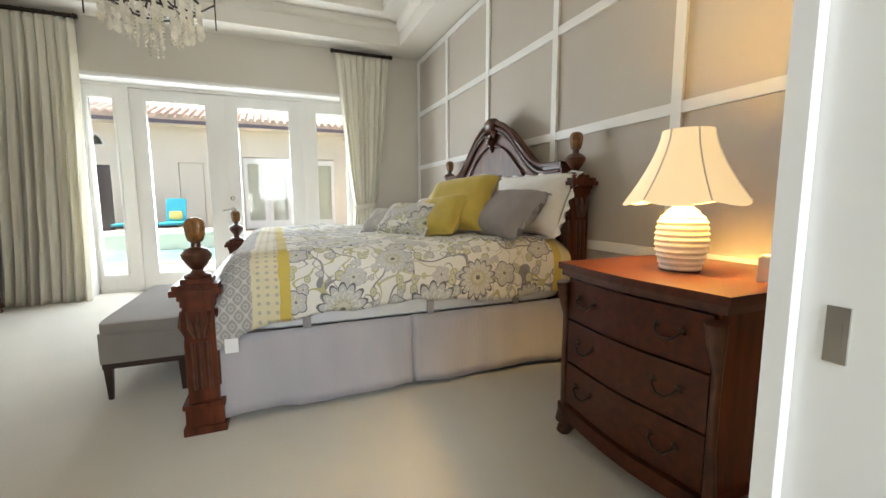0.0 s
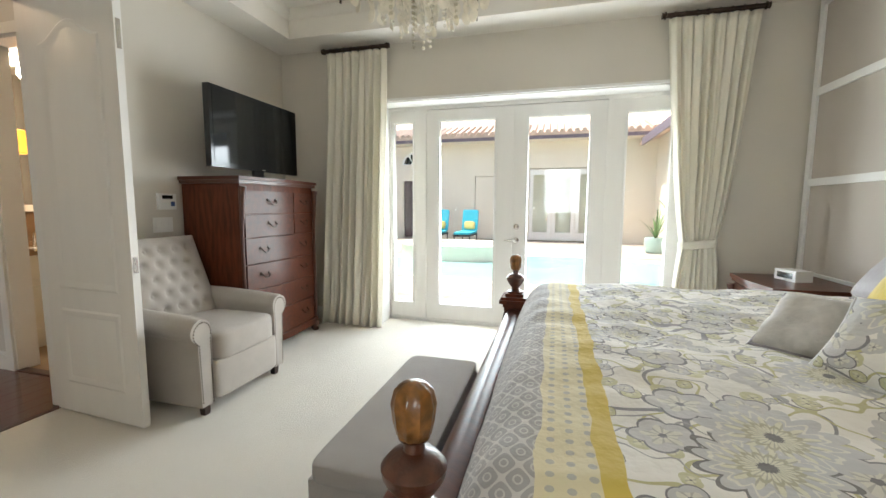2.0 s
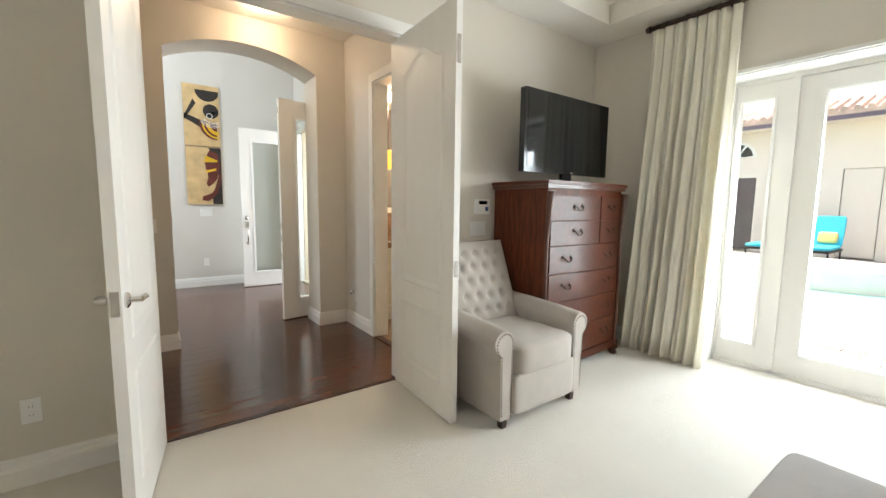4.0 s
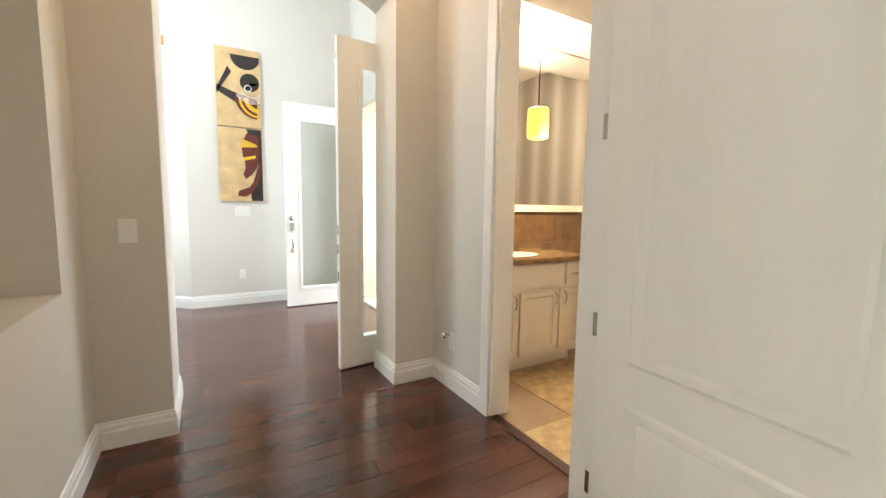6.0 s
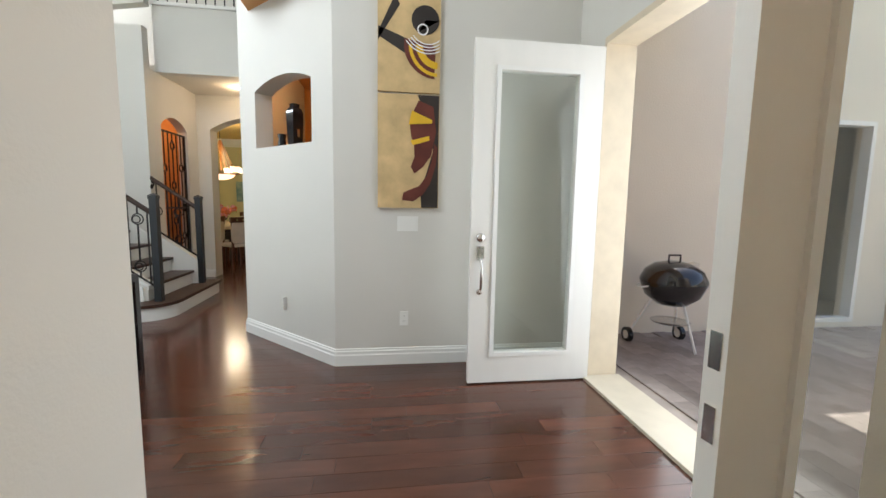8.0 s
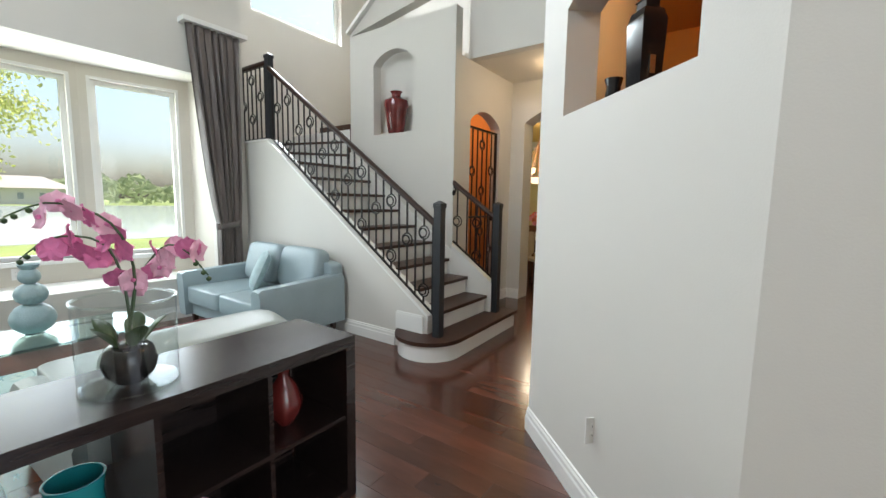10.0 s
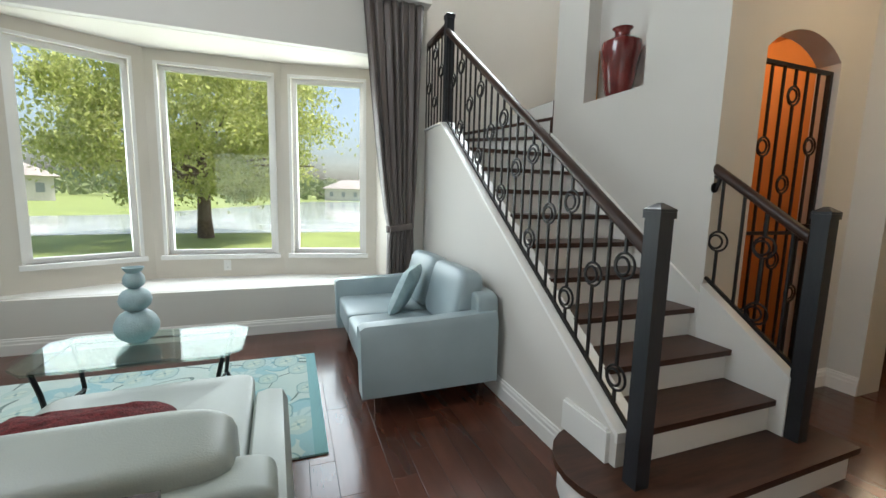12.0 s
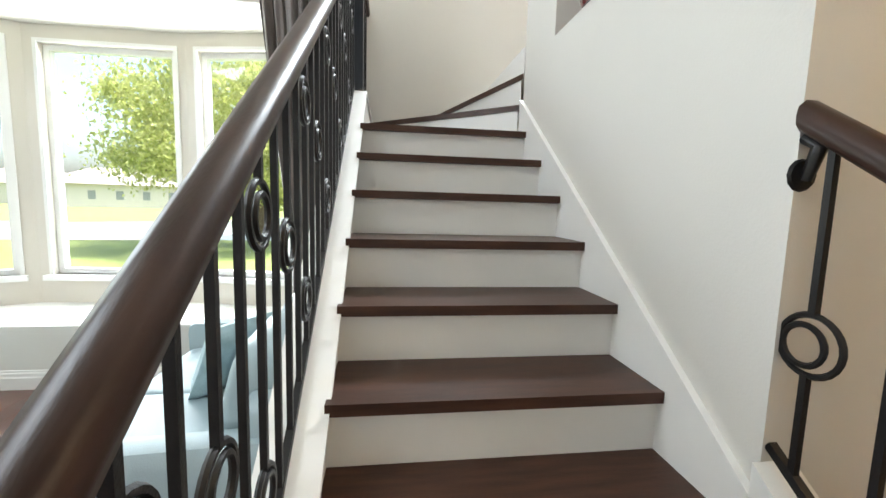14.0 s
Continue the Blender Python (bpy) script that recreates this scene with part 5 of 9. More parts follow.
# ---- television on the chest ----
tv = thing("television", pose(-2.40, 4.90, 1.50), "black flat television on a foot, switched off", "television")
bm = BM(); box(bm, -0.03, -0.54, 0.075, 0.025, 0.54, 0.70); part("housing", bm, M_BLACKGLOSS, tv, "", 0.008)
bm = BM(); box(bm, 0.0255, -0.51, 0.115, 0.028, 0.51, 0.675); part("screen", bm, M_SCREEN, tv)
bm = BM(); box(bm, -0.02, -0.06, 0.012, 0.01, 0.06, 0.10); part("neck", bm, M_BLACKGLOSS, tv, "", 0.004)
bm = BM(); lathe(bm, [(0.22, 0), (0.22, 0.008), (0.2, 0.014), (0, 0.016)], 32, Matrix.Diagonal((0.5, 1, 1, 1))); part("foot", bm, M_BLACKGLOSS, tv)
bm = BM(); box(bm, 0.0283, 0.02, 0.083, 0.029, 0.06, 0.092); part("badge", bm, M_CHROME, tv)

# ---- armchair ----
ac = thing("armchair", pose(-2.16, 3.985, 0), "beige tufted roll-arm recliner chair with nailhead trim", "armchair")
bm = BM(); puff(bm, -0.18, -0.27, 0.30, 0.40, 0.27, 0.50, 0.28, 20); part("seat_cushion", bm, M_BEIGEUPH, ac)
bm = BM(); puff(bm, 0.25, -0.285, 0.075, 0.385, 0.285, 0.33, 0.2, 14); part("footrest_front", bm, M_BEIGEUPH, ac)
bm = BM(); box(bm, -0.38, -0.30, 0.062, 0.25, 0.30, 0.32); part("base", bm, M_BEIGEUPH, ac, "", 0.02)
tufts = [(y, z) for r, z in enumerate((0.56, 0.66, 0.76, 0.86, 0.95)) for y in ([-0.22, -0.11, 0, 0.11, 0.22] if r % 2 == 0 else [-0.165, -0.055, 0.055, 0.165])]
bm = BM()
def back_at(u, v):
    y = -0.33 + 0.66 * u
    z = 0.42 + 0.62 * v
    x = -0.16 - 0.24 * v
    q = 0.05 * max(0.0, 1 - (2 * u - 1) ** 6) * max(0.0, 1 - (2 * v - 1) ** 8)
    for a, b in tufts:
        q -= 0.032 * math.exp(-((y - a) ** 2 + (z - b) ** 2) / 0.028 ** 2)
    return Vector((x + q, y, z))
grid(bm, back_at, 56, 56); f = part("backrest", bm, M_BEIGEUPH, ac, "diamond button tufting")
sm = f.modifiers.new("thickness", "SOLIDIFY"); sm.thickness, sm.offset = 0.13, -1
for y, z in tufts:
    bm = BM(); v = (z - 0.42) / 0.62
    lathe(bm, [(0.012, 0), (0.010, 0.005), (0.0, 0.008)], 10, pose(-0.16 - 0.24 * v + 0.018, y, z, 0, 70, 0)); part("button", bm, M_BEIGEUPH, ac)
for s in (-1, 1):
    bm = BM()
    sec = []
    for i in range(17):
        a = math.pi * (1.15 - 1.45 * i / 16)
        sec.append((0.345 + 0.075 * math.cos(a) + 0.01, 0.545 + 0.075 * math.sin(a)))
    sec = [(0.285, 0.065)] + [(0.285, 0.5)] + sec[1:] + [(0.385, 0.47), (0.375, 0.065)]
    def arm_slice(x, k):
        return [bm.verts.new((x, s * py, 0.10 + (pz - 0.10) * k)) for py, pz in sec]
    rings = [arm_slice(x, k) for x, k in ((-0.40, 1.04), (-0.1, 1.03), (0.20, 1.0), (0.33, 0.98), (0.36, 0.965))]
    n = len(sec)
    for a, b in zip(rings, rings[1:]):
        for i in range(n):
            bm.faces.new((a[i], a[(i + 1) % n], b[(i + 1) % n], b[i]))
    bm.faces.new(rings[0][::-1]), bm.faces.new(rings[-1])
    arm = part("arm", bm, M_BEIGEUPH, ac, "rolled arm", 0.008)
    bm = BM()
    for q, (py, pz) in enumerate(sec[:-1]):
        py2, pz2 = sec[q + 1]
        L = math.hypot(py2 - py, pz2 - pz)
        for j in range(max(1, int(L / 0.02))):
            t = j / max(1, int(L / 0.02))
            cy, cz = py + (py2 - py) * t, pz + (pz2 - pz) * t
            cy, cz = 0.335 + (cy - 0.335) * 0.82, 0.32 + (0.10 + (cz - 0.10) * 0.965 - 0.32) * 0.94
            if q != n - 1:
                lathe(bm, [(0.0055, 0), (0.004, 0.003), (0, 0.004)], 6, pose(0.362, s * cy, cz, 0, 90, 0))
    part("nailhead_trim", bm, M_BRONZE, arm, "row of bronze nailheads")
    for x in (0.32, -0.34):
        bm = BM(); lathe(bm, [(0.026, 0), (0.032, 0.068)], 4, pose(x, s * 0.32, 0, 0, 0, 45)); part("leg", bm, M_DARKLEG, ac, "dark wooden leg", 0.002)

# ---- curtains ----
def curtain(name, m, top_w, tie, bottom_w, height, label, mat, folds=9, tie_z=0.0, tie_w=0.0, tie_x=0.0, drift=0.0, amp=0.045):
    """Pleated cloth. Local x its width from 0, z up from the floor; tie: whether it is drawn in by a band."""
    c = thing(name, m, label, "curtain")
    bm = BM()
    def f(u, v):
        z = height * v
        if tie:
            if z > tie_z:
                t = (z - tie_z) / (height - tie_z)
                k = t ** 0.75
                w, x0 = tie_w + (top_w - tie_w) * k, tie_x * (1 - k)
            else:
                t = 1 - z / tie_z
                w, x0 = tie_w + (bottom_w - tie_w) * t ** 0.6, tie_x - (bottom_w - tie_w) / 2 * t ** 0.6
        else:
            t = 1 - v
            w, x0 = top_w + (bottom_w - top_w) * t ** 1.5, drift * t ** 1.5
        ph = u * folds * 2 * math.pi + 0.5 * math.sin(3 * v + u * 5)
        a = amp * (0.35 + 0.65 * min(1, (1 - v) * 3)) * (0.55 + 0.45 * min(1, w / top_w))
        y = a * math.sin(ph) + 0.35 * a * math.sin(2.3 * ph + 1) + 0.02 * noise.noise(Vector((u * 6, v * 3, 2)))
        return Vector((x0 + w * u + 0.012 * math.cos(ph) , y, z))
    grid(bm, f, folds * 16, 44)
    cl = part("cloth", bm, mat, c)
    sm = cl.modifiers.new("thickness", "SOLIDIFY"); sm.thickness = 0.004
    if tie:
        bm = BM(); n = 40
        def band(u, v):
            a = 2 * math.pi * u
            return Vector((tie_x + tie_w / 2 + (tie_w / 2 + 0.02) * math.cos(a), 0.07 * math.sin(a), tie_z - 0.03 + 0.07 * v + 0.02 * math.cos(a)))
        grid(bm, band, n, 3); tb = part("tieback", bm, mat, c, "cloth tieback")
        sm = tb.modifiers.new("thickness", "SOLIDIFY"); sm.thickness = 0.008
    return c

def rod(name, x0, x1, y, z, mat, label, wall_y):
    r = thing(name, pose((x0 + x1) / 2, y, z), label, "curtain rod")
    h = (x1 - x0) / 2
    bm = BM(); tube(bm, [(-h, 0, 0), (h, 0, 0)], 0.019, 12); part("pole", bm, mat, r)
    for s in (-1, 1):
        bm = BM(); lathe(bm, [(0.019, 0), (0.030, 0.006), (0.030, 0.014), (0.02, 0.02), (0.026, 0.035), (0, 0.04)], 14, pose(s * h, 0, 0, 0, 90 * s, 0)); part("finial", bm, mat, r)
        bm = BM(); box(bm, s * (h - 0.06) - 0.012, 0, -0.03, s * (h - 0.06) + 0.012, wall_y - y, 0.02); part("bracket", bm, mat, r, "", 0.003)
    for i in range(8):
        bm = BM(); torus(bm, 0.026, 0.004, pose(-h + 0.06 + (2 * h - 0.12) * i / 7, 0, -0.004, 0, 90, 0), 14, 6); part("ring", bm, mat, r)
    return r

curtain("curtain", pose(-2.13, 5.64, 0.0), 0.66, False, 0.72, 2.815, "full-length cream curtain hanging straight", M_CURTAIN, 8, drift=-0.14)
rod("curtain_rod", -2.14, -1.47, 5.64, 2.84, M_BRONZE, "short dark bronze curtain rod", YN)
curtain("curtain", pose(1.03, 5.64, 0.0), 0.66, True, 0.42, 2.815, "cream curtain drawn in with a tieback", M_CURTAIN, 8, tie_z=0.96, tie_w=0.25, tie_x=0.20)
rod("curtain_rod", 1.02, 1.71, 5.64, 2.84, M_BRONZE, "short dark bronze curtain rod", YN)

# ---- chandelier ----
ch = thing("chandelier", pose(-0.30, 3.2, -0.075), "bronze ring chandelier hung with crystal beads and shell discs", "chandelier")
bm = BM(); lathe(bm, [(0.06, 3.475), (0.06, 3.46), (0.02, 3.435), (0.0, 3.43)], 18); part("canopy", bm, M_BRONZE, ch)
bm = BM(); tube(bm, [(0, 0, 3.445), (0, 0, 2.16)], 0.008, 8); part("stem", bm, M_BRONZE, ch)
for R, z in ((0.235, 2.22), (0.13, 2.16)):
    bm = BM(); torus(bm, R, 0.007, pose(0, 0, z), 40, 6); part("hoop", bm, M_BRONZE, ch)
for i in range(6):
    a = math.pi * i / 3
    c, s = math.cos(a), math.sin(a)
    bm = BM(); tube(bm, [(0, 0, 2.30), (0.10 * c, 0.10 * s, 2.20), (0.22 * c, 0.22 * s, 2.18), (0.31 * c, 0.31 * s, 2.24), (0.31 * c, 0.31 * s, 2.30)], 0.006, 6); arm = part("arm", bm, M_BRONZE, ch)
    bm = BM(); lathe(bm, [(0.02, 2.29), (0.022, 2.30), (0.010, 2.305), (0.010, 2.37), (0, 2.372)], 10, pose(0.31 * c, 0.31 * s, 0)); part("candle", bm, M_LAMPBODY, arm)
    bm = BM(); tube(bm, [(0.31 * c, 0.31 * s, 2.26), (0.31 * c, 0.31 * s, 2.10)], 0.004, 6); part("drop_rod", bm, M_BRONZE, arm)
rng = random.Random(5)
beads, shells = BM(), BM()
for R, cnt, L in ((0.235, 32, 0.12), (0.13, 18, 0.17), (0.045, 8, 0.235)):
    for i in range(cnt):
        a = 2 * math.pi * (i + 0.3 * rng.random()) / cnt
        x, y = R * math.cos(a), R * math.sin(a)
        z = 2.22 if R > 0.2 else 2.16
        n = int(L * (0.8 + 0.4 * rng.random()) / 0.02)
        shell = (i % 3 != 0)
        for j in range(n):
            zz = z - 0.012 - 0.02 * j
            bmesh.ops.create_icosphere(shells if shell else beads, subdivisions=1, radius=0.0075, matrix=pose(x, y, zz))
        if shell:
            for j in range(4):
                zz = z - 0.02 - 0.040 * j
                lathe(shells, [(0.0, 0), (0.022, 0.001), (0.022, 0.003), (0, 0.004)], 10, pose(x, y, zz, 80, rng.uniform(-30, 30), rng.uniform(0, 180)) @ Matrix.Diagonal((0.8, 1.2, 1, 1)))

tagged(part("crystal_strand", beads, M_CRYSTAL, ch, "strings of crystal beads"), kind="stuff")
tagged(part("shell_garland", shells, M_SHELL, ch, "strings of pearly shell discs"), kind="stuff")

# ---- wall plates ----
def plate(name, m, w, h, label, rockers=1, cat="switch", vertical_outlet=False):
    """A wall plate: local y out of the wall."""
    p = thing(name, m, label, cat)
    bm = BM(); box(bm, -w / 2, 0, -h / 2, w / 2, 0.006, h / 2); part("plate", bm, M_PLASTIC, p, "", 0.002)
    for i in range(rockers):
        x = (i - (rockers - 1) / 2) * 0.046
        if vertical_outlet:
            for s in (-1, 1):
                bm = BM(); lathe(bm, [(0.016, 0), (0.016, 0.002), (0, 0.0025)], 14, pose(x, 0.006, s * 0.02, -90, 0, 0)); so = part("socket", bm, M_PLASTIC, p)
                for q in (-1, 1):
                    bm = BM(); box(bm, x + q * 0.006 - 0.001, 0.0083, s * 0.02 - 0.004, x + q * 0.006 + 0.001, 0.0088, s * 0.02 + 0.004); part("slot", bm, M_BRONZE, so)
        else:
            bm = BM(); box(bm, x - 0.016, 0.006, -0.033, x + 0.016, 0.0095, 0.033); part("rocker", bm, M_PLASTIC, p, "", 0.0015)
    return p
EAST, WEST, NORTH, SOUTH = -90, 90, 0, 180   # turn for a plate whose face looks that way
plate("light_switch", pose(XW, 4.235, 1.12, 0, 0, EAST), 0.165, 0.115, "white three-gang light switch on the bedroom wall", 3)
th = thing("thermostat", pose(XW, 4.268, 1.30, 0, 0, EAST), "white alarm keypad with a small dark display", "thermostat")
bm = BM(); box(bm, -0.075, 0, -0.062, 0.075, 0.025, 0.062); part("body", bm, M_PLASTIC, th, "", 0.004)
bm = BM(); box(bm, -0.045, 0.0255, 0.02, 0.045, 0.0265, 0.048); part("display", bm, M_SCREEN, th)
bm = BM(); box(bm, -0.06, 0.0255, -0.035, -0.025, 0.0265, 0.0); part("keys", bm, material("blue_keys", (0.05, 0.10, 0.25), 0.4), th)
plate("outlet", pose(XW, 3.30 - 1.75, 0.35, 0, 0, EAST), 0.07, 0.115, "white wall outlet on the bedroom wall", 1, "outlet", True)

# ---- hall ----
plate("light_switch", pose(HALL_W, 2.06, 1.10, 0, 0, EAST), 0.075, 0.118, "single white light switch on the arch wall")
plate("outlet", pose(-4.20, HALL_N, 0.33, 0, 0, SOUTH), 0.07, 0.115, "white wall plate with a nickel door stop", 1, "outlet", True)
ds = thing("door_stop", pose(-4.23, HALL_N - 0.008, 0.37, 90, 0, 0), "round brushed nickel door stop on the wall", "door stop")
bm = BM(); lathe(bm, [(0.012, 0), (0.010, 0.02), (0.022, 0.03), (0.024, 0.042), (0.016, 0.05), (0, 0.052)], 16); part("knob", bm, M_CHROME, ds)
baseboard("baseboard_5", [(-3.847, HALL_N), (HALL_W, HALL_N), (HALL_W, 3.50), (HALL_W - 0.365, 3.50)])
baseboard("baseboard_6", [(-4.97, 2.206), (HALL_W, 2.206), (HALL_W, HALL_S), (HALL_E, HALL_S), (HALL_E, 1.92)])
jamb("door_lining_powder", -3.77, -2.88, HALL_N - 0.003, BY0 + 0.003, 2.44, True, "white lining of the powder room door")
casing("door_trim_4", pose(-2.88, HALL_N, 0, 0, 0, 180), 0.89, 2.44, "white moulded trim round the powder room door", 0.075)
for z in (0.30, 0.86, 1.50, 2.2):
    bm = BM(); box(bm, -2.806, 3.4955, z - 0.04, -2.782, 3.4972, z + 0.04)
    part("hinge", bm, M_CHROME, None, "", 0.001)
for ob in [o for o in scene.objects if o.name.startswith("hinge")]:
    ob.parent = door_r
    ob.matrix_parent_inverse = door_r.matrix_world.inverted()
    ob["label"] = "brushed nickel hinge leaf"
nt_ = thing("wall_vase", pose(-3.65, HALL_S - 0.12, 0.87), "pale carved ornament standing in the hall niche", "ornament")
bm = BM(); lathe(bm, [(0.07, 0), (0.09, 0.05), (0.12, 0.3), (0.09, 0.55), (0.05, 0.75), (0.08, 0.95), (0.11, 1.1), (0.06, 1.2), (0, 1.22)], 24, Matrix.Diagonal((1, 0.6, 1, 1)), wave=lambda a, r, z: r * (1 + 0.06 * math.sin(6 * a + z * 9))); part("body", bm, material("pale_plaster", (0.62, 0.58, 0.52), 0.7, vary=0.12, scale=14, bump=0.3, bump_scale=50), nt_)
# recessed hall light
def can_light(name, place, power, label, color=WARM, r=0.075):
    c = thing(name, pose(*place), label, "ceiling light")
    bm = BM(); lathe(bm, [(r + 0.018, 0), (r + 0.018, -0.006), (r, -0.006), (r * 0.9, -0.001), (r * 0.9, 0)], 24, cap=False); part("rim", bm, M_PLASTIC, c)
    bm = BM(); lathe(bm, [(r * 0.9, -0.0015), (0, -0.0018)], 24, cap=False); part("lens", bm, M_BULB, c, "lit lens")
    point_light(name + "_light", (place[0], place[1], place[2] - 0.10), power, color, 0.09)
    return c
can_light("downlight", (-4.10, 2.95, 2.999), 2.2, "recessed warm downlight in the hall ceiling", (1.0, 0.74, 0.50))

# ---- powder room ----
M_VANITY = material("cream_cabinet_paint", (0.78, 0.74, 0.64), 0.4, vary=0.02, scale=4)
M_GRANITE = material("brown_granite", (0.42, 0.28, 0.12), 0.15, color2=(0.14, 0.07, 0.03), scale=9, vary=0.3, coat=0.4, detail=9)
van = thing("vanity", pose(0, 0, 0), "cream vanity cabinet with raised panel doors", "vanity")
bm = BM(); box(bm, -4.79, 3.97, 0.10, -4.16, 5.03, 0.835); part("body", bm, M_VANITY, van, "", 0.002)
bm = BM(); box(bm, -4.79, 3.97, 0.0, -4.23, 4.97, 0.10); part("toe_kick", bm, M_VANITY, van)
def raised(parent, y0, y1, z0, z1, x, name, handle_at=None, horizontal=False):
    bm = BM()
    loops = []
    for o, dx in ((0, 0), (0, 0.018), (0.045, 0.018), (0.055, 0.008), (0.075, 0.010), (0.095, 0.017)):
        loops.append([bm.verts.new((x + dx, y, z)) for y, z in ((y0 + o, z0 + o), (y1 - o, z0 + o), (y1 - o, z1 - o), (y0 + o, z1 - o))] if z1 - z0 > 0.25 or o == 0 else [bm.verts.new((x + 0.018, y, z)) for y, z in ((y0 + o * 0.3, z0 + o * 0.3), (y1 - o * 0.3, z0 + o * 0.3), (y1 - o * 0.3, z1 - o * 0.3), (y0 + o * 0.3, z1 - o * 0.3))])
    for a, b in zip(loops, loops[1:]):
        for i in range(4):
            bm.faces.new((a[i], a[(i + 1) % 4], b[(i + 1) % 4], b[i]))
    bm.faces.new(loops[-1])
    p = part(name, bm, M_VANITY, parent, "", smooth=20)
    if handle_at:
        y, z = handle_at
        bm = BM()
        if horizontal:
            tube(bm, [(x + 0.018, y - 0.04, z), (x + 0.04, y - 0.03, z), (x + 0.045, y, z), (x + 0.04, y + 0.03, z), (x + 0.018, y + 0.04, z)], 0.005, 8)
        else:
            tube(bm, [(x + 0.018, y, z - 0.05), (x + 0.04, y, z - 0.035), (x + 0.045, y, z), (x + 0.04, y, z + 0.035), (x + 0.018, y, z + 0.05)], 0.005, 8)
        part("handle", bm, M_CHROME, p, "curved nickel pull")
raised(van, 3.98, 4.34, 0.14, 0.62, -4.16, "door", (4.30, 0.55))
raised(van, 4.36, 4.74, 0.14, 0.62, -4.16, "door", (4.70, 0.55))
raised(van, 4.36 + 0.40, 5.02, 0.14, 0.62, -4.16, "door", (4.80, 0.55))
raised(van, 3.98, 4.80, 0.65, 0.82, -4.16, "false_drawer")
raised(van, 4.82, 5.02, 0.65, 0.82, -4.16, "drawer", (4.92, 0.735), True)
ct = thing("countertop", pose(0, 0, 0.835), "polished brown granite countertop with undermount basin", "countertop")
bm = BM(); box(bm, -4.795, 3.96, 0, -4.12, 5.07, 0.035); part("slab", bm, M_GRANITE, ct, "", 0.006)
bm = BM(); lathe(bm, [(0.20, 0.0355), (0.19, 0.037), (0.15, 0.0365), (0.0, 0.036)], 28, pose(-4.42, 4.52, 0) @ Matrix.Diagonal((0.8, 1.05, 1, 1))); part("basin", bm, M_CERAMIC, ct, "white oval basin")
fa = thing("faucet", pose(-4.70, 4.52, 0.87), "brushed nickel basin faucet", "faucet")
bm = BM(); tube(bm, [(0, 0, 0), (0, 0, 0.10), (0.03, 0, 0.14), (0.09, 0, 0.14), (0.12, 0, 0.11)], [0.018, 0.014, 0.013, 0.012, 0.011], 10); part("spout", bm, M_CHROME, fa)
for s in (-1, 1):
    bm = BM(); tube(bm, [(0, s * 0.09, 0), (0, s * 0.09, 0.05), (0.03, s * 0.12, 0.06)], [0.015, 0.012, 0.007], 8); part("tap", bm, M_CHROME, fa)
M_BTILE = material("brown_stone_tile", (0.26, 0.155, 0.07), 0.35, color2=(0.15, 0.085, 0.04), scale=7, bump=0.05, rand=0.14)
bs = thing("backsplash", pose(0, 0, 0), "brown stone tile backsplash behind the vanity", "backsplash")
bm = BM(); box(bm, -4.80, 3.96, 0.62, -4.794, 6.21, 1.20); part("grout", bm, material("tile_grout", (0.22, 0.16, 0.10), 0.9), bs)
for i in range(8):
    for j in range(2):
        y0 = 3.965 + i * 0.305 - (0.15 if j else 0)
        bm = BM(); box(bm, -4.7945, max(y0, 3.965), 0.63 + 0.285 * j, -4.788, min(y0 + 0.30, 6.20), 0.63 + 0.285 * j + 0.28); part("tile", bm, M_BTILE, bs, "", 0.002)
mi = thing("mirror", pose(0, 0, 0), "large wall mirror in a thin pale frame", "mirror")
bm = BM(); box(bm, -4.80, 3.97, 1.27, -4.794, 6.10, 2.68); part("glass", bm, M_MIRROR, mi)
bm = BM(); box(bm, -4.80, 3.96, 1.205, -4.755, 6.13, 1.268), box(bm, -4.80, 6.10, 1.27, -4.775, 6.13, 2.70); part("frame", bm, M_VANITY, mi, "", 0.004)
can_light("downlight", (-4.55, 4.80, 2.699), 11, "recessed warm downlight over the vanity", (1.0, 0.88, 0.72))
pn = thing("pendant_light", pose(-4.42, 4.72, 0), "lit amber glass pendant on a dark cord", "pendant light")
bm = BM(); lathe(bm, [(0.065, 1.79), (0.082, 1.80), (0.086, 1.90), (0.082, 2.02), (0.07, 2.03), (0.0, 2.032)], 24); part("shade", bm, glow("amber_glass", (1.0, 0.36, 0.03), 0.42, (0.8, 0.33, 0.05)), pn, "glowing amber glass")
bm = BM(); tube(bm, [(0, 0, 2.03), (0, 0, 2.70)], 0.006, 6); part("cord", bm, M_BRONZE, pn)
point_light("pendant_glow", (-4.25, 4.75, 1.72), 6, (1.0, 0.78, 0.55), 0.05)
to = thing("toilet", pose(-4.72, 5.47, 0), "white two-piece toilet with closed lid", "toilet")
bm = BM(); lathe(bm, [(0.115, 0), (0.12, 0.02), (0.10, 0.10), (0.095, 0.18), (0.15, 0.27), (0.185, 0.36), (0.185, 0.385), (0.0, 0.388)], 28, pose(0.46, 0, 0) @ Matrix.Diagonal((1.25, 1, 1, 1))); part("bowl", bm, M_CERAMIC, to)
bm = BM(); lathe(bm, [(0.185, 0.39), (0.195, 0.395), (0.195, 0.41), (0.19, 0.415), (0.0, 0.418)], 28, pose(0.46, 0, 0) @ Matrix.Diagonal((1.28, 1, 1, 1))); part("seat", bm, M_CERAMIC, to)
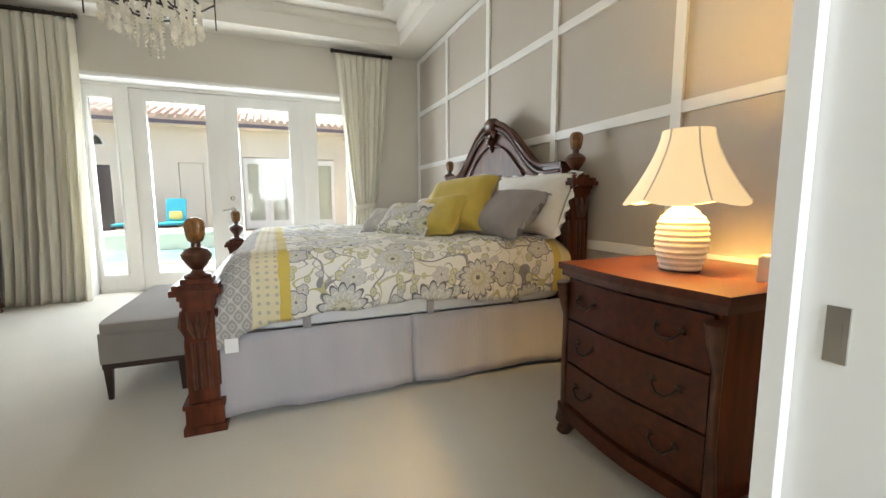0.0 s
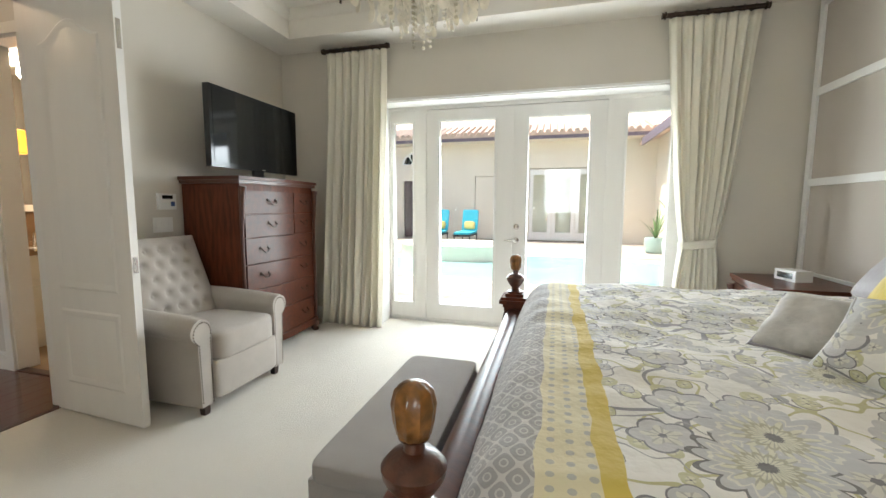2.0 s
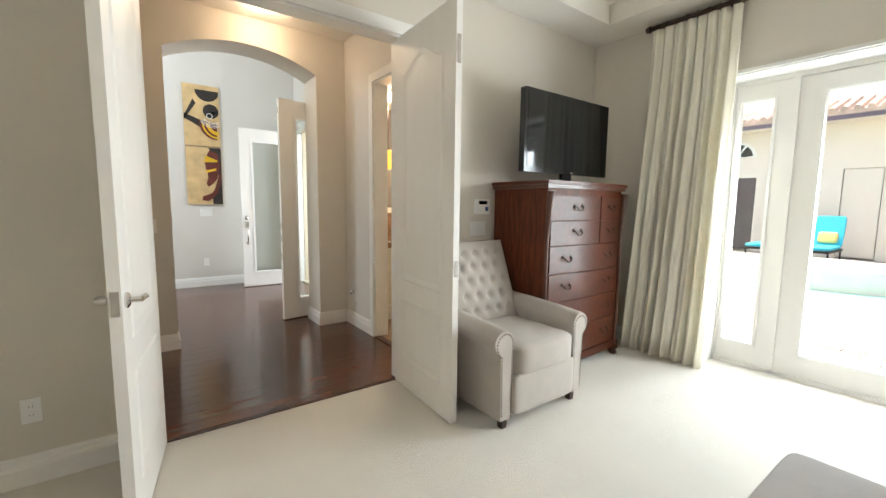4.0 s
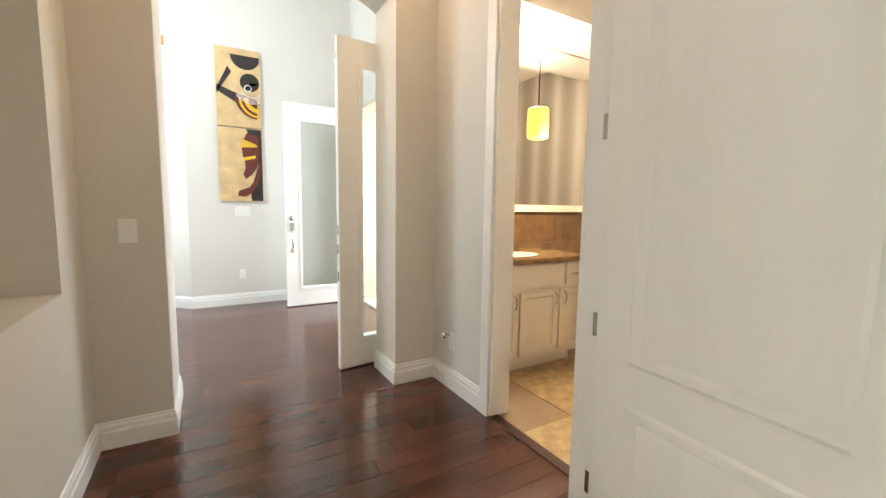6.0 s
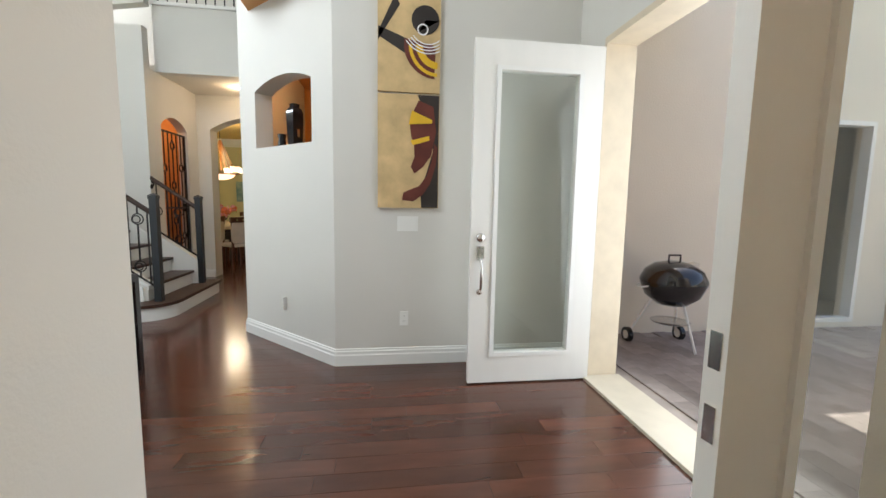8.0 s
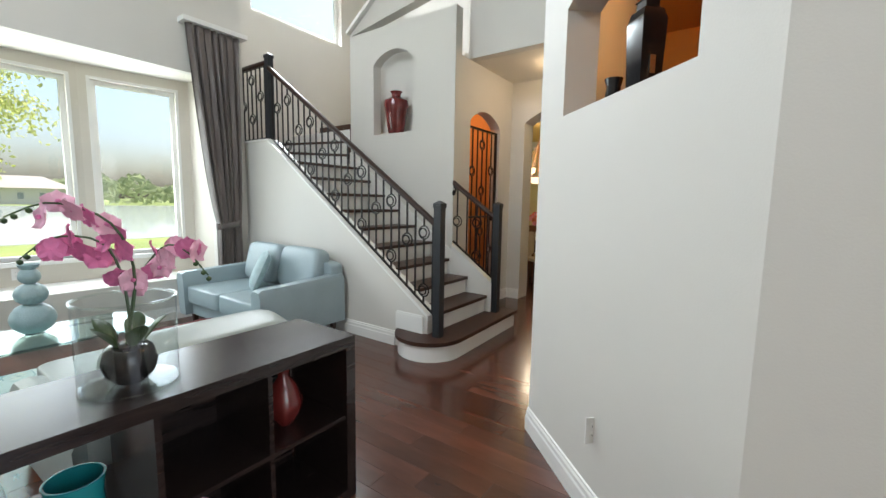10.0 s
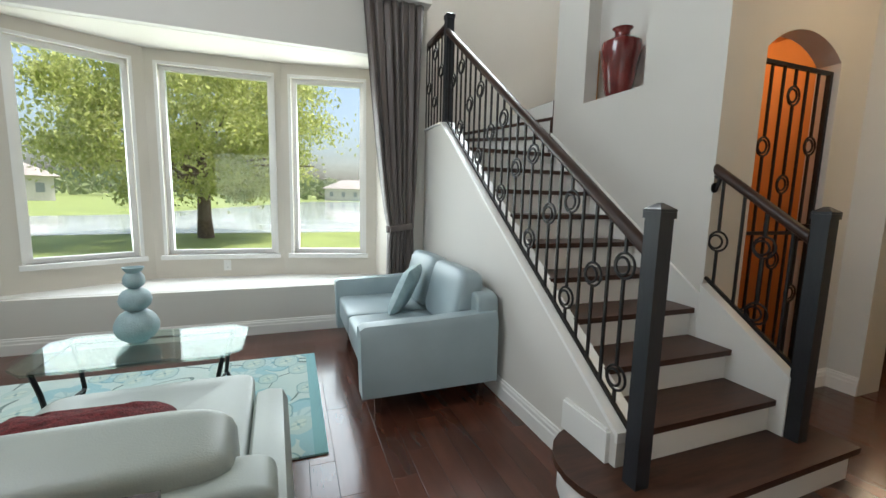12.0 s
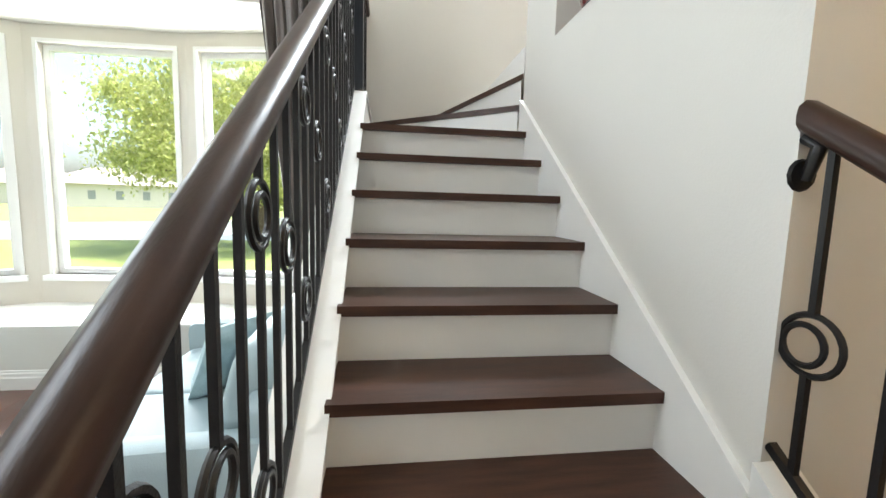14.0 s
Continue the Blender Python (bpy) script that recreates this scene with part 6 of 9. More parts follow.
bm = BM(); lathe(bm, [(0.19, 0.42), (0.192, 0.43), (0.17, 0.44), (0.0, 0.446)], 28, pose(0.46, 0, 0) @ Matrix.Diagonal((1.28, 1, 1, 1))); part("lid", bm, M_CERAMIC, to)
bm = BM(); box(bm, 0.02, -0.22, 0.38, 0.20, 0.22, 0.74); part("tank", bm, M_CERAMIC, to, "", 0.02, 3)
bm = BM(); box(bm, 0.01, -0.23, 0.742, 0.21, 0.23, 0.775); part("tank_lid", bm, M_CERAMIC, to, "", 0.01)
bm = BM(); box(bm, 0.05, -0.10, 0.0, 0.40, 0.10, 0.37); part("pedestal", bm, M_CERAMIC, to, "", 0.03, 3)
tp = thing("paper_holder", pose(-4.52, 6.215, 0.40, 0, 0, 180), "nickel holder with a white toilet roll", "paper holder")
bm = BM(); tube(bm, [(-0.09, 0, 0.06), (-0.09, 0.07, 0.06), (-0.09, 0.08, 0.0), (0.09, 0.08, 0.0), (0.09, 0.07, 0.06), (0.09, 0, 0.06)], 0.006, 8); part("bracket", bm, M_CHROME, tp)
bm = BM(); lathe(bm, [(0.018, -0.055), (0.056, -0.055), (0.056, 0.055), (0.018, 0.055)], 24, pose(0, 0.08, 0, 0, 90, 0)); part("roll", bm, M_WHITEPIL, tp)
baseboard("baseboard_7", [(BX1, BY1), (BX0, BY1)])

# ---- foyer: courtyard doors ----
def glass_door(name, m, label):
    """An exterior door leaf with one tall pane: local x from the hinge to the free edge."""
    w, h, t = 0.93, 2.42, 0.045
    d = thing(name, m, label, "door", kind="structure")
    bm = BM()
    gx0, gx1, gz0, gz1 = 0.185, w - 0.185, 0.24, h - 0.20
    box(bm, 0, -t / 2, 0.012, gx0, t / 2, h), box(bm, gx1, -t / 2, 0.012, w, t / 2, h), box(bm, gx0, -t / 2, 0.012, gx1, t / 2, gz0), box(bm, gx0, -t / 2, gz1, gx1, t / 2, h)
    part("leaf", bm, M_DOOR, d, "", 0.002)
    for s in (-1, 1):
        bm = BM(); y0, y1 = sorted((s * t / 2, s * (t / 2 + 0.012)))
        k = 0.03
        box(bm, gx0 - k, y0, gz0 - k, gx0, y1, gz1 + k), box(bm, gx1, y0, gz0 - k, gx1 + k, y1, gz1 + k), box(bm, gx0, y0, gz0 - k, gx1, y1, gz0), box(bm, gx0, y0, gz1, gx1, y1, gz1 + k)
        part("glazing_bead", bm, M_TRIM, d, "", 0.005, 3)
    bm = BM(); box(bm, gx0, -0.004, gz0, gx1, 0.004, gz1)
    g = part("pane", bm, M_GLASS2, d, "clear glass"); g.visible_shadow = False
    bm = BM(); box(bm, 0.0, -t / 2, 0.0, w, t / 2, 0.0115); part("sweep", bm, M_BRONZE, d, "dark door sweep")
    for z in (0.3, 0.95, 1.55, 2.15):
        bm = BM(); box(bm, -0.002, -0.022, z - 0.05, -0.0002, 0.022, z + 0.05); part("hinge", bm, M_CHROME, d)
    return d
def handle_set(d, s):
    x, y = 0.93 - 0.07, s * 0.0225
    bm = BM(); lathe(bm, [(0.032, 0), (0.032, 0.012), (0.024, 0.022), (0, 0.026)], 18, pose(x, y, 1.08, -90 * s, 0, 0)); part("deadbolt", bm, M_CHROME, d, "nickel deadbolt")
    bm = BM(); box(bm, x - 0.026, min(y, y + s * 0.02), 0.93, x + 0.026, max(y, y + s * 0.02), 1.02); hp = part("lockset", bm, M_CHROME, d, "", 0.006)
    bm = BM(); tube(bm, [(x, y + s * 0.01, 0.935), (x, y + s * 0.055, 0.90), (x, y + s * 0.062, 0.82), (x, y + s * 0.05, 0.73), (x, y + s * 0.012, 0.70)], [0.012, 0.010, 0.012, 0.010, 0.010], 10); part("grip", bm, M_CHROME, hp, "curved nickel grip")
    bm = BM(); lathe(bm, [(0.022, 0), (0.018, 0.01), (0, 0.014)], 16, pose(x, y, 0.69, -90 * s, 0, 0)); part("grip_foot", bm, M_CHROME, hp)
gd1 = glass_door("door_5", pose(-7.045, 4.15, 0, 0, 0, -90), "white exterior door with one tall pane and grip handle, open")
gd2 = glass_door("door_6", pose(-4.985, 4.15, 0, 0, 0, -82.5), "white exterior door with one tall pane, standing open")
handle_set(gd1, 1)
for z in (0.72, 0.92, 1.06, 2.30):
    bm = BM(); box(bm, 0.9295, -0.012, z - 0.035, 0.932, 0.012, z + 0.035); part("strike", bm, M_CHROME, gd2)
bm = BM()
box(bm, -7.085, 4.17, 0, -7.055, 4.40, 2.50), box(bm, -4.985, 4.17, 0, -4.955, 4.40, 2.50), box(bm, -7.055, 4.17, 2.455, -4.985, 4.40, 2.50)
setting("door_frame_foyer", bm, material("tan_frame_paint", (0.66, 0.56, 0.42), 0.6, vary=0.06, scale=8, bump=0.1), "tan painted frame of the courtyard doors", "door frame", 0.003)
bm = BM(); box(bm, -7.05, 4.12, -0.004, -4.99, 4.42, 0.022); setting("threshold_foyer", bm, material("pale_sill", (0.62, 0.55, 0.43), 0.5, vary=0.06), "pale door sill of the courtyard doors", "threshold", 0.006)
bm = BM(); box(bm, -3.765, 3.80, -0.003, -2.89, 3.86, 0.008); setting("threshold_powder", bm, M_TREAD, "dark wooden threshold strip", "threshold", 0.003)
bm = BM(); box(bm, XW - 0.05, 2.02, -0.003, XW - 0.025, 3.495, 0.006); setting("threshold_bedroom", bm, M_TREAD, "dark wooden threshold strip at the carpet", "threshold", 0.002)
baseboard("baseboard_8", [(-7.10, FOY_N), (FOY_W, FOY_N), (FOY_W, 2.23), (-8.45, 1.25), (-11.55, 1.25)])
baseboard("baseboard_10", [(FOY_E, LIV_S), (FOY_E, HALL_S - 0.2), (-4.97, HALL_S - 0.2), (-4.97, 2.206)])
baseboard("baseboard_11", [(-9.03, LIV_S), (FOY_E, LIV_S)])
baseboard("baseboard_12", [(-11.55, 0.30 - 0.55), (-11.55, -0.45), (-11.23, -0.45)])
baseboard("baseboard_13", [(-10.44, -0.45), (-10.22, -0.45)])
plate("light_switch", pose(FOY_W, 2.80, 1.15, 0, 0, EAST), 0.165, 0.118, "white three-gang light switch under the painting", 3)
plate("outlet", pose(FOY_W, 2.775, 0.38, 0, 0, EAST), 0.07, 0.115, "white wall outlet under the painting", 1, "outlet", True)
plate("outlet", pose(-7.955, 1.745, 0.40, 0, 0, -45 - 0) @ pose(0, 0, 0, 0, 0, -0), 0.07, 0.115, "nickel wall outlet on the angled wall", 1, "outlet", True)

# painting in two panels: plain bands of colour
pt = thing("painting", pose(FOY_W, 2.80, 1.275, 0, 0, -90), "tall two-panel painting of dark and orange shapes on ochre", "painting")
M_OCHRE = material("ochre_canvas", (0.62, 0.44, 0.22), 0.8, vary=0.18, scale=7, bump=0.2, bump_scale=40)
M_PBLACK, M_PRED, M_PYEL = material("black_paint", (0.025, 0.018, 0.015), 0.6, vary=0.3), material("maroon_paint", (0.13, 0.025, 0.015), 0.6, vary=0.2), material("yellow_paint", (0.75, 0.45, 0.02), 0.6, vary=0.1)
W2 = 0.235
def painted(parent, pts, mat, dy, name):
    bm = BM(); prism(bm, [(x, z) for x, z in pts], 0, 0.0015, Matrix(((-1, 0, 0, 0), (0, 0, 1, 0.033 + dy), (0, 1, 0, 0), (0, 0, 0, 1))))
    part(name, bm, mat, parent)
def bend(cx, cz, r0, r1, a0, a1, n=14):
    o = [(cx + r1 * math.cos(radians(a0 + (a1 - a0) * i / n)), cz + r1 * math.sin(radians(a0 + (a1 - a0) * i / n))) for i in range(n + 1)]
    return o + [(cx + r0 * math.cos(radians(a1 - (a1 - a0) * i / n)), cz + r0 * math.sin(radians(a1 - (a1 - a0) * i / n))) for i in range(n + 1)]
clip = lambda pts, z0, z1: [(min(max(x, -W2 + 0.004), W2 - 0.004), min(max(z, z0), z1)) for x, z in pts]
bm = BM(); box(bm, -W2, 0.004, 0, W2, 0.032, 0.86); lowp = part("canvas", bm, M_OCHRE, pt, "ochre canvas", 0.004)
bm = BM(); box(bm, -W2, 0.004, 0.875, W2, 0.032, 1.77); upp = part("canvas", bm, M_OCHRE, pt, "ochre canvas", 0.004)
# the local x of the shapes runs to the seen right
def on_low(uv):
    """Points given as shares of the lower canvas, from its upper left corner."""
    return clip([((u - 0.5) * 2 * W2, 0.86 * (1 - v)) for u, v in uv], 0.003, 0.857)
painted(lowp, on_low([(0.72, 1.0), (0.70, 0.85), (0.80, 0.68), (0.90, 0.50), (0.88, 0.20), (0.70, 0.08), (0.64, 0.0), (1.0, 0.0), (1.0, 1.0)]), M_PBLACK, 0, "dark_shape")
painted(lowp, on_low([(0.66, 0.05), (0.58, 0.14), (0.52, 0.27), (0.54, 0.36), (0.59, 0.44), (0.60, 0.54), (0.54, 0.63), (0.60, 0.69), (0.74, 0.63), (0.87, 0.53), (0.95, 0.32), (0.90, 0.10)]), M_PRED, 0.0016, "maroon_shape")
painted(lowp, on_low([(0.92, 0.42), (0.88, 0.58), (0.80, 0.71), (0.68, 0.80), (0.42, 0.86), (0.40, 0.93), (0.58, 0.94), (0.74, 0.88), (0.86, 0.78), (0.95, 0.62), (0.98, 0.46)]), M_PRED, 0.0032, "maroon_band")
painted(lowp, on_low([(0.55, 0.14), (0.88, 0.215), (0.88, 0.245), (0.50, 0.26)]), M_PYEL, 0.0048, "yellow_shape")
painted(lowp, on_low([(0.53, 0.40), (0.84, 0.355), (0.84, 0.395), (0.57, 0.44)]), M_PYEL, 0.0048, "yellow_shape")
painted(upp, clip(bend(0.08, 1.70, 0.0, 0.16, 180, 360), 0.878, 1.767), M_PBLACK, 0, "dark_shape")
painted(upp, clip([(-0.11, 1.56), (-0.235, 1.30), (-0.235, 1.24), (-0.07, 1.50)], 0.878, 1.767), M_PBLACK, 0, "dark_shape")
painted(upp, clip([(-0.235, 1.27), (-0.04, 1.16), (0.05, 1.18), (0.04, 1.24), (-0.235, 1.34)], 0.878, 1.767), M_PBLACK, 0, "dark_shape")
painted(upp, bend(0.12, 1.40, 0.0, 0.105, 0, 359, 24), M_PBLACK, 0.0016, "dark_disc")
painted(upp, clip(bend(0.20, 1.22, 0.02, 0.24, 170, 268), 0.878, 1.767), M_PRED, 0.0032, "maroon_shape")
painted(upp, clip(bend(0.22, 1.22, 0.12, 0.17, 180, 268), 0.878, 1.767), M_PYEL, 0.0048, "yellow_band")
painted(upp, clip(bend(0.22, 1.22, 0.20, 0.225, 180, 268), 0.878, 1.767), M_PYEL, 0.0048, "yellow_band")
painted(upp, bend(0.10, 1.33, 0.032, 0.042, 0, 359, 24), M_WHITEPIL, 0.0048, "pale_ring")
for i in range(4):
    painted(upp, clip(bend(0.14, 1.36, 0.13 + 0.022 * i, 0.138 + 0.022 * i, 215, 330), 0.878, 1.767), M_WHITEPIL, 0.0064, "pale_band")

# niche vases
def vase(name, m, prof, mat, label, n=28, wave=None):
    v = thing(name, m, label, "vase")
    bm = BM(); lathe(bm, prof, n, wave=wave); part("body", bm, mat, v, "", smooth=50)
    return v
bv = thing("vase", pose(-8.11, 1.82, 1.787, 0, 0, 45), "tall black lacquered square vase in the pass-through", "vase")
bm = BM()
lathe(bm, [(0.055, 0), (0.065, 0.04), (0.075, 0.30), (0.06, 0.34), (0.042, 0.35), (0.042, 0.375), (0.05, 0.38)], 4, pose(0, 0, 0, 0, 0, 45)); part("body", bm, M_BLACKGLOSS, bv, "", 0.006)
bm = BM(); box(bm, 0.047, -0.012, 0.09, 0.053, 0.012, 0.16); part("emblem", bm, M_CHROME, bv, "small silver emblem")
vase("vase", pose(-8.22, 1.68, 1.787), [(0.03, 0), (0.038, 0.03), (0.03, 0.09), (0.04, 0.13)], M_BLACKGLOSS, "small black cup vase in the pass-through", 18)
bm = BM(); lathe(bm, [(0.10, 0), (0.12, 0.0), (0.07, 0.12), (0.06, 0.12)], 24, pose(-8.75, 3.0, 2.05), cap=False)
can_light("downlight", (-8.9, 2.4, 2.999), 7, "recessed warm downlight in the orange room", (1.0, 0.62, 0.28))

# ---- bookcase divider ----
SX0, SX1, SY0, SY1, SZ = -7.45, -5.55, 0.42, 0.83, 0.765
bc = thing("bookcase", pose(0, 0, 0), "low espresso open-cube bookcase dividing the room", "bookcase")
bm = BM(); box(bm, SX0, SY0, SZ - 0.05, SX1, SY1, SZ); part("top", bm, M_ESPRESSO, bc, "", 0.003)
bm = BM(); box(bm, SX0, SY0, 0.0, SX1, SY1, 0.05); part("bottom", bm, M_ESPRESSO, bc, "", 0.003)
for x in (SX0, SX1 - 0.05):
    bm = BM(); box(bm, x, SY0, 0.05, x + 0.05, SY1, SZ - 0.05); part("side", bm, M_ESPRESSO, bc, "", 0.002)
cw = (SX1 - SX0 - 0.10) / 5
for i in range(1, 5):
    bm = BM(); x = SX0 + 0.05 + cw * i; box(bm, x - 0.009, SY0 + 0.002, 0.05, x + 0.009, SY1 - 0.002, SZ - 0.05); part("upright", bm, M_ESPRESSO, bc)
for i in range(5):
    bm = BM(); x = SX0 + 0.05 + cw * i; box(bm, x + 0.0092, SY0 + 0.002, 0.392, x + cw - 0.0092, SY1 - 0.002, 0.41); part("shelf", bm, M_ESPRESSO, bc)
for i in (0, 1, 3, 4):
    bm = BM(); x = SX0 + 0.05 + cw * i; box(bm, x + 0.01, SY0 + 0.003, 0.052, x + cw - 0.01, SY0 + 0.012, SZ - 0.052); part("back_panel", bm, M_ESPRESSO, bc)
M_TEAL = material("teal_glaze", (0.02, 0.30, 0.33), 0.2, vary=0.15, scale=8, coat=0.4)
M_PINK = material("pink_petal", (0.72, 0.20, 0.42), 0.55, vary=0.2, scale=20)
M_PINK2 = material("pale_pink_petal", (0.82, 0.45, 0.60), 0.55, vary=0.2, scale=20)
M_MAROON = material("maroon_glaze", (0.16, 0.022, 0.02), 0.18, vary=0.4, scale=6, coat=0.5)
M_LEAF = material("dark_leaf", (0.035, 0.075, 0.022), 0.4, vary=0.25, scale=14)
vase("bowl", pose(SX0 + 0.05 + cw * 2.45, 0.68, 0.41), [(0.045, 0), (0.062, 0.01), (0.068, 0.05), (0.064, 0.09), (0.072, 0.145), (0.066, 0.145), (0.058, 0.09), (0.06, 0.05), (0.0, 0.02)], M_TEAL, "glossy teal ceramic pot on the bookcase shelf")
vase("vase", pose(SX0 + 0.05 + cw * 2.4, 0.70, 0.05), [(0.04, 0), (0.045, 0.01), (0.04, 0.08), (0.055, 0.22), (0.068, 0.27), (0.062, 0.27), (0.05, 0.22), (0.034, 0.08), (0.0, 0.03)], M_GLASS, "twisted clear glass vase on the bookcase", 30, lambda a, r, z: r * (1 + 0.07 * math.sin(8 * a + z * 30)))
vase("vase", pose(SX0 + 0.05 + cw * 0.55, 0.66, 0.41), [(0.04, 0), (0.07, 0.05), (0.075, 0.10), (0.05, 0.17), (0.022, 0.21), (0.03, 0.24)], M_MAROON, "dark red gourd vase on the bookcase")
vase("vase", pose(SX0 + 0.05 + cw * 3.55, 0.66, 0.05), [(0.05, 0), (0.08, 0.06), (0.07, 0.14), (0.03, 0.22), (0.04, 0.26)], M_MAROON, "dark red gourd vase on the bookcase")

def orchid(name, m, stems, label, mat, seed, size=0.05, leaf=True):
    """An orchid: arching stems with five-petalled blossoms and buds, strap leaves at the base."""
    o = thing(name, m, label, "orchid")
    rg = random.Random(seed)
    for st in stems:
        pts = [Vector(p) for p in st]
        fine = []
        n = 14
        for i in range(n + 1):
            t = i / n * (len(pts) - 1)
            k = min(int(t), len(pts) - 2)
            q = t - k
            p0, p1, p2, p3 = pts[max(k - 1, 0)], pts[k], pts[k + 1], pts[min(k + 2, len(pts) - 1)]
            fine.append(0.5 * ((2 * p1) + (p2 - p0) * q + (2 * p0 - 5 * p1 + 4 * p2 - p3) * q * q + (3 * p1 - p0 - 3 * p2 + p3) * q ** 3))
        bm = BM(); tube(bm, fine, [0.005 - 0.003 * i / n for i in range(n + 1)], 6); part("stem", bm, M_LEAF, o)
        for i in range(int(n * 0.35), n + 1):
            p = fine[i]
            if i >= n - 2:
                bm = BM(); bmesh.ops.create_icosphere(bm, subdivisions=1, radius=0.009, matrix=pose(p.x, p.y, p.z - 0.01)); part("bud", bm, M_LEAF, o)
                continue
            face = pose(p.x + rg.uniform(-0.03, 0.03), p.y + rg.uniform(-0.03, 0.03), p.z - 0.02 + rg.uniform(-0.025, 0.025), rg.uniform(55, 100), 0, rg.uniform(-70, 70) + 180 * rg.randint(0, 1))
            bm = BM()
            for j in range(5):
                a = 2 * math.pi * j / 5 + math.pi / 2
                wide = 0.75 if j in (1, 4) else 0.48
                mm = face @ pose(0, 0, 0, 0, 0, math.degrees(a))
                grid(bm, lambda u, v: mm @ Vector((size * u, size * wide * (2 * v - 1) * math.sin(math.pi * min(1, u * 0.9 + 0.1)) ** 0.8, size * 0.25 * u * u - size * 0.2 * (2 * v - 1) ** 2 * u)), 5, 4)
            fl = part("blossom", bm, mat if rg.random() < 0.6 else M_PINK2, o)
            bm = BM(); bmesh.ops.create_icosphere(bm, subdivisions=1, radius=size * 0.2, matrix=face @ pose(0, 0, size * 0.15)); part("lip", bm, M_PINK, fl, "deep pink lip")
    if leaf:
        for j in range(5):
            a = 2 * math.pi * j / 5 + 0.4
            bm = BM(); grid(bm, lambda u, v: Vector(((0.03 + 0.075 * u) * math.cos(a) - 0.03 * (2 * v - 1) * math.sin(math.pi * u) * math.sin(a), (0.03 + 0.075 * u) * math.sin(a) + 0.03 * (2 * v - 1) * math.sin(math.pi * u) * math.cos(a), 0.11 + 0.15 * u - 0.06 * u * u)), 8, 3)
            lf = part("leaf", bm, M_LEAF, o)
            sm = lf.modifiers.new("thickness", "SOLIDIFY"); sm.thickness = 0.003
    return o
ox, oy = -6.68, 0.64
jar = thing("glass_cylinder", pose(ox, oy, SZ), "clear glass cylinder vase round the orchid pot", "vase")
bm = BM(); lathe(bm, [(0.130, 0.004), (0.133, 0.28)], 40, cap=False); g = part("wall", bm, glass("cylinder_glass", (0.93, 0.96, 0.96), 0.0, 0.07), jar); g.visible_shadow = False
bm = BM(); lathe(bm, [(0.130, 0.0), (0.133, 0.006), (0.130, 0.012), (0.0, 0.012)], 40); part("base", bm, M_GLASS, jar)
bm = BM(); torus(bm, 0.133, 0.004, pose(0, 0, 0.28), 40, 6); part("rim", bm, M_GLASS2, jar)
orc = orchid("orchid", pose(ox, oy, SZ + 0.013, 0, 0, 141), [[(0, 0, 0.12), (0.02, 0.03, 0.30), (0.10, 0.02, 0.42), (0.18, -0.04, 0.42), (0.25, -0.06, 0.34)], [(0.01, 0, 0.12), (-0.01, 0.02, 0.32), (-0.05, 0.0, 0.44), (-0.15, -0.03, 0.46), (-0.23, -0.04, 0.40)], [(0, -0.01, 0.12), (0.03, 0.0, 0.34), (0.0, -0.05, 0.50), (-0.12, -0.08, 0.56), (-0.22, -0.1, 0.52)]], "potted orchid with sprays of pink blossoms", M_PINK, 3, 0.039)
bm = BM(); lathe(bm, [(0.04, 0.0), (0.066, 0.03), (0.075, 0.065), (0.064, 0.11), (0.05, 0.12), (0.0, 0.125)], 24); part("pot", bm, M_BLACKGLOSS, orc, "round black pot")
o2 = orchid("orchid", pose(SX0 + 0.05 + cw * 1.55, 0.70, 0.05), [[(0, 0, 0.05), (0.01, 0.0, 0.14), (0.02, 0.02, 0.20), (0.04, 0.03, 0.24)]], "short pink orchid in a small glass vase", M_PINK, 8, 0.045, False)
bm = BM(); lathe(bm, [(0.035, 0), (0.042, 0.02), (0.05, 0.14), (0.055, 0.15), (0.048, 0.14), (0.036, 0.02), (0, 0.015)], 24); part("glass", bm, M_GLASS, o2)

# ---- stairs ----
RISE, RUN = 0.18, 0.2515
NOSE1 = 0.055 + RUN
SXL, SXR = -9.17, -10.09
stairs = thing("staircase", pose(0, 0, 0), "straight staircase with dark treads and white risers", "staircase")
def curb_z(y):
    return 0.41 - 0.716 * (y + 0.08)
# bottom step with a rounded end
def step_outline(g):
    pts = [(-10.33 - g, -0.30), (-10.33 - g, 0.26 + g), (-9.14, 0.29 + g)]
    for i in range(1, 12):
        a = math.pi / 2 - math.pi * 0.93 * i / 11
        pts.append((-9.14 + (0.30 + g) * math.cos(a), -0.01 + (0.30 + g) * math.sin(a)))
    return pts + [(-9.06, -0.34)]
bm = BM(); prism(bm, step_outline(0.0), 0.0, 0.145); part("riser", bm, M_TRIM, stairs, "curved white riser", 0.004)
bm = BM(); prism(bm, step_outline(0.028), 0.1455, 0.18); part("tread", bm, M_TREAD, stairs, "wide rounded bottom tread", 0.012, 3)
for n in range(2, 11):
    y, z = NOSE1 - RUN * (n - 1), RISE * n
    bm = BM(); box(bm, SXR + 0.022, y - RUN - 0.03, z - 0.032, SXL, y, z); part("tread", bm, M_TREAD, stairs, "", 0.010, 3)
    bm = BM(); box(bm, SXR + 0.022, y - 0.05, z - RISE + 0.0005, SXL, y - 0.028, z - 0.0325); part("riser", bm, M_TRIM, stairs, "")
bm = BM(); prism(bm, [(-10.09, -2.10), (-9.17, -2.93), (-9.17, -3.42), (-10.09, -3.42)], 1.948, 1.98); part("winder_tread", bm, M_TREAD, stairs, "", 0.008)
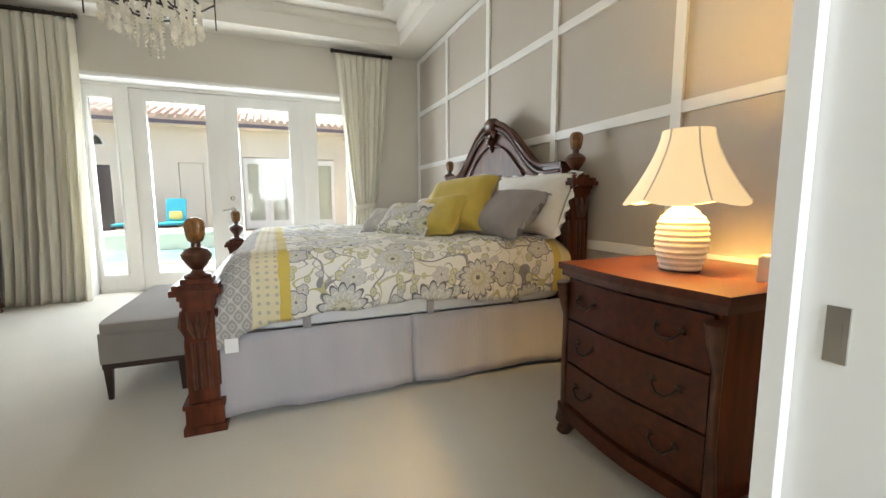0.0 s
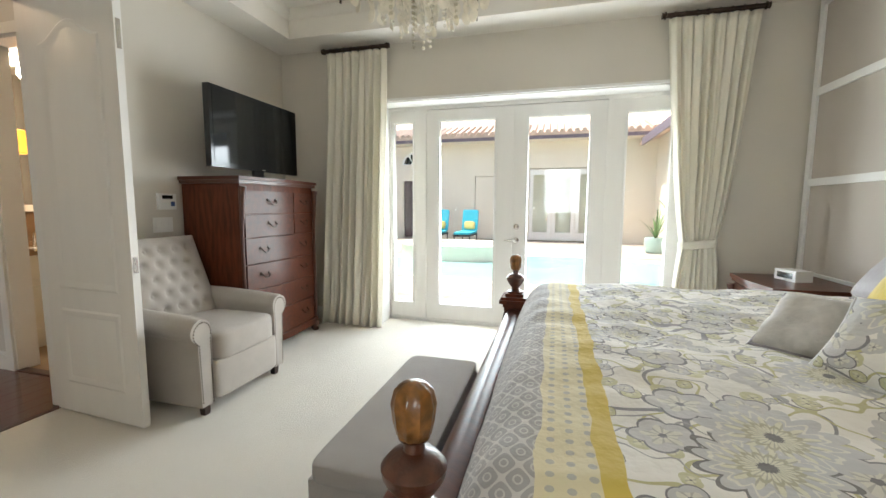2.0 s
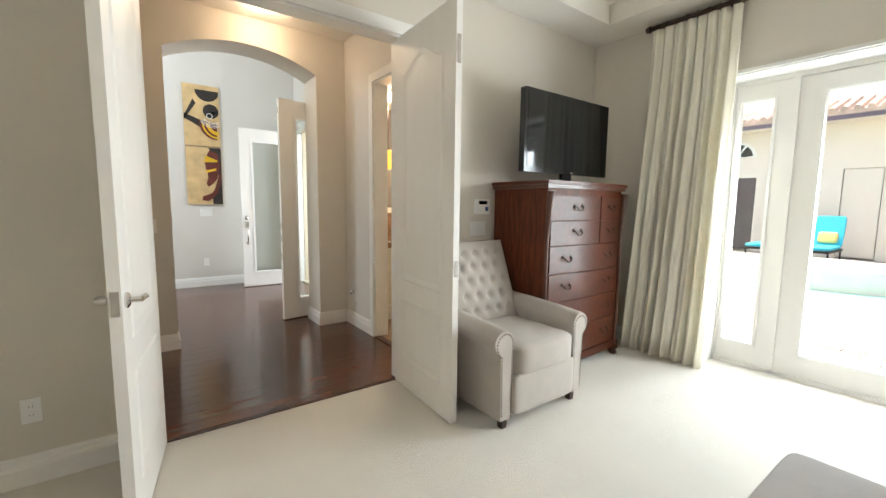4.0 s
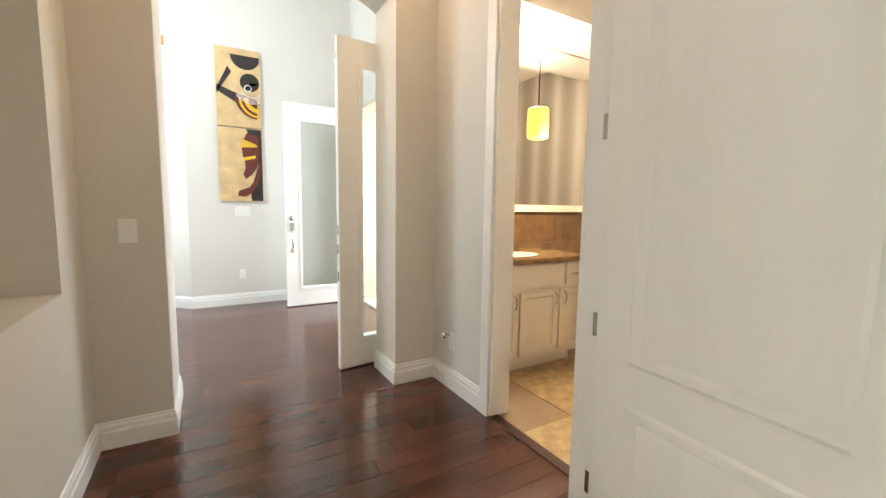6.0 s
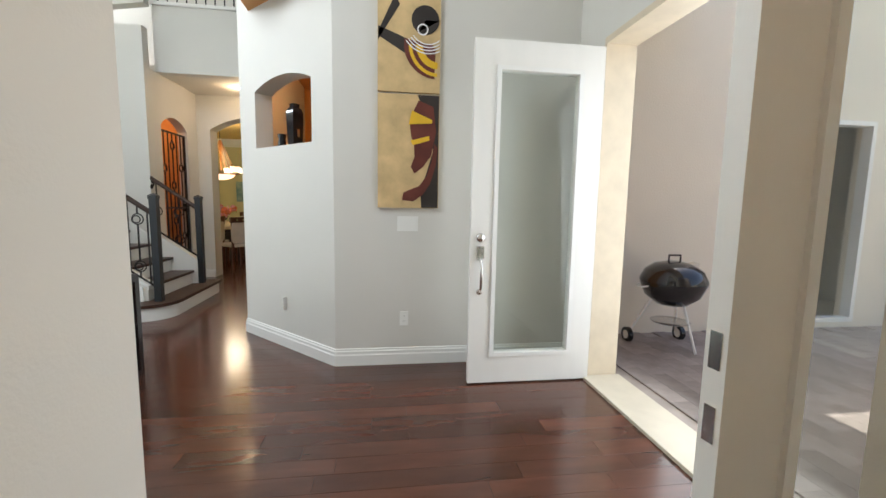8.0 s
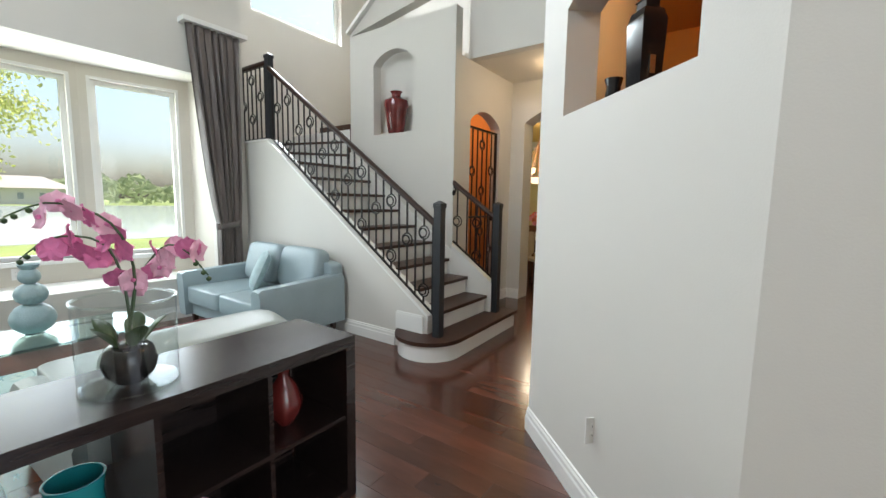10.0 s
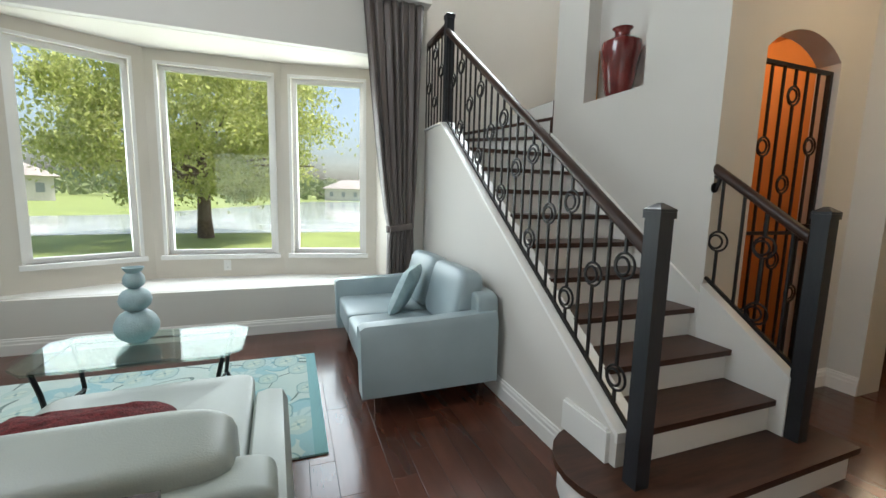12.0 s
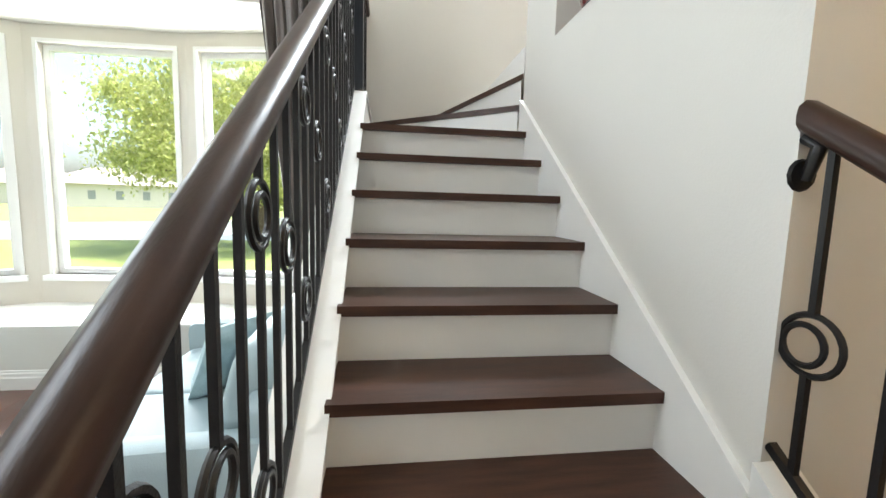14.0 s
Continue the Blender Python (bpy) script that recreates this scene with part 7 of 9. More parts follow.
bm = BM(); prism(bm, [(-10.07, -2.13), (-9.17, -2.96), (-9.17, -3.42), (-10.07, -3.42)], 1.8, 1.948); part("riser", bm, M_TRIM, stairs)
bm = BM(); prism(bm, [(-10.09, -2.12), (-9.72, -3.42), (-10.09, -3.42)], 2.13, 2.16); part("winder_tread", bm, M_TREAD, stairs, "", 0.006)
bm = BM(); prism(bm, [(-10.09, -2.15), (-9.74, -3.42), (-10.09, -3.42)], 1.98, 2.13); part("riser", bm, M_TRIM, stairs)
bm = BM(); prism(bm, [(-10.092, -2.12), (-10.092, -3.42), (-10.6, -3.42)], 2.16, 2.31); part("riser", bm, M_TRIM, stairs)
bm = BM(); box(bm, -11.2, -3.42, 2.0, -10.62, -2.12, 2.52); part("landing", bm, M_TREAD, stairs)
# stringer on the wall side
bm = BM()
m = Matrix(((0, 0, 1, 0), (1, 0, 0, 0), (0, 1, 0, 0), (0, 0, 0, 1)))
zs = lambda y: 0.36 + 0.716 * (0.055 - y)
prism(bm, [(-0.4305, zs(-0.4305) - 0.25), (-0.4305, zs(-0.4305) + 0.10), (-2.10, zs(-2.10) + 0.10), (-2.10, zs(-2.10) - 0.25)], -10.0895, -10.068, m); part("stringer", bm, M_TRIM, stairs, "white wall stringer", 0.004)

# knee walls
bm = BM()
pts = [(0.02, 0.181), (0.02, curb_z(0.02)), (-2.37, 2.05), (-3.42, 2.05), (-3.42, 0), (-0.34, 0), (-0.30, 0.181)]
prism(bm, pts, -9.17, -9.05, m)
setting("wall_stair_knee", bm, M_WALL2, "pale knee wall under the stair railing", "wall", bev=0.004)
bm = BM(); pts = [(0.035, curb_z(0.02) - 0.03), (0.035, curb_z(0.02) + 0.018), (-2.375, 2.068), (-3.42, 2.068), (-3.42, 2.0505), (-2.365, 2.0505), (0.0205, curb_z(0.0205) + 0.0005), (0.0205, curb_z(0.02) - 0.03)]
prism(bm, pts, -9.182, -9.035, m)
setting("trim_stair_cap", bm, M_TRIM, "white cap along the stair knee wall", "trim", bev=0.004)
bm = BM(); pts = [(0.10, 0.181), (0.10, 0.50), (-0.428, 0.879), (-0.428, 0.181)]
prism(bm, pts, -10.165, -10.068, m)
setting("wall_stair_curb", bm, M_TRIM, "white curb under the short railing", "wall", bev=0.006)
baseboard("baseboard_14", [(-9.05, -0.36), (-9.05, LIV_S)])
bm = BM(); box(bm, -9.05, -0.34, 0.181, -9.028, -0.02, 0.33); box(bm, -9.045, -0.33, 0.33, -9.033, -0.03, 0.345)
setting("trim_stair_plinth", bm, M_TRIM, "stepped white plinth at the foot of the stair", "trim", bev=0.004)
# sloped top of the stair wall with its white cap
bm = BM(); prism(bm, [(-0.39, 3.75), (-2.10, 3.48), (-2.10, 3.5), (-0.39, 4.70)], -10.22, -10.09, m)
setting("wall_stair_upper", bm, M_WALL2, "upper knee wall of the second flight", "wall")
bm = BM(); prism(bm, [(-0.39, 4.70), (-2.12, 3.50), (-2.12, 3.55), (-0.39, 4.75)], -10.24, -10.04, m)
setting("trim_stair_upper", bm, M_TRIM, "white sloped cap of the second flight", "trim", bev=0.004)

def newel(name, x, y, z0, z1, label):
    p = thing(name, pose(x, y, z0), label, "newel post")
    h = z1 - z0
    bm = BM(); box(bm, -0.036, -0.036, 0, 0.036, 0.036, h - 0.06); part("shaft", bm, M_NEWEL, p, "", 0.004)
    bm = BM(); box(bm, -0.042, -0.042, h - 0.06, 0.042, 0.042, h - 0.035); part("collar", bm, M_NEWEL, p, "", 0.004)
    bm = BM(); lathe(bm, [(0.060, h - 0.0345), (0.060, h - 0.025), (0.01, h), (0, h)], 4, pose(0, 0, 0, 0, 0, 45)); part("cap", bm, M_NEWEL, p, "", 0.002)
newel("newel_post", -9.057, 0.13, 0.18, 1.37, "square black newel post on the bottom step")
newel("newel_post", -10.115, 0.13, 0.18, 1.37, "square black newel post on the bottom step")
newel("newel_post", -9.12, -2.42, 2.06, 3.06, "square black newel post at the landing")

def double_ring(bm, x, y, z, R=0.058):
    torus(bm, R, 0.0065, pose(x, y, z, 90, 0, 90), 24, 6)
    torus(bm, R * 0.68, 0.0065, pose(x, y - R * 0.22, z - R * 0.05, 90, 0, 90), 22, 6)
def railing(name, x, y0, y1, zb, zt, count, ring_at, label, hand=True):
    """A sloped iron railing in the plane x, from y0 to y1; zb, zt: heights of the bottom bar and the handrail."""
    r = thing(name, pose(0, 0, 0), label, "railing")
    bm = BM(); tube(bm, [(x, y0, zb(y0)), (x, y1, zb(y1))], 0.009, square=True); part("bottom_bar", bm, M_IRON, r)
    if hand:
        bm = BM()
        sec = [(-0.030, -0.018), (-0.020, -0.030), (0.020, -0.030), (0.030, -0.018), (0.031, 0.0), (0.027, 0.016), (0.012, 0.028), (-0.012, 0.028), (-0.027, 0.016), (-0.031, 0.0)]
        rings = [[bm.verts.new((x + a, y, zt(y) + b)) for a, b in sec] for y in (y0, y1)]
        for i in range(len(sec)):
            bm.faces.new((rings[0][i], rings[0][(i + 1) % len(sec)], rings[1][(i + 1) % len(sec)], rings[1][i]))
        bm.faces.new(rings[0][::-1]), bm.faces.new(rings[1]); part("handrail", bm, M_RAIL, r, "dark polished handrail", 0.003)
    for i in range(count):
        y = y0 + (y1 - y0) * (i + 0.6) / count
        bm = BM()
        b, t = zb(y), zt(y) - 0.028
        f = ring_at(i)
        if not f:
            tube(bm, [(x, y, b), (x, y, t)], 0.0065, square=True)
            part("baluster", bm, M_IRON, r)
        else:
            low = b
            for zc in [b + (t - b) * q for q in f]:
                tube(bm, [(x, y, low), (x, y, zc - 0.055)], 0.0065, square=True)
                double_ring(bm, x, y, zc)
                low = zc + 0.055
            tube(bm, [(x, y, low), (x, y, t)], 0.0065, square=True)
            part("ring_baluster", bm, M_IRON, r, "baluster with twin iron rings")
    return r
pat = lambda i: {1: (0.16, 0.82), 3: (0.55,)}.get(i % 4)
zb1 = lambda y: curb_z(y) + 0.035
zt1 = lambda y: 1.21 - 0.70 * (y - 0.0)
railing("stair_railing", -9.10, 0.09, -2.38, zb1, zt1, 25, pat, "wrought iron stair railing with ring motifs and dark handrail")
railing("stair_railing", -9.12, -2.46, -3.40, lambda y: 2.09, lambda y: 2.96, 10, lambda i: {1: (0.6,), 3: (0.30, 0.85), 5: (0.5,), 7: (0.25,)}.get(i), "wrought iron landing railing with ring motifs")
railing("stair_railing", -10.105, 0.09, -0.428, lambda y: 0.545 - 0.705 * (y - 0.10), lambda y: 1.205 - 0.705 * (y - 0.10), 4, lambda i: {3: (0.42,), 1: (0.12, 0.70)}.get(i), "short wrought iron railing with ring motifs and dark handrail")
br = thing("rail_bracket", pose(-10.10, -0.428, 1.515), "black iron handrail bracket on the wall", "bracket")
bm = BM(); tube(bm, [(0, 0, 0.02), (0, 0.03, 0.0), (0, 0.01, -0.06)], [0.012, 0.014, 0.010], 8); part("arm", bm, M_IRON, br)
bm = BM(); lathe(bm, [(0.032, 0), (0.028, 0.006), (0, 0.008)], 12, pose(0, 0.0, -0.05, -90, 0, 0)); part("plate", bm, M_IRON, br)
# gallery railing
gr = thing("gallery_railing", pose(-10.46, 0, 3.89), "wrought iron gallery railing", "railing")
for i in range(14):
    bm = BM(); y = -0.40 + 0.12 * i; tube(bm, [(0, y, 0), (0, y, 0.9)], 0.007, square=True); part("baluster", bm, M_IRON, gr)
bm = BM(); tube(bm, [(0, -0.45, 0.92), (0, 1.25, 0.92)], 0.028, 8); part("handrail", bm, M_RAIL, gr)

# cellar gate
gt = thing("gate", pose(-10.84, -0.50, 0), "black iron cellar gate with ring motifs, closed", "gate")
bm = BM()
for a in (-0.355, 0.355):
    tube(bm, [(a, 0, 0.02), (a, 0, 2.28)], 0.014, square=True)
for z in (0.03, 1.18, 2.27):
    tube(bm, [(-0.355, 0, z), (0.355, 0, z)], 0.012, square=True)
part("frame", bm, M_IRON, gt)
for i in range(5):
    x = -0.237 + 0.1185 * i
    for z0, z1, f in ((0.04, 1.17, ((0.62,), (), (0.25, 0.84), (), (0.5,))[i]), (1.19, 2.26, ((0.55,), (), (0.30, 0.84), (), (0.52,))[i])):
        bm = BM()
        low = z0
        for zc in [z0 + (z1 - z0) * q for q in f]:
            tube(bm, [(x, 0, low), (x, 0, zc - 0.06)], 0.007, square=True)
            low = zc + 0.06
            torus(bm, 0.06, 0.007, pose(x, 0, zc, 90, 0, 0), 22, 6), torus(bm, 0.042, 0.007, pose(x + 0.01, 0, zc, 90, 0, 0), 20, 6)
        tube(bm, [(x, 0, low), (x, 0, z1)], 0.007, square=True)
        part("bar", bm, M_IRON, gt)
bm = BM(); box(bm, -0.355, -0.03, 1.12, -0.30, 0.03, 1.24); part("lock", bm, M_IRON, gt, "", 0.004)
can_light("downlight", (-10.95, -1.15, 2.699), 2.5, "recessed warm downlight in the wine closet", (1.0, 0.60, 0.28))
cm = thing("arched_mirror", pose(-10.55, -1.78, 0), "bright arched mirror on the closet wall", "mirror")
bm = BM(); prism(bm, [(-0.12, 1.2), (0.12, 1.2), (0.12, 1.6)] + [(0.12 * math.cos(math.pi * i / 10), 1.6 + 0.12 * math.sin(math.pi * i / 10)) for i in range(1, 10)] + [(-0.12, 1.6)], 0.0, 0.02, Matrix(((1, 0, 0, 0), (0, 0, 1, 0), (0, 1, 0, 0), (0, 0, 0, 1)))); part("pane", bm, M_PLASTIC, cm)
can_light("downlight", (-11.0, 0.45, 2.999), 3.2, "recessed downlight in the corridor ceiling", (1.0, 0.74, 0.46))
vase("vase", pose(-10.17, -1.36, 2.197) @ Matrix.Diagonal((1, 1, 1, 1)), [(0.090, 0), (0.10, 0.02), (0.13, 0.20), (0.155, 0.34), (0.148, 0.40), (0.09, 0.435), (0.058, 0.45), (0.055, 0.485), (0.078, 0.51), (0.066, 0.515)], M_MAROON, "tall red glazed vase with a grey foot in the stair niche", 30)

# ---- bay windows ----
def bay_window(name, a, b, u0, u1):
    a, b = Vector((*a, 0)), Vector((*b, 0))
    d = (b - a).normalized()
    s = Vector((-d.y, d.x, 0)) * -1
    w = u1 - u0
    p = a + d * u0
    s = Vector((-d.y, d.x, 0))
    m = Matrix(((d.x, s.x, 0, p.x), (d.y, s.y, 0, p.y), (0, 0, 1, 0), (0, 0, 0, 1)))
    o = thing(name, m, "tall fixed bay window with white frame and sill", "window", kind="structure")
    z0, z1 = 0.70, 2.60
    bm = BM(); k = 0.045
    box(bm, 0, 0.05, z0, k, 0.11, z1), box(bm, w - k, 0.05, z0, w, 0.11, z1), box(bm, k, 0.05, z0, w - k, 0.11, z0 + k), box(bm, k, 0.05, z1 - k, w - k, 0.11, z1)
    part("window_frame", bm, M_TRIM, o, "", 0.004)
    bm = BM(); k = 0.03
    for q in (-k, w):
        box(bm, q, -0.014, z0 - 0.0, q + k, 0.0, z1 + k)
    box(bm, 0.0005, -0.014, z1, w - 0.0005, 0.0, z1 + k)
    part("inner_trim", bm, M_TRIM, o, "", 0.004)
    bm = BM(); box(bm, -0.05, -0.06, z0 - 0.045, w + 0.05, 0.05, z0); part("window_sill", bm, M_TRIM, o, "", 0.006)
    bm = BM(); box(bm, 0.04, 0.077, z0 + 0.04, w - 0.04, 0.083, z1 - 0.04); g = part("pane", bm, M_GLASS, o, "clear glass"); g.visible_shadow = False
bay_window("window_3", BAY[1], BAY[2], 0.16, 0.97)
bay_window("window_4", BAY[2], BAY[3], 0.115, 1.155)
bay_window("window_5", BAY[3], BAY[4], 0.105, 0.875)
plate("outlet", pose(-7.05, -3.535 - 0.03, 0.58, 0, 0, NORTH), 0.07, 0.115, "white wall outlet under the bay window", 1, "outlet", True)
curtain("curtain", pose(-8.38, -2.80, 0.02) @ pose(0, 0, 0, 0, 0, 180), 0.60, True, 0.30, 3.22, "heavy taupe satin curtain drawn in with a tieback", M_CURTAIN_D, 7, tie_z=1.02, tie_w=0.26, tie_x=0.26, amp=0.05)
pc = thing("curtain_pelmet", pose(-8.69, -2.80, 3.24), "narrow white curtain board", "curtain board")
bm = BM(); box(bm, -0.36, -0.08, 0, 0.34, 0.07, 0.05); part("board", bm, M_TRIM, pc, "", 0.006)
# stair window
sw = thing("window_6", pose(0, 0, 0), "high stair window with white frame", "window", kind="structure")
bm = BM(); box(bm, -11.1, -3.56, 3.93, -11.04, -3.50, 5.1), box(bm, -9.56, -3.56, 3.93, -9.5, -3.50, 5.1), box(bm, -11.04, -3.56, 3.93, -9.56, -3.50, 3.99), box(bm, -11.04, -3.56, 5.04, -9.56, -3.50, 5.1); part("window_frame", bm, M_TRIM, sw, "", 0.004)
bm = BM(); box(bm, -11.04, -3.533, 3.99, -9.56, -3.527, 5.04); g = part("pane", bm, M_GLASS, sw); g.visible_shadow = False

# ---- seats ----
def sofa(name, m, L, label, mat, throw=None, tufts=True, n=2, depth=0.92, arm_h=0.60, back_h=0.74, over=0.14, thick=0.10, front=0.0):
    """A leather sofa: local x along its length from 0 to L, y from the front (0) to the back; seat looks to -y."""
    s = thing(name, m, label, "sofa")
    D = depth
    aw = 0.13
    bm = BM(); box(bm, 0.05, front + 0.06, 0.14, L - 0.05, D - 0.04, 0.30); part("base", bm, mat, s, "", 0.02)
    cwid = (L - 2 * aw) / n
    for i in range(n):
        x0 = aw + cwid * i
        bm = BM(); d = [(x0 + cwid * f, y) for f in (0.27, 0.73) for y in (front + 0.16, front + 0.40)] if tufts else []
        puff(bm, x0 + 0.003, front, 0.27, x0 + cwid - 0.003, D - 0.18, 0.45, 0.16, 22, None, d, 0.03, 0.045); part("seat_cushion", bm, mat, s, "button tufted" if tufts else "")
    for i in range(n):
        x0 = aw + cwid * i
        bm = BM(); mm = pose(x0 + cwid / 2, D - 0.24, 0.44, -14, 0, 0)
        puff(bm, -cwid / 2 + 0.005, -thick, 0.0, cwid / 2 - 0.005, thick, back_h + over - 0.44, 0.38, 18, mm); part("back_cushion", bm, mat, s)
    bm = BM(); puff(bm, 0.03, D - 0.17, 0.14, L - 0.03, D, back_h, 0.16, 16); part("back", bm, mat, s)
    for q in (0, 1):
        bm = BM()
        sec = [(0.0, 0.14), (aw, 0.14), (aw, arm_h - 0.05), (aw - 0.015, arm_h - 0.012), (aw * 0.5, arm_h), (0.01, arm_h - 0.012), (-0.012, arm_h - 0.06)]
        rings = []
        for y, dz in ((-0.01, -0.02), (0.02, 0.0), (D * 0.5, 0.012), (D - 0.10, 0.03), (D - 0.02, 0.03)):
            rings.append([bm.verts.new(((px if q == 0 else L - px), y - 0.03 * (pz - 0.14), pz + (dz if pz > 0.3 else 0))) for px, pz in sec])
        k = len(sec)
        for a, b in zip(rings, rings[1:]):
            for i in range(k):
                bm.faces.new((a[i], a[(i + 1) % k], b[(i + 1) % k], b[i]))
        bm.faces.new(rings[0]), bm.faces.new(rings[-1][::-1])
        part("arm", bm, mat, s, "", 0.02, 3)
    for x in (0.09, L - 0.09):
        for y in (front + 0.10, D - 0.10):
            bm = BM(); lathe(bm, [(0.022, 0), (0.036, 0.14)], 4, pose(x, y, 0, 0, 0, 45)); part("leg", bm, M_DARKLEG, s, "dark wooden leg", 0.003)
    return s
# love seat under the stair: faces +x
sofa("loveseat", pose(-8.10, -2.56, 0, 0, 0, 90), 1.55, "pale aqua leather love seat with tufted seat against the stair", M_LEATHER)
pillow_c = thing("cushion", pose(-8.50, -1.86, 0.44, 0, 0, 0) @ pose(0, 0, 0, 0, 0, 60) @ pose(0, 0, 0, -24, 0, 0), "pale blue embroidered cushion on the love seat", "cushion")
bm = BM()
for side in (-1, 1):
    grid(bm, lambda u, v: Vector(((2 * u - 1) * 0.20 * (1 - 0.06 * (1 - (2 * v - 1) ** 2) * (2 * u - 1) ** 2), side * 0.06 * max(0.0, (1 - (2 * u - 1) ** 4) * (1 - (2 * v - 1) ** 4)) ** 0.45, 0.20 + (2 * v - 1) * 0.20)), 14, 14)
bmesh.ops.remove_doubles(bm, verts=bm.verts, dist=0.002)
part("cover", bm, material("pale_blue_embroidered", (0.44, 0.56, 0.58), 0.7, color2=(0.34, 0.45, 0.47), scale=22, bump=0.4, bump_scale=60), pillow_c)
# sofa with its back to the foyer: faces -y
sofa("armchair", pose(-7.665, -0.62, 0, 0, 0, 2), 1.10, "pale sage leather armchair with tufted seat, its back to the foyer", M_LEATHER2, n=1, depth=0.93, arm_h=0.48, back_h=0.65, over=0.10, thick=0.13, front=-0.30)
sofa("armchair", pose(-5.88, -0.98, 0), 1.12, "pale aqua leather armchair beside its pair", M_LEATHER, n=1, depth=0.93, arm_h=0.50, back_h=0.54, over=0.15, thick=0.13)
thr = thing("throw", pose(-7.10, -0.02, 0.47), "dark red fringed throw on the armchair", "throw")
bm = BM(); puff(bm, -0.26, -0.16, 0.05, 0.26, 0.03, 0.24, 0.5, 18)
for v in bm.verts:
    v.co += Vector((0.012, 0.012, 0.018)) * noise.noise(v.co * 22)
part("cloth", bm, material("dark_red_pile", (0.12, 0.018, 0.02), 0.9, vary=0.5, scale=60, bump=0.8, bump_scale=160), thr)

# ---- coffee table ----
tb = thing("coffee_table", pose(-6.88, -1.47, 0), "glass coffee table with clipped corners on bent iron legs", "coffee table")
w, d, c = 0.54, 0.30, 0.10
oct_ = [(-w, -d + c), (-w + c, -d), (w - c, -d), (w, -d + c), (w, d - c), (w - c, d), (-w + c, d), (-w, d - c)]
bm = BM(); prism(bm, oct_, 0.435, 0.450); g = part("top", bm, glass("table_glass", (0.80, 0.92, 0.89), 0.0, 0.05), tb, "bevelled glass top", 0.004)
for sx in (-1, 1):
    for sy in (-1, 1):
        bm = BM()
        tube(bm, [(sx * (w - 0.10), sy * (d - 0.08), 0.433), (sx * (w - 0.13), sy * (d - 0.09), 0.30), (sx * (w - 0.15), sy * (d - 0.10), 0.15), (sx * (w - 0.10), sy * (d - 0.05), 0.03), (sx * (w - 0.07), sy * (d - 0.02), 0.012)], 0.013, 8)
        part("leg", bm, M_IRON, tb, "bent dark iron leg")
    bm = BM(); tube(bm, [(sx * (w - 0.15), -d + 0.10, 0.14), (sx * (w - 0.17), 0, 0.17), (sx * (w - 0.15), d - 0.10, 0.14)], 0.009, 8); part("stretcher", bm, M_IRON, tb)
bm = BM(); tube(bm, [(-w + 0.10, -d + 0.08, 0.425), (w - 0.10, -d + 0.08, 0.425), (w - 0.10, d - 0.08, 0.425), (-w + 0.10, d - 0.08, 0.425)], 0.008, 6, closed=True); part("top_frame", bm, M_IRON, tb)
prof = [(0.05, 0.0)]
for (zc, R, H) in ((0.105, 0.115, 0.105), (0.265, 0.085, 0.075), (0.385, 0.058, 0.055)):
    for i in range(11):
        a = -math.pi / 2 + 0.25 + (math.pi - 0.5) * i / 10
        prof.append((R * math.cos(a) + 0.0, zc + H * math.sin(a)))
prof += [(0.045, 0.44), (0.058, 0.462), (0.05, 0.462), (0.035, 0.43)]
vase("vase", pose(-6.82, -1.55, 0.45), [(r + (0.002 * math.sin(z * 500) if r > 0.05 else 0), z) for r, z in prof], material("pale_aqua_ceramic", (0.33, 0.45, 0.48), 0.45, vary=0.08, scale=14, bump=0.3, bump_scale=90), "pale blue triple-gourd ceramic vase on the coffee table", 36)

# ---- rug ----
def rug_material():
    k = Nodes("teal_leaf_rug", 0.95)
    x, y, z = k.coord()
    col = (0.56, 0.66, 0.62)
    base = k.mix(k.noise(k.vec(x, y), 3.0, 3), (0.42, 0.60, 0.60), (0.66, 0.70, 0.62))
    vn = k.math("ABSOLUTE", k.math("SUBTRACT", k.noise(k.vec(x, y, 2.0), 2.6, 1), 0.5))
    base = k.mix(k.math("LESS_THAN", vn, 0.010), base, (0.14, 0.22, 0.20))
    base = k.flowers(x, y, base, 1.9, 5.0, (0.32, 0.54, 0.57), (0.50, 0.64, 0.62), (0.20, 0.40, 0.43), 0.40, 0.9)
    base = k.flowers(k.math("ADD", x, 0.4), y, base, 3.4, 2.0, (0.46, 0.60, 0.56), (0.56, 0.66, 0.58), (0.22, 0.38, 0.38), 0.33, 1.0)
    bx = k.math("ABSOLUTE", x); by = k.math("ABSOLUTE", y)
    edge = k.math("MAXIMUM", k.math("SUBTRACT", bx, 1.27 - 0.07), k.math("SUBTRACT", by, 0.86 - 0.07))
    base = k.mix(k.math("GREATER_THAN", edge, 0.0), base, (0.22, 0.46, 0.48))
    k.put(k.b.inputs["Base Color"], base)
    k.bump(k.noise(k.vec(x, y, z), 300.0, 2), 0.6, 0.01)
    return k.mt
rug = thing("rug", pose(-6.60, -1.46, 0.0), "aqua rug with teal leaf pattern and plain border", "rug")
bm = BM(); box(bm, -1.27, -0.74, 0.0, 1.27, 0.70, 0.012); part("field", bm, rug_material(), rug, "", 0.004)

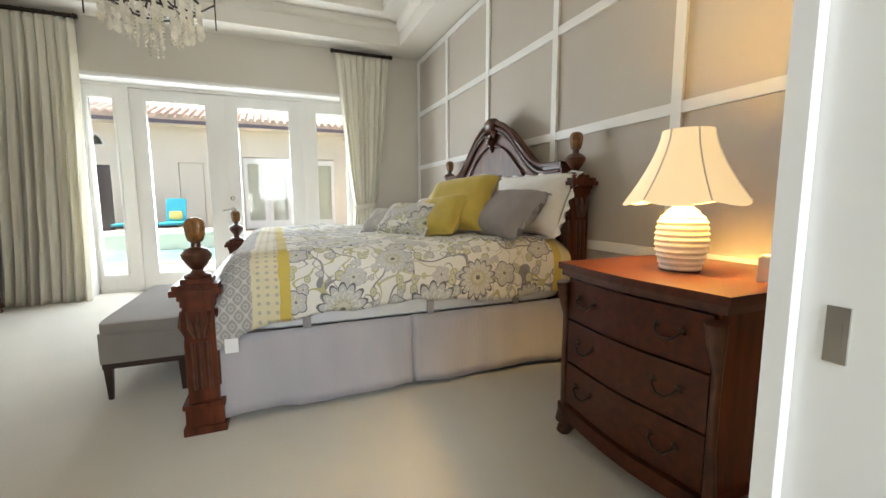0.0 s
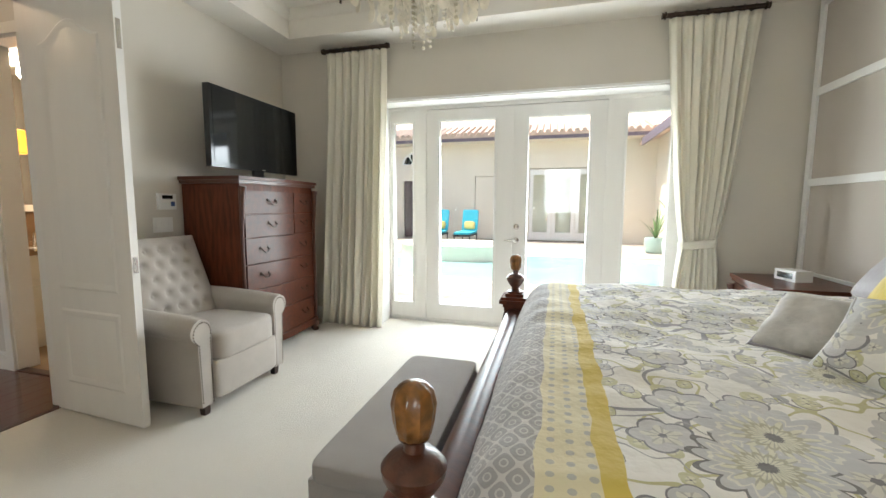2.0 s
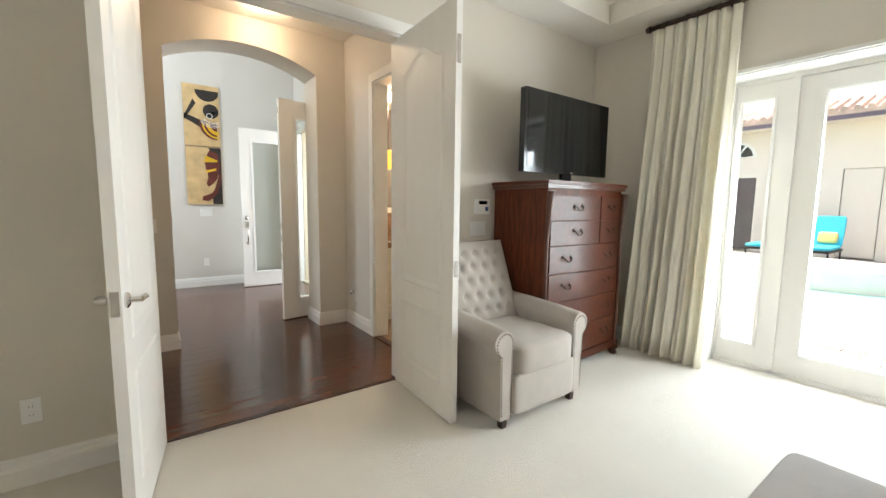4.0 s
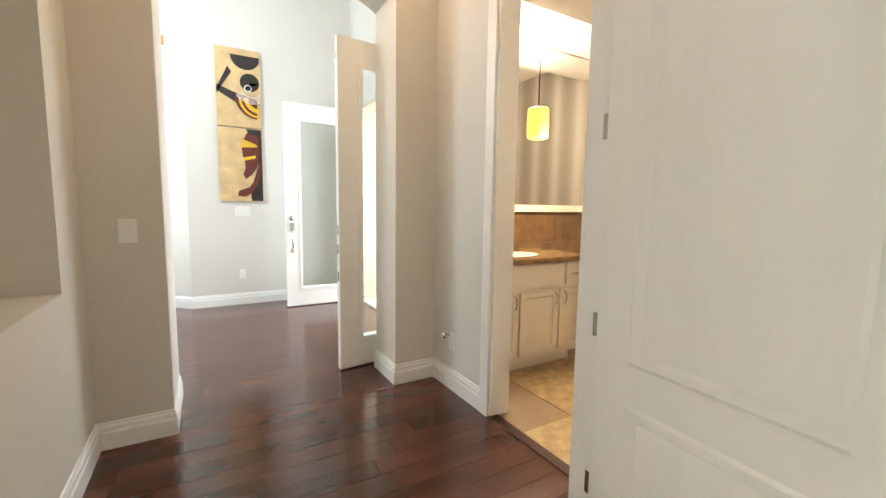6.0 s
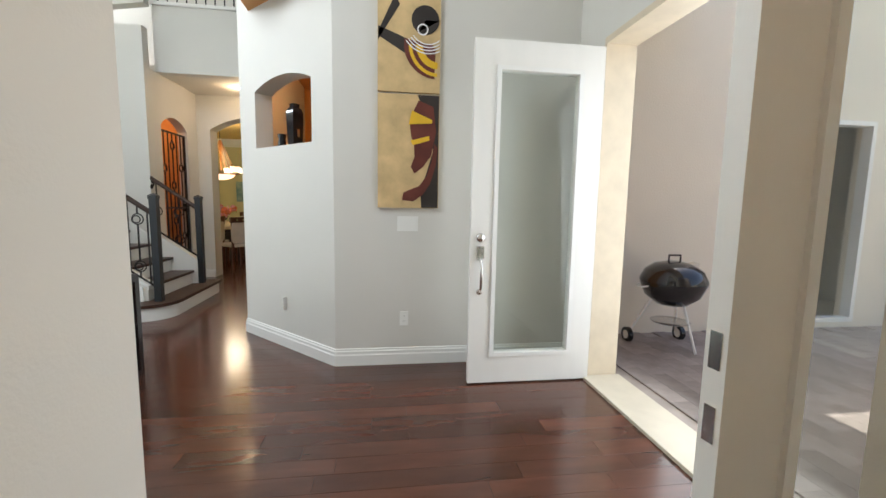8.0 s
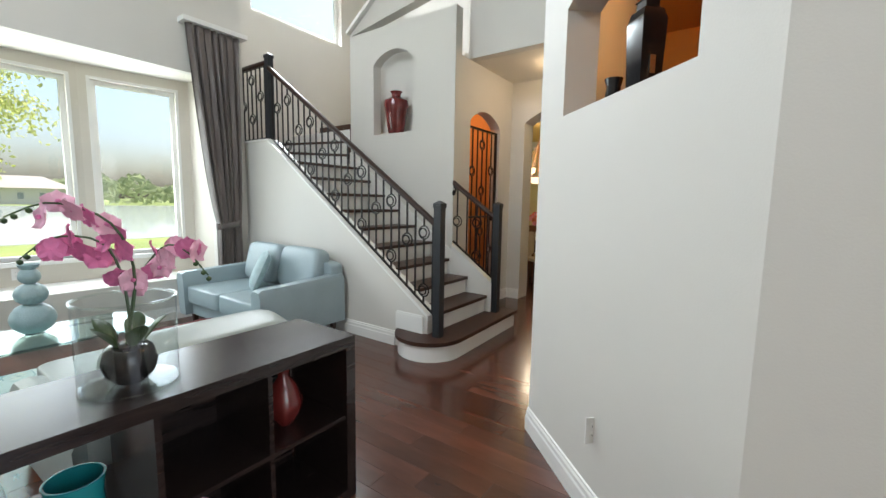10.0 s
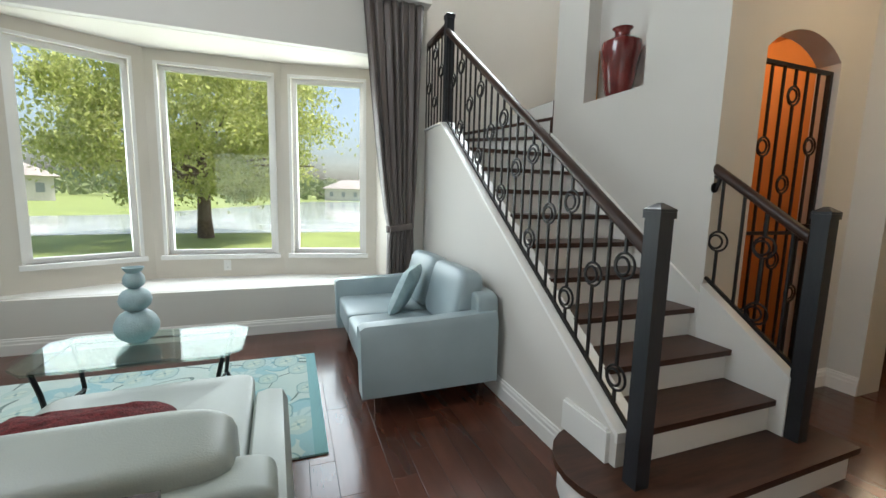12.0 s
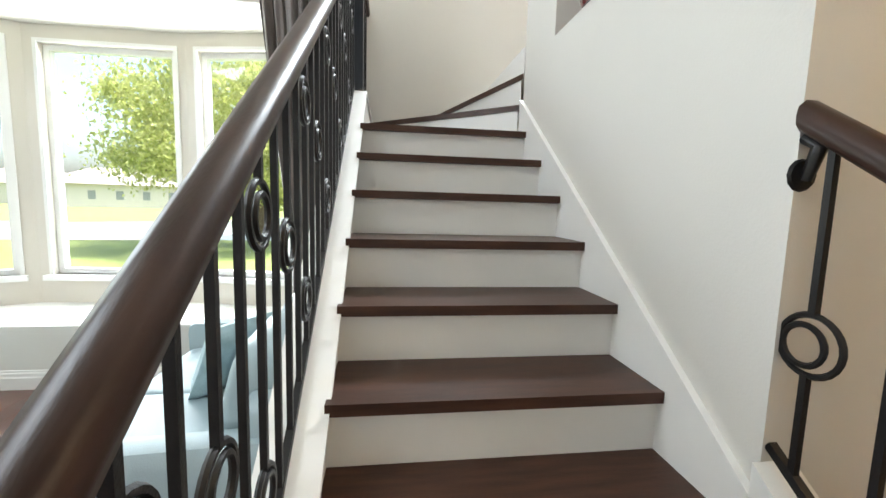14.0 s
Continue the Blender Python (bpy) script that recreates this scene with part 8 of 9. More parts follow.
# ---- dining room ----
dt = thing("dining_table", pose(-14.3, -1.05, 0), "long cream stone-topped dining table", "table")
bm = BM(); box(bm, -1.1, -0.5, 0.70, 1.1, 0.5, 0.76); part("top", bm, material("cream_stone", (0.66, 0.60, 0.48), 0.3, vary=0.08), dt, "", 0.01)
for x in (-0.8, 0.8):
    bm = BM(); box(bm, x - 0.12, -0.3, 0, x + 0.12, 0.3, 0.70); part("pedestal", bm, M_DARKLEG, dt, "", 0.02)
def dining_chair():
    c = thing("dining_chair", pose(0, 0, 0), "dark wooden dining chair with cream padded back and studs", "chair", "chairs round the dining table")
    bm = BM(); puff(bm, -0.23, -0.23, 0.42, 0.23, 0.23, 0.49, 0.25, 12); part("seat", bm, M_BEIGEUPH, c)
    bm = BM(); puff(bm, -0.22, 0.185, 0.50, 0.22, 0.235, 0.90, 0.2, 12); part("backrest", bm, M_BEIGEUPH, c)
    bm = BM(); box(bm, -0.235, 0.18, 0.89, 0.235, 0.24, 0.99); tr = part("top_rail", bm, M_CHERRY_D, c, "", 0.008)
    for i in (-1, 0, 1):
        for yy in (0.178, 0.2405):
            bm = BM(); box(bm, i * 0.12 - 0.016, yy, 0.925, i * 0.12 + 0.016, yy + 0.0015, 0.957); part("stud", bm, M_CHROME, tr, "square metal stud")
    for x in (-0.20, 0.20):
        for y in (-0.20, 0.205):
            bm = BM(); lathe(bm, [(0.018, 0), (0.032, 0.44)], 4, pose(x, y, 0, 0, 0, 45)); part("leg", bm, M_CHERRY_D, c, "", 0.003)
        bm = BM(); box(bm, x - 0.018, 0.19, 0.44, x + 0.018, 0.225, 0.90); part("back_post", bm, M_CHERRY_D, c, "", 0.004)
    return c
dc = dining_chair()
spots = [(-12.95, -0.80, -80), (-12.55, -0.25, -40), (-13.6, -0.35, 0), (-14.3, -0.35, 0), (-15.0, -0.35, 0), (-13.6, -1.75, 180), (-14.3, -1.75, 180), (-15.0, -1.75, 180), (-15.65, -1.05, 90)]
dc.matrix_world = pose(spots[0][0], spots[0][1], 0, 0, 0, spots[0][2])
for x, y, a in spots[1:]:
    copy_thing(dc, pose(x, y, 0, 0, 0, a))
dch = thing("chandelier", pose(-13.9, -0.98, 0), "bronze chandelier with lit alabaster bowl and cups", "chandelier")
bm = BM(); lathe(bm, [(0.09, 3.1), (0.08, 3.07), (0.02, 3.05), (0, 3.05)], 18); part("canopy", bm, M_GOLDWOOD, dch)
bm = BM(); tube(bm, [(0, 0, 3.06), (0, 0, 2.60)], 0.008, 6); part("chain", bm, M_BRONZE, dch)
bm = BM(); tube(bm, [(0, 0, 2.60), (0, 0, 1.95)], [0.03, 0.02], 8); part("stem", bm, M_GOLDWOOD, dch)
M_ALA = glow("lit_alabaster", (1.0, 0.62, 0.40), 0.55)
bm = BM(); lathe(bm, [(0.0, 1.74), (0.12, 1.755), (0.22, 1.80), (0.28, 1.86), (0.27, 1.86), (0.2, 1.82), (0, 1.79)], 28); part("bowl", bm, M_ALA, dch, "lit alabaster bowl")
bm = BM(); torus(bm, 0.29, 0.01, pose(0, 0, 1.87), 30, 6); part("hoop", bm, M_GOLDWOOD, dch)
for i in range(6):
    a = math.pi * i / 3
    bm = BM(); tube(bm, [(0.02 * math.cos(a), 0.02 * math.sin(a), 2.58), (0.29 * math.cos(a), 0.29 * math.sin(a), 1.87), (0.42 * math.cos(a), 0.42 * math.sin(a), 1.90)], 0.008, 6); ar = part("arm", bm, M_GOLDWOOD, dch)
    bm = BM(); lathe(bm, [(0.03, 1.90), (0.085, 1.93), (0.10, 2.02), (0.09, 2.02), (0.07, 1.94), (0, 1.92)], 18, pose(0.42 * math.cos(a), 0.42 * math.sin(a), 0)); part("cup", bm, M_ALA, ar, "lit alabaster cup")
point_light("dining_light", (-13.9, -0.98, 2.2), 30, (1.0, 0.84, 0.62), 0.4)
dpn = thing("painting", pose(-17.5, -1.63, 1.56, 0, 0, -90), "small teal and blue abstract landscape painting", "painting")
bm = BM(); box(bm, -0.28, 0.004, -0.30, 0.28, 0.03, 0.30); part("canvas", bm, material("teal_abstract", (0.08, 0.22, 0.25), 0.7, color2=(0.32, 0.42, 0.36), scale=6, detail=8), dpn, "", 0.004)
M_CORAL = material("coral_petal", (0.72, 0.22, 0.14), 0.6, vary=0.25, scale=20)
orchid("orchid", pose(-13.6, -0.85, 0.76), [[(0, 0, 0.0), (0.02, 0.02, 0.2), (0.14, 0.1, 0.36), (0.2, 0.18, 0.26)], [(0, 0, 0), (-0.02, 0.0, 0.25), (-0.12, -0.1, 0.40), (-0.2, -0.16, 0.28)], [(0, 0, 0), (0.0, -0.03, 0.25), (0.1, -0.16, 0.38), (0.14, -0.22, 0.3)], [(0, 0, 0), (0.0, 0.03, 0.25), (-0.1, 0.16, 0.38), (-0.12, 0.22, 0.3)]], "coral pink flower arrangement on the dining table", M_CORAL, 11, 0.07)
bm = BM(); run_profile(bm, [(-11.83, DY0), (-11.83, DY1), (DX, DY1), (DX, DY0)], [(0, 0), (0, -0.22), (0.03, -0.22), (0.05, -0.12), (0.14, -0.04), (0.16, 0)], DZ, True)
setting("cornice_dining", bm, M_TRIM, "deep white crown moulding of the dining room", "moulding")

# ---- lawn side: tree, lake, far houses ----
def tree(name, m, trunk_h, crown, leaves, size, label, seed, trunk_r=0.22):
    t = thing(name, m, label, "tree")
    rg = random.Random(seed)
    bm = BM()
    tube(bm, [(0, 0, -0.05), (0.02, 0.0, trunk_h * 0.5), (0.0, 0.03, trunk_h), (0.05, 0.0, crown[2])], [trunk_r * 1.25, trunk_r, trunk_r * 0.9, trunk_r * 0.4], 12)
    tips = []
    for i in range(14):
        a = rg.uniform(0, 2 * math.pi)
        z0 = trunk_h + (crown[2] - trunk_h) * rg.uniform(0.0, 0.8)
        L = crown[0] * rg.uniform(0.5, 0.9)
        p = [(0, 0, z0), (L * 0.4 * math.cos(a), L * 0.4 * math.sin(a), z0 + 0.4), (L * math.cos(a), L * math.sin(a), z0 + rg.uniform(0.2, 1.3))]
        tube(bm, p, [trunk_r * 0.4, trunk_r * 0.22, 0.02], 6)
    part("trunk", bm, material("bark", (0.12, 0.085, 0.06), 0.9, vary=0.3, scale=14, bump=0.6, bump_scale=30), t)
    # clumps of leaves spread through an uneven crown
    clumps = []
    for i in range(150):
        while True:
            p = Vector((rg.uniform(-1, 1), rg.uniform(-1, 1), rg.uniform(-1, 1)))
            if 0.25 < p.length < 1:
                break
        p = Vector((p.x * crown[0], p.y * crown[0], crown[2] + p.z * crown[1]))
        if p.z < trunk_h * 0.75:
            p.z = trunk_h * 0.75 + rg.uniform(0, 0.6)
        clumps.append((p, rg.uniform(0.35, 0.95)))
    verts, faces = [], []
    for i in range(leaves):
        c, r = clumps[rg.randrange(len(clumps))]
        p = c + Vector((rg.gauss(0, 1), rg.gauss(0, 1), rg.gauss(0, 0.7))) * r * 0.55
        q = Euler((rg.uniform(0, 6.3), rg.uniform(0, 6.3), rg.uniform(0, 6.3))).to_matrix()
        s = size * rg.uniform(0.6, 1.3)
        k = len(verts)
        for v in ((-0.5, 0, 0), (0, -0.28, 0.05), (0.5, 0, 0), (0, 0.28, 0.05)):
            verts.append(p + q @ (Vector(v) * s))
        faces.append((k, k + 1, k + 2, k + 3))
    me = bpy.data.meshes.new("crown")
    me.from_pydata(verts, [], faces)
    me.materials.append(M_FOLIAGE)
    cr = new("crown", me)
    cr.parent = t
    tagged(cr, "dense pale green leaves", kind="stuff")
    return t
def foliage(name, c1, c2):
    mt = bpy.data.materials.new(name)
    mt.use_nodes = True
    nt = mt.node_tree
    b = nt.nodes["Principled BSDF"]
    b.inputs["Roughness"].default_value = 0.5
    g = nt.nodes.new("ShaderNodeNewGeometry")
    mx = nt.nodes.new("ShaderNodeMix"); mx.data_type = "RGBA"
    mx.inputs[6].default_value, mx.inputs[7].default_value = (*c1, 1), (*c2, 1)
    nt.links.new(g.outputs["Random Per Island"], mx.inputs[0])
    nt.links.new(mx.outputs[2], b.inputs["Base Color"])
    tr = nt.nodes.new("ShaderNodeBsdfTranslucent")
    nt.links.new(mx.outputs[2], tr.inputs["Color"])
    ms = nt.nodes.new("ShaderNodeMixShader"); ms.inputs[0].default_value = 0.6
    nt.links.new(b.outputs["BSDF"], ms.inputs[1]), nt.links.new(tr.outputs["BSDF"], ms.inputs[2])
    nt.links.new(ms.outputs["Shader"], nt.nodes["Material Output"].inputs["Surface"])
    return mt
M_FOLIAGE = foliage("green_foliage", (0.30, 0.35, 0.09), (0.56, 0.58, 0.24))
tree("tree", pose(-4.9, -14.8, -0.25), 1.5, (4.1, 3.0, 3.9), 62000, 0.135, "broad leafy shade tree on the lawn by the lake", 4)
bm = BM()
prism(bm, [(60, -15.5), (20, -13.6), (-3, -16.4), (-30, -17.0), (-90, -30), (-120, -95), (-30, -92), (-12, -84), (2, -30), (9, -25.5), (60, -26)], -0.24, -0.235)
setting("water", bm, material("lake_water", (0.50, 0.55, 0.56), 0.08, vary=0.1, scale=0.6, bump=0.06, bump_scale=3), "calm pale lake behind the lawn", "lake")
M_FARPANE = material("far_window_glass", (0.22, 0.24, 0.25), 0.3)
def house(name, x, y, w, d, yaw, label):
    h = thing(name, pose(x, y, -0.25, 0, 0, yaw), label, "house")
    bm = BM(); box(bm, -w / 2, -d / 2, 0, w / 2, d / 2, 3.0); part("wall", bm, material("pale_house_wall", (0.55, 0.52, 0.47), 0.8), h)
    bm = BM(); e = 0.7
    lo = [bm.verts.new((sx * (w / 2 + e), sy * (d / 2 + e), 2.9)) for sx, sy in ((-1, -1), (1, -1), (1, 1), (-1, 1))]
    hi = [bm.verts.new((sx * w * 0.22, 0, 5.2)) for sx in (-1, 1)]
    bm.faces.new((lo[0], lo[1], hi[1], hi[0])), bm.faces.new((lo[2], lo[3], hi[0], hi[1])), bm.faces.new((lo[1], lo[2], hi[1])), bm.faces.new((lo[3], lo[0], hi[0])), bm.faces.new(lo[::-1])
    part("roof", bm, material("grey_roof_tile", (0.30, 0.27, 0.25), 0.8, vary=0.15, scale=2), h)
    for i in range(5):
        bm = BM(); x0 = -w / 2 + w * (i + 0.3) / 5; box(bm, x0, d / 2, 1.0, x0 + w / 18, d / 2 + 0.05, 2.1); part("window", bm, M_FARPANE, h)
house("house", 27, -62, 14, 9, 25, "low pale house with a hipped grey roof across the water")
house("house", 44, -70, 14, 9, 10, "low pale house with a hipped grey roof across the water")
house("house", -23, -105, 14, 9, -10, "low pale house with a hipped grey roof across the water")
rg = random.Random(9)
verts, faces = [], []
for i in range(9000):
    a = radians(rg.uniform(-72, 62))
    R = rg.uniform(105, 150)
    p = Vector((-7 + R * math.sin(a), -R * math.cos(a), 0))
    hgt = 5 + 4 * noise.noise(Vector((a * 9, 1, 0))) + 2.5 * noise.noise(Vector((a * 30, 5, 0)))
    p.z = rg.uniform(0, 1) ** 0.7 * max(hgt, 1.5)
    q = Euler((rg.uniform(0, 6.3), rg.uniform(0, 6.3), 0)).to_matrix()
    s = rg.uniform(0.8, 2.2)
    k = len(verts)
    for v in ((-0.5, 0, 0), (0, -0.4, 0.2), (0.5, 0, 0), (0, 0.4, 0.2)):
        verts.append(p + q @ (Vector(v) * s))
    faces.append((k, k + 1, k + 2, k + 3))
me = bpy.data.meshes.new("far_woods"); me.from_pydata(verts, [], faces); me.materials.append(foliage("far_foliage", (0.20, 0.25, 0.13), (0.32, 0.36, 0.20)))
tagged(new("far_woods", me), "line of far green trees across the lake", "woods", kind="stuff")

# ---- courtyard ----
M_POOLW = material("pool_water", (0.30, 0.60, 0.56), 0.05, vary=0.1, scale=1.5, bump=0.05, bump_scale=6)
M_COPING = material("pale_coping", (0.74, 0.69, 0.60), 0.7, vary=0.06, scale=6, bump=0.1)
pool = thing("swimming_pool", pose(0, 0, 0), "turquoise swimming pool with pale coping and raised spa", "pool")
pl = [(-2.6, 9.2), (0.2, 8.6), (2.2, 8.9), (2.9, 10.2), (2.6, 12.2), (0.6, 12.9), (-2.4, 12.6), (-4.0, 11.4), (-3.8, 9.9)]
bm = BM(); prism(bm, pl, -0.12, -0.035); part("water", bm, M_POOLW, pool, "turquoise water")
bm = BM(); run_profile(bm, pl, [(0.0, -0.06), (0.0, 0.0), (-0.02, 0.012), (-0.28, 0.012), (-0.28, -0.06)], -0.035, True); part("coping", bm, M_COPING, pool)
bm = BM(); lathe(bm, [(0.95, -0.05), (0.95, 0.28), (1.0, 0.30), (1.0, 0.34), (0.7, 0.34), (0.7, 0.26), (0, 0.26)], 36, pose(-2.2, 12.0, 0) @ Matrix.Diagonal((1.6, 1, 1, 1))); part("spa", bm, M_COPING, pool, "raised round spa wall")
fac = thing("courtyard_house", pose(0, 0, 0), "cream stucco house wing across the courtyard with tiled roof", "house")
FY = 17.8
bm = BM(); wall_bm(bm, (-9.0, FY), (7.0, FY), 0.25, -0.05, 4.0, [(3.1, 4.1, -0.05, 2.3), (6.1, 6.9, -0.05, 2.45), (8.2, 11.6, -0.05, 2.72)], -1); part("wall", bm, M_STUCCO, fac, "cream stucco wall")
# Flat sheet behind the openings; the rooms' shade is its dark colour.
bm = BM(); box(bm, -9.0, FY + 0.26, -0.05, 7.0, FY + 0.3, 4.0); part("backing", bm, material("painted_interior_shade", (0.10, 0.09, 0.08), 0.8), fac)
def fac_door(x, w, name, mat):
    bm = BM(); z1 = 2.68
    k = 0.14
    box(bm, x, FY + 0.04, 0, x + k, FY + 0.10, z1), box(bm, x + w - k, FY + 0.04, 0, x + w, FY + 0.10, z1), box(bm, x + k, FY + 0.04, 0, x + w - k, FY + 0.10, 0.3), box(bm, x + k, FY + 0.04, z1 - 0.2, x + w - k, FY + 0.10, z1)
    d = part(name, bm, mat, fac, "white glazed door", 0.004)
    bm = BM(); box(bm, x + k, FY + 0.065, 0.3, x + w - k, FY + 0.072, z1 - 0.2); g = part("pane", bm, M_GLASS2, d)
for i in range(4):
    fac_door(-0.78 + 0.85 * i, 0.83, "glazed_door", M_DOOR)
bm = BM(); box(bm, -5.88, FY + 0.03, 0, -4.92, FY + 0.09, 2.3); part("entry_door", bm, material("dark_plum_door", (0.05, 0.025, 0.035), 0.5), fac, "dark panelled door", 0.01)
bm = BM(); box(bm, -2.88, FY + 0.03, 0, -2.12, FY + 0.09, 2.44); part("side_door", bm, M_STUCCO, fac, "pale shutter door", 0.01)
bm = BM(); prism(bm, [(0.5 * math.cos(math.pi * i / 14), 2.95 + 0.5 * math.sin(math.pi * i / 14)) for i in range(15)], 0, 0.03, Matrix(((1, 0, 0, -5.45), (0, 0, -1, FY), (0, 1, 0, 0), (0, 0, 0, 1)))); fan = part("fanlight", bm, M_TRIM, fac, "arched fanlight window")
for i in range(3):
    a0, a1 = math.pi * (i + 0.08) / 3, math.pi * (i + 0.92) / 3
    bm = BM(); prism(bm, [(r * math.cos(a), 2.95 + r * math.sin(a)) for r, a in ((0.42, a0), (0.42, (a0 + a1) / 2), (0.42, a1), (0.12, a1), (0.12, a0))], 0.031, 0.034, Matrix(((1, 0, 0, -5.45), (0, 0, -1, FY), (0, 1, 0, 0), (0, 0, 0, 1)))); part("pane", bm, M_SCREEN, fan)
M_FASCIA = material("plum_fascia", (0.16, 0.13, 0.17), 0.5)
M_RTILE = material("terracotta_roof", (0.58, 0.45, 0.37), 0.8, vary=0.2, scale=4, rand=0.15)
bm = BM(); box(bm, -9.0, FY - 0.62, 3.72, 7.0, FY - 0.56, 3.95); part("fascia", bm, M_FASCIA, fac)
bm = BM(); box(bm, -9.0, FY - 0.56, 3.70, 7.0, FY, 3.73); part("soffit", bm, M_STUCCO, fac)
bm = BM(); prism(bm, [(FY - 0.66, 3.93), (FY + 4.0, 5.5), (FY + 4.0, 5.4), (FY - 0.66, 3.83)], -9.0, 7.0, m); rf = part("roof", bm, M_RTILE, fac)
for i in range(64):
    bm = BM(); x = -8.9 + 0.25 * i
    tube(bm, [(x, FY - 0.70, 3.95), (x, FY + 1.0, 4.52)], 0.085, 8)
    part("roof_tile", bm, M_RTILE, rf)
# side wing on the east, lower garden wall and screen cage
wing = thing("courtyard_house", pose(0, 0, 0), "cream stucco side wing with a sloping tiled eave", "house")
bm = BM(); box(bm, 3.6, 13.5, -0.05, 6.5, FY, 3.7); part("wall", bm, M_STUCCO, wing)
bm = BM(); prism(bm, [(3.0, 3.55), (6.5, 4.9), (6.5, 4.8), (3.0, 3.45)], 13.0, FY, Matrix(((1, 0, 0, 0), (0, 0, 1, 0), (0, 1, 0, 0), (0, 0, 0, 1)))); part("roof", bm, M_RTILE, wing)
bm = BM(); box(bm, 2.94, 13.0, 3.36, 3.0, FY - 0.7, 3.60); part("fascia", bm, M_FASCIA, wing)
cage = thing("pool_cage", pose(0, 0, 0), "dark aluminium frame of the screened pool cage", "pool cage")
for y in (7.5, 9.5, 11.5, 13.4):
    bm = BM(); tube(bm, [(5.45, y, 2.4), (5.45, y, 4.6)], 0.04, square=True); part("post", bm, M_FASCIA, cage)
    bm = BM(); tube(bm, [(5.45, y, 4.6), (-1.0, y, 6.3), (-8.2, y, 6.3)], 0.04, square=True); part("rafter", bm, M_FASCIA, cage)
for p, q in (((5.45, 6.2, 4.6), (5.45, 13.4, 4.6)), ((5.45, 6.2, 3.4), (5.45, 13.4, 3.4)), ((2.2, 6.2, 5.46), (2.2, 17.0, 5.46))):
    bm = BM(); tube(bm, [p, q], 0.035, square=True); part("beam", bm, M_FASCIA, cage)
M_BLUE = material("turquoise_canvas", (0.03, 0.38, 0.50), 0.8, vary=0.08, scale=9, bump=0.2)
M_YCUSH = material("yellow_canvas", (0.75, 0.55, 0.18), 0.85, vary=0.06)
def lounger(x, y):
    l = thing("sun_lounger", pose(x, y, -0.05), "turquoise cushioned sun lounger with a yellow pillow", "lounger", "loungers by the pool")
    bm = BM(); puff(bm, -0.30, -1.1, 0.36, 0.30, 0.25, 0.44, 0.2, 10); part("seat_cushion", bm, M_BLUE, l)
    bm = BM(); puff(bm, -0.30, 0.0, 0.0, 0.30, 0.08, 0.85, 0.2, 10, pose(0, 0.25, 0.40, -18, 0, 0)); part("back_cushion", bm, M_BLUE, l)
    bm = BM(); puff(bm, -0.20, -0.10, 0.46, 0.20, 0.06, 0.76, 0.4, 10, pose(0, 0.22, 0.02, -12, 0, 0)); part("pillow", bm, M_YCUSH, l)
    bm = BM(); box(bm, -0.30, -1.1, 0.30, 0.30, 0.40, 0.355); part("frame", bm, M_IRON, l, "", 0.004)
    for sx in (-0.27, 0.27):
        for yy in (-1.0, 0.3):
            bm = BM(); tube(bm, [(sx, yy, 0), (sx, yy, 0.30)], 0.02, 6); part("leg", bm, M_IRON, l)
    return l
lounger(-3.95, 16.2), lounger(-2.85, 16.3)
# kettle grill by the west wall
gl_ = thing("kettle_grill", pose(-7.72, 5.34, -0.05), "black kettle grill on a white tripod with wheels", "grill")
M_ENAMEL = material("black_enamel", (0.012, 0.012, 0.013), 0.12, vary=0.1, coat=0.5)
bm = BM(); lathe(bm, [(0.03, 0.43), (0.14, 0.45), (0.24, 0.53), (0.285, 0.64), (0.29, 0.665), (0.0, 0.668)], 36); part("bowl", bm, M_ENAMEL, gl_)
bm = BM(); lathe(bm, [(0.292, 0.668), (0.29, 0.69), (0.25, 0.775), (0.17, 0.835), (0.06, 0.86), (0, 0.862)], 36); lid = part("lid", bm, M_ENAMEL, gl_)
bm = BM(); tube(bm, [(0, -0.06, 0.86), (0, -0.06, 0.915), (0, 0.06, 0.915), (0, 0.06, 0.86)], 0.010, 8); part("lid_handle", bm, M_DARKLEG, lid)
bm = BM(); lathe(bm, [(0.05, 0), (0.05, 0.003), (0, 0.004)], 16, pose(0.12, 0.10, 0.838, 18, 22, 0)); part("vent", bm, M_CHROME, lid)
for (x, y) in ((0.16, 0.10), (-0.20, -0.24), (-0.22, 0.26)):
    bm = BM(); tube(bm, [(x * 0.55, y * 0.55, 0.47), (x * 1.35, y * 1.2, 0.02)], 0.012, 8); part("leg", bm, M_PLASTIC, gl_)
for y in (-0.24, 0.26):
    bm = BM(); lathe(bm, [(0.03, -0.02), (0.075, -0.02), (0.075, 0.02), (0.03, 0.02)], 20, pose(-0.24, y * 1.15, 0.075, 0, 90, 90)); wh = part("wheel", bm, M_BLACKGLOSS, gl_)
    bm = BM(); lathe(bm, [(0.0, -0.022), (0.045, -0.022), (0.045, 0.022), (0, 0.022)], 16, pose(-0.24, y * 1.15, 0.075, 0, 90, 90)); part("hub", bm, M_PLASTIC, wh)
bm = BM(); lathe(bm, [(0.17, 0.27), (0.175, 0.28), (0.16, 0.285), (0, 0.275)], 28); part("ash_catcher", bm, M_CHROME, gl_)
for s in (-1, 1):
    bm = BM(); tube(bm, [(0.05, s * 0.285, 0.63), (0.02, s * 0.33, 0.62), (-0.05, s * 0.33, 0.62), (-0.08, s * 0.285, 0.63)], 0.009, 6); part("handle", bm, M_PLASTIC, gl_)
tvf = thing("window_7", pose(0, 0, 0), "white frame of the opening to the family room", "window", kind="structure")
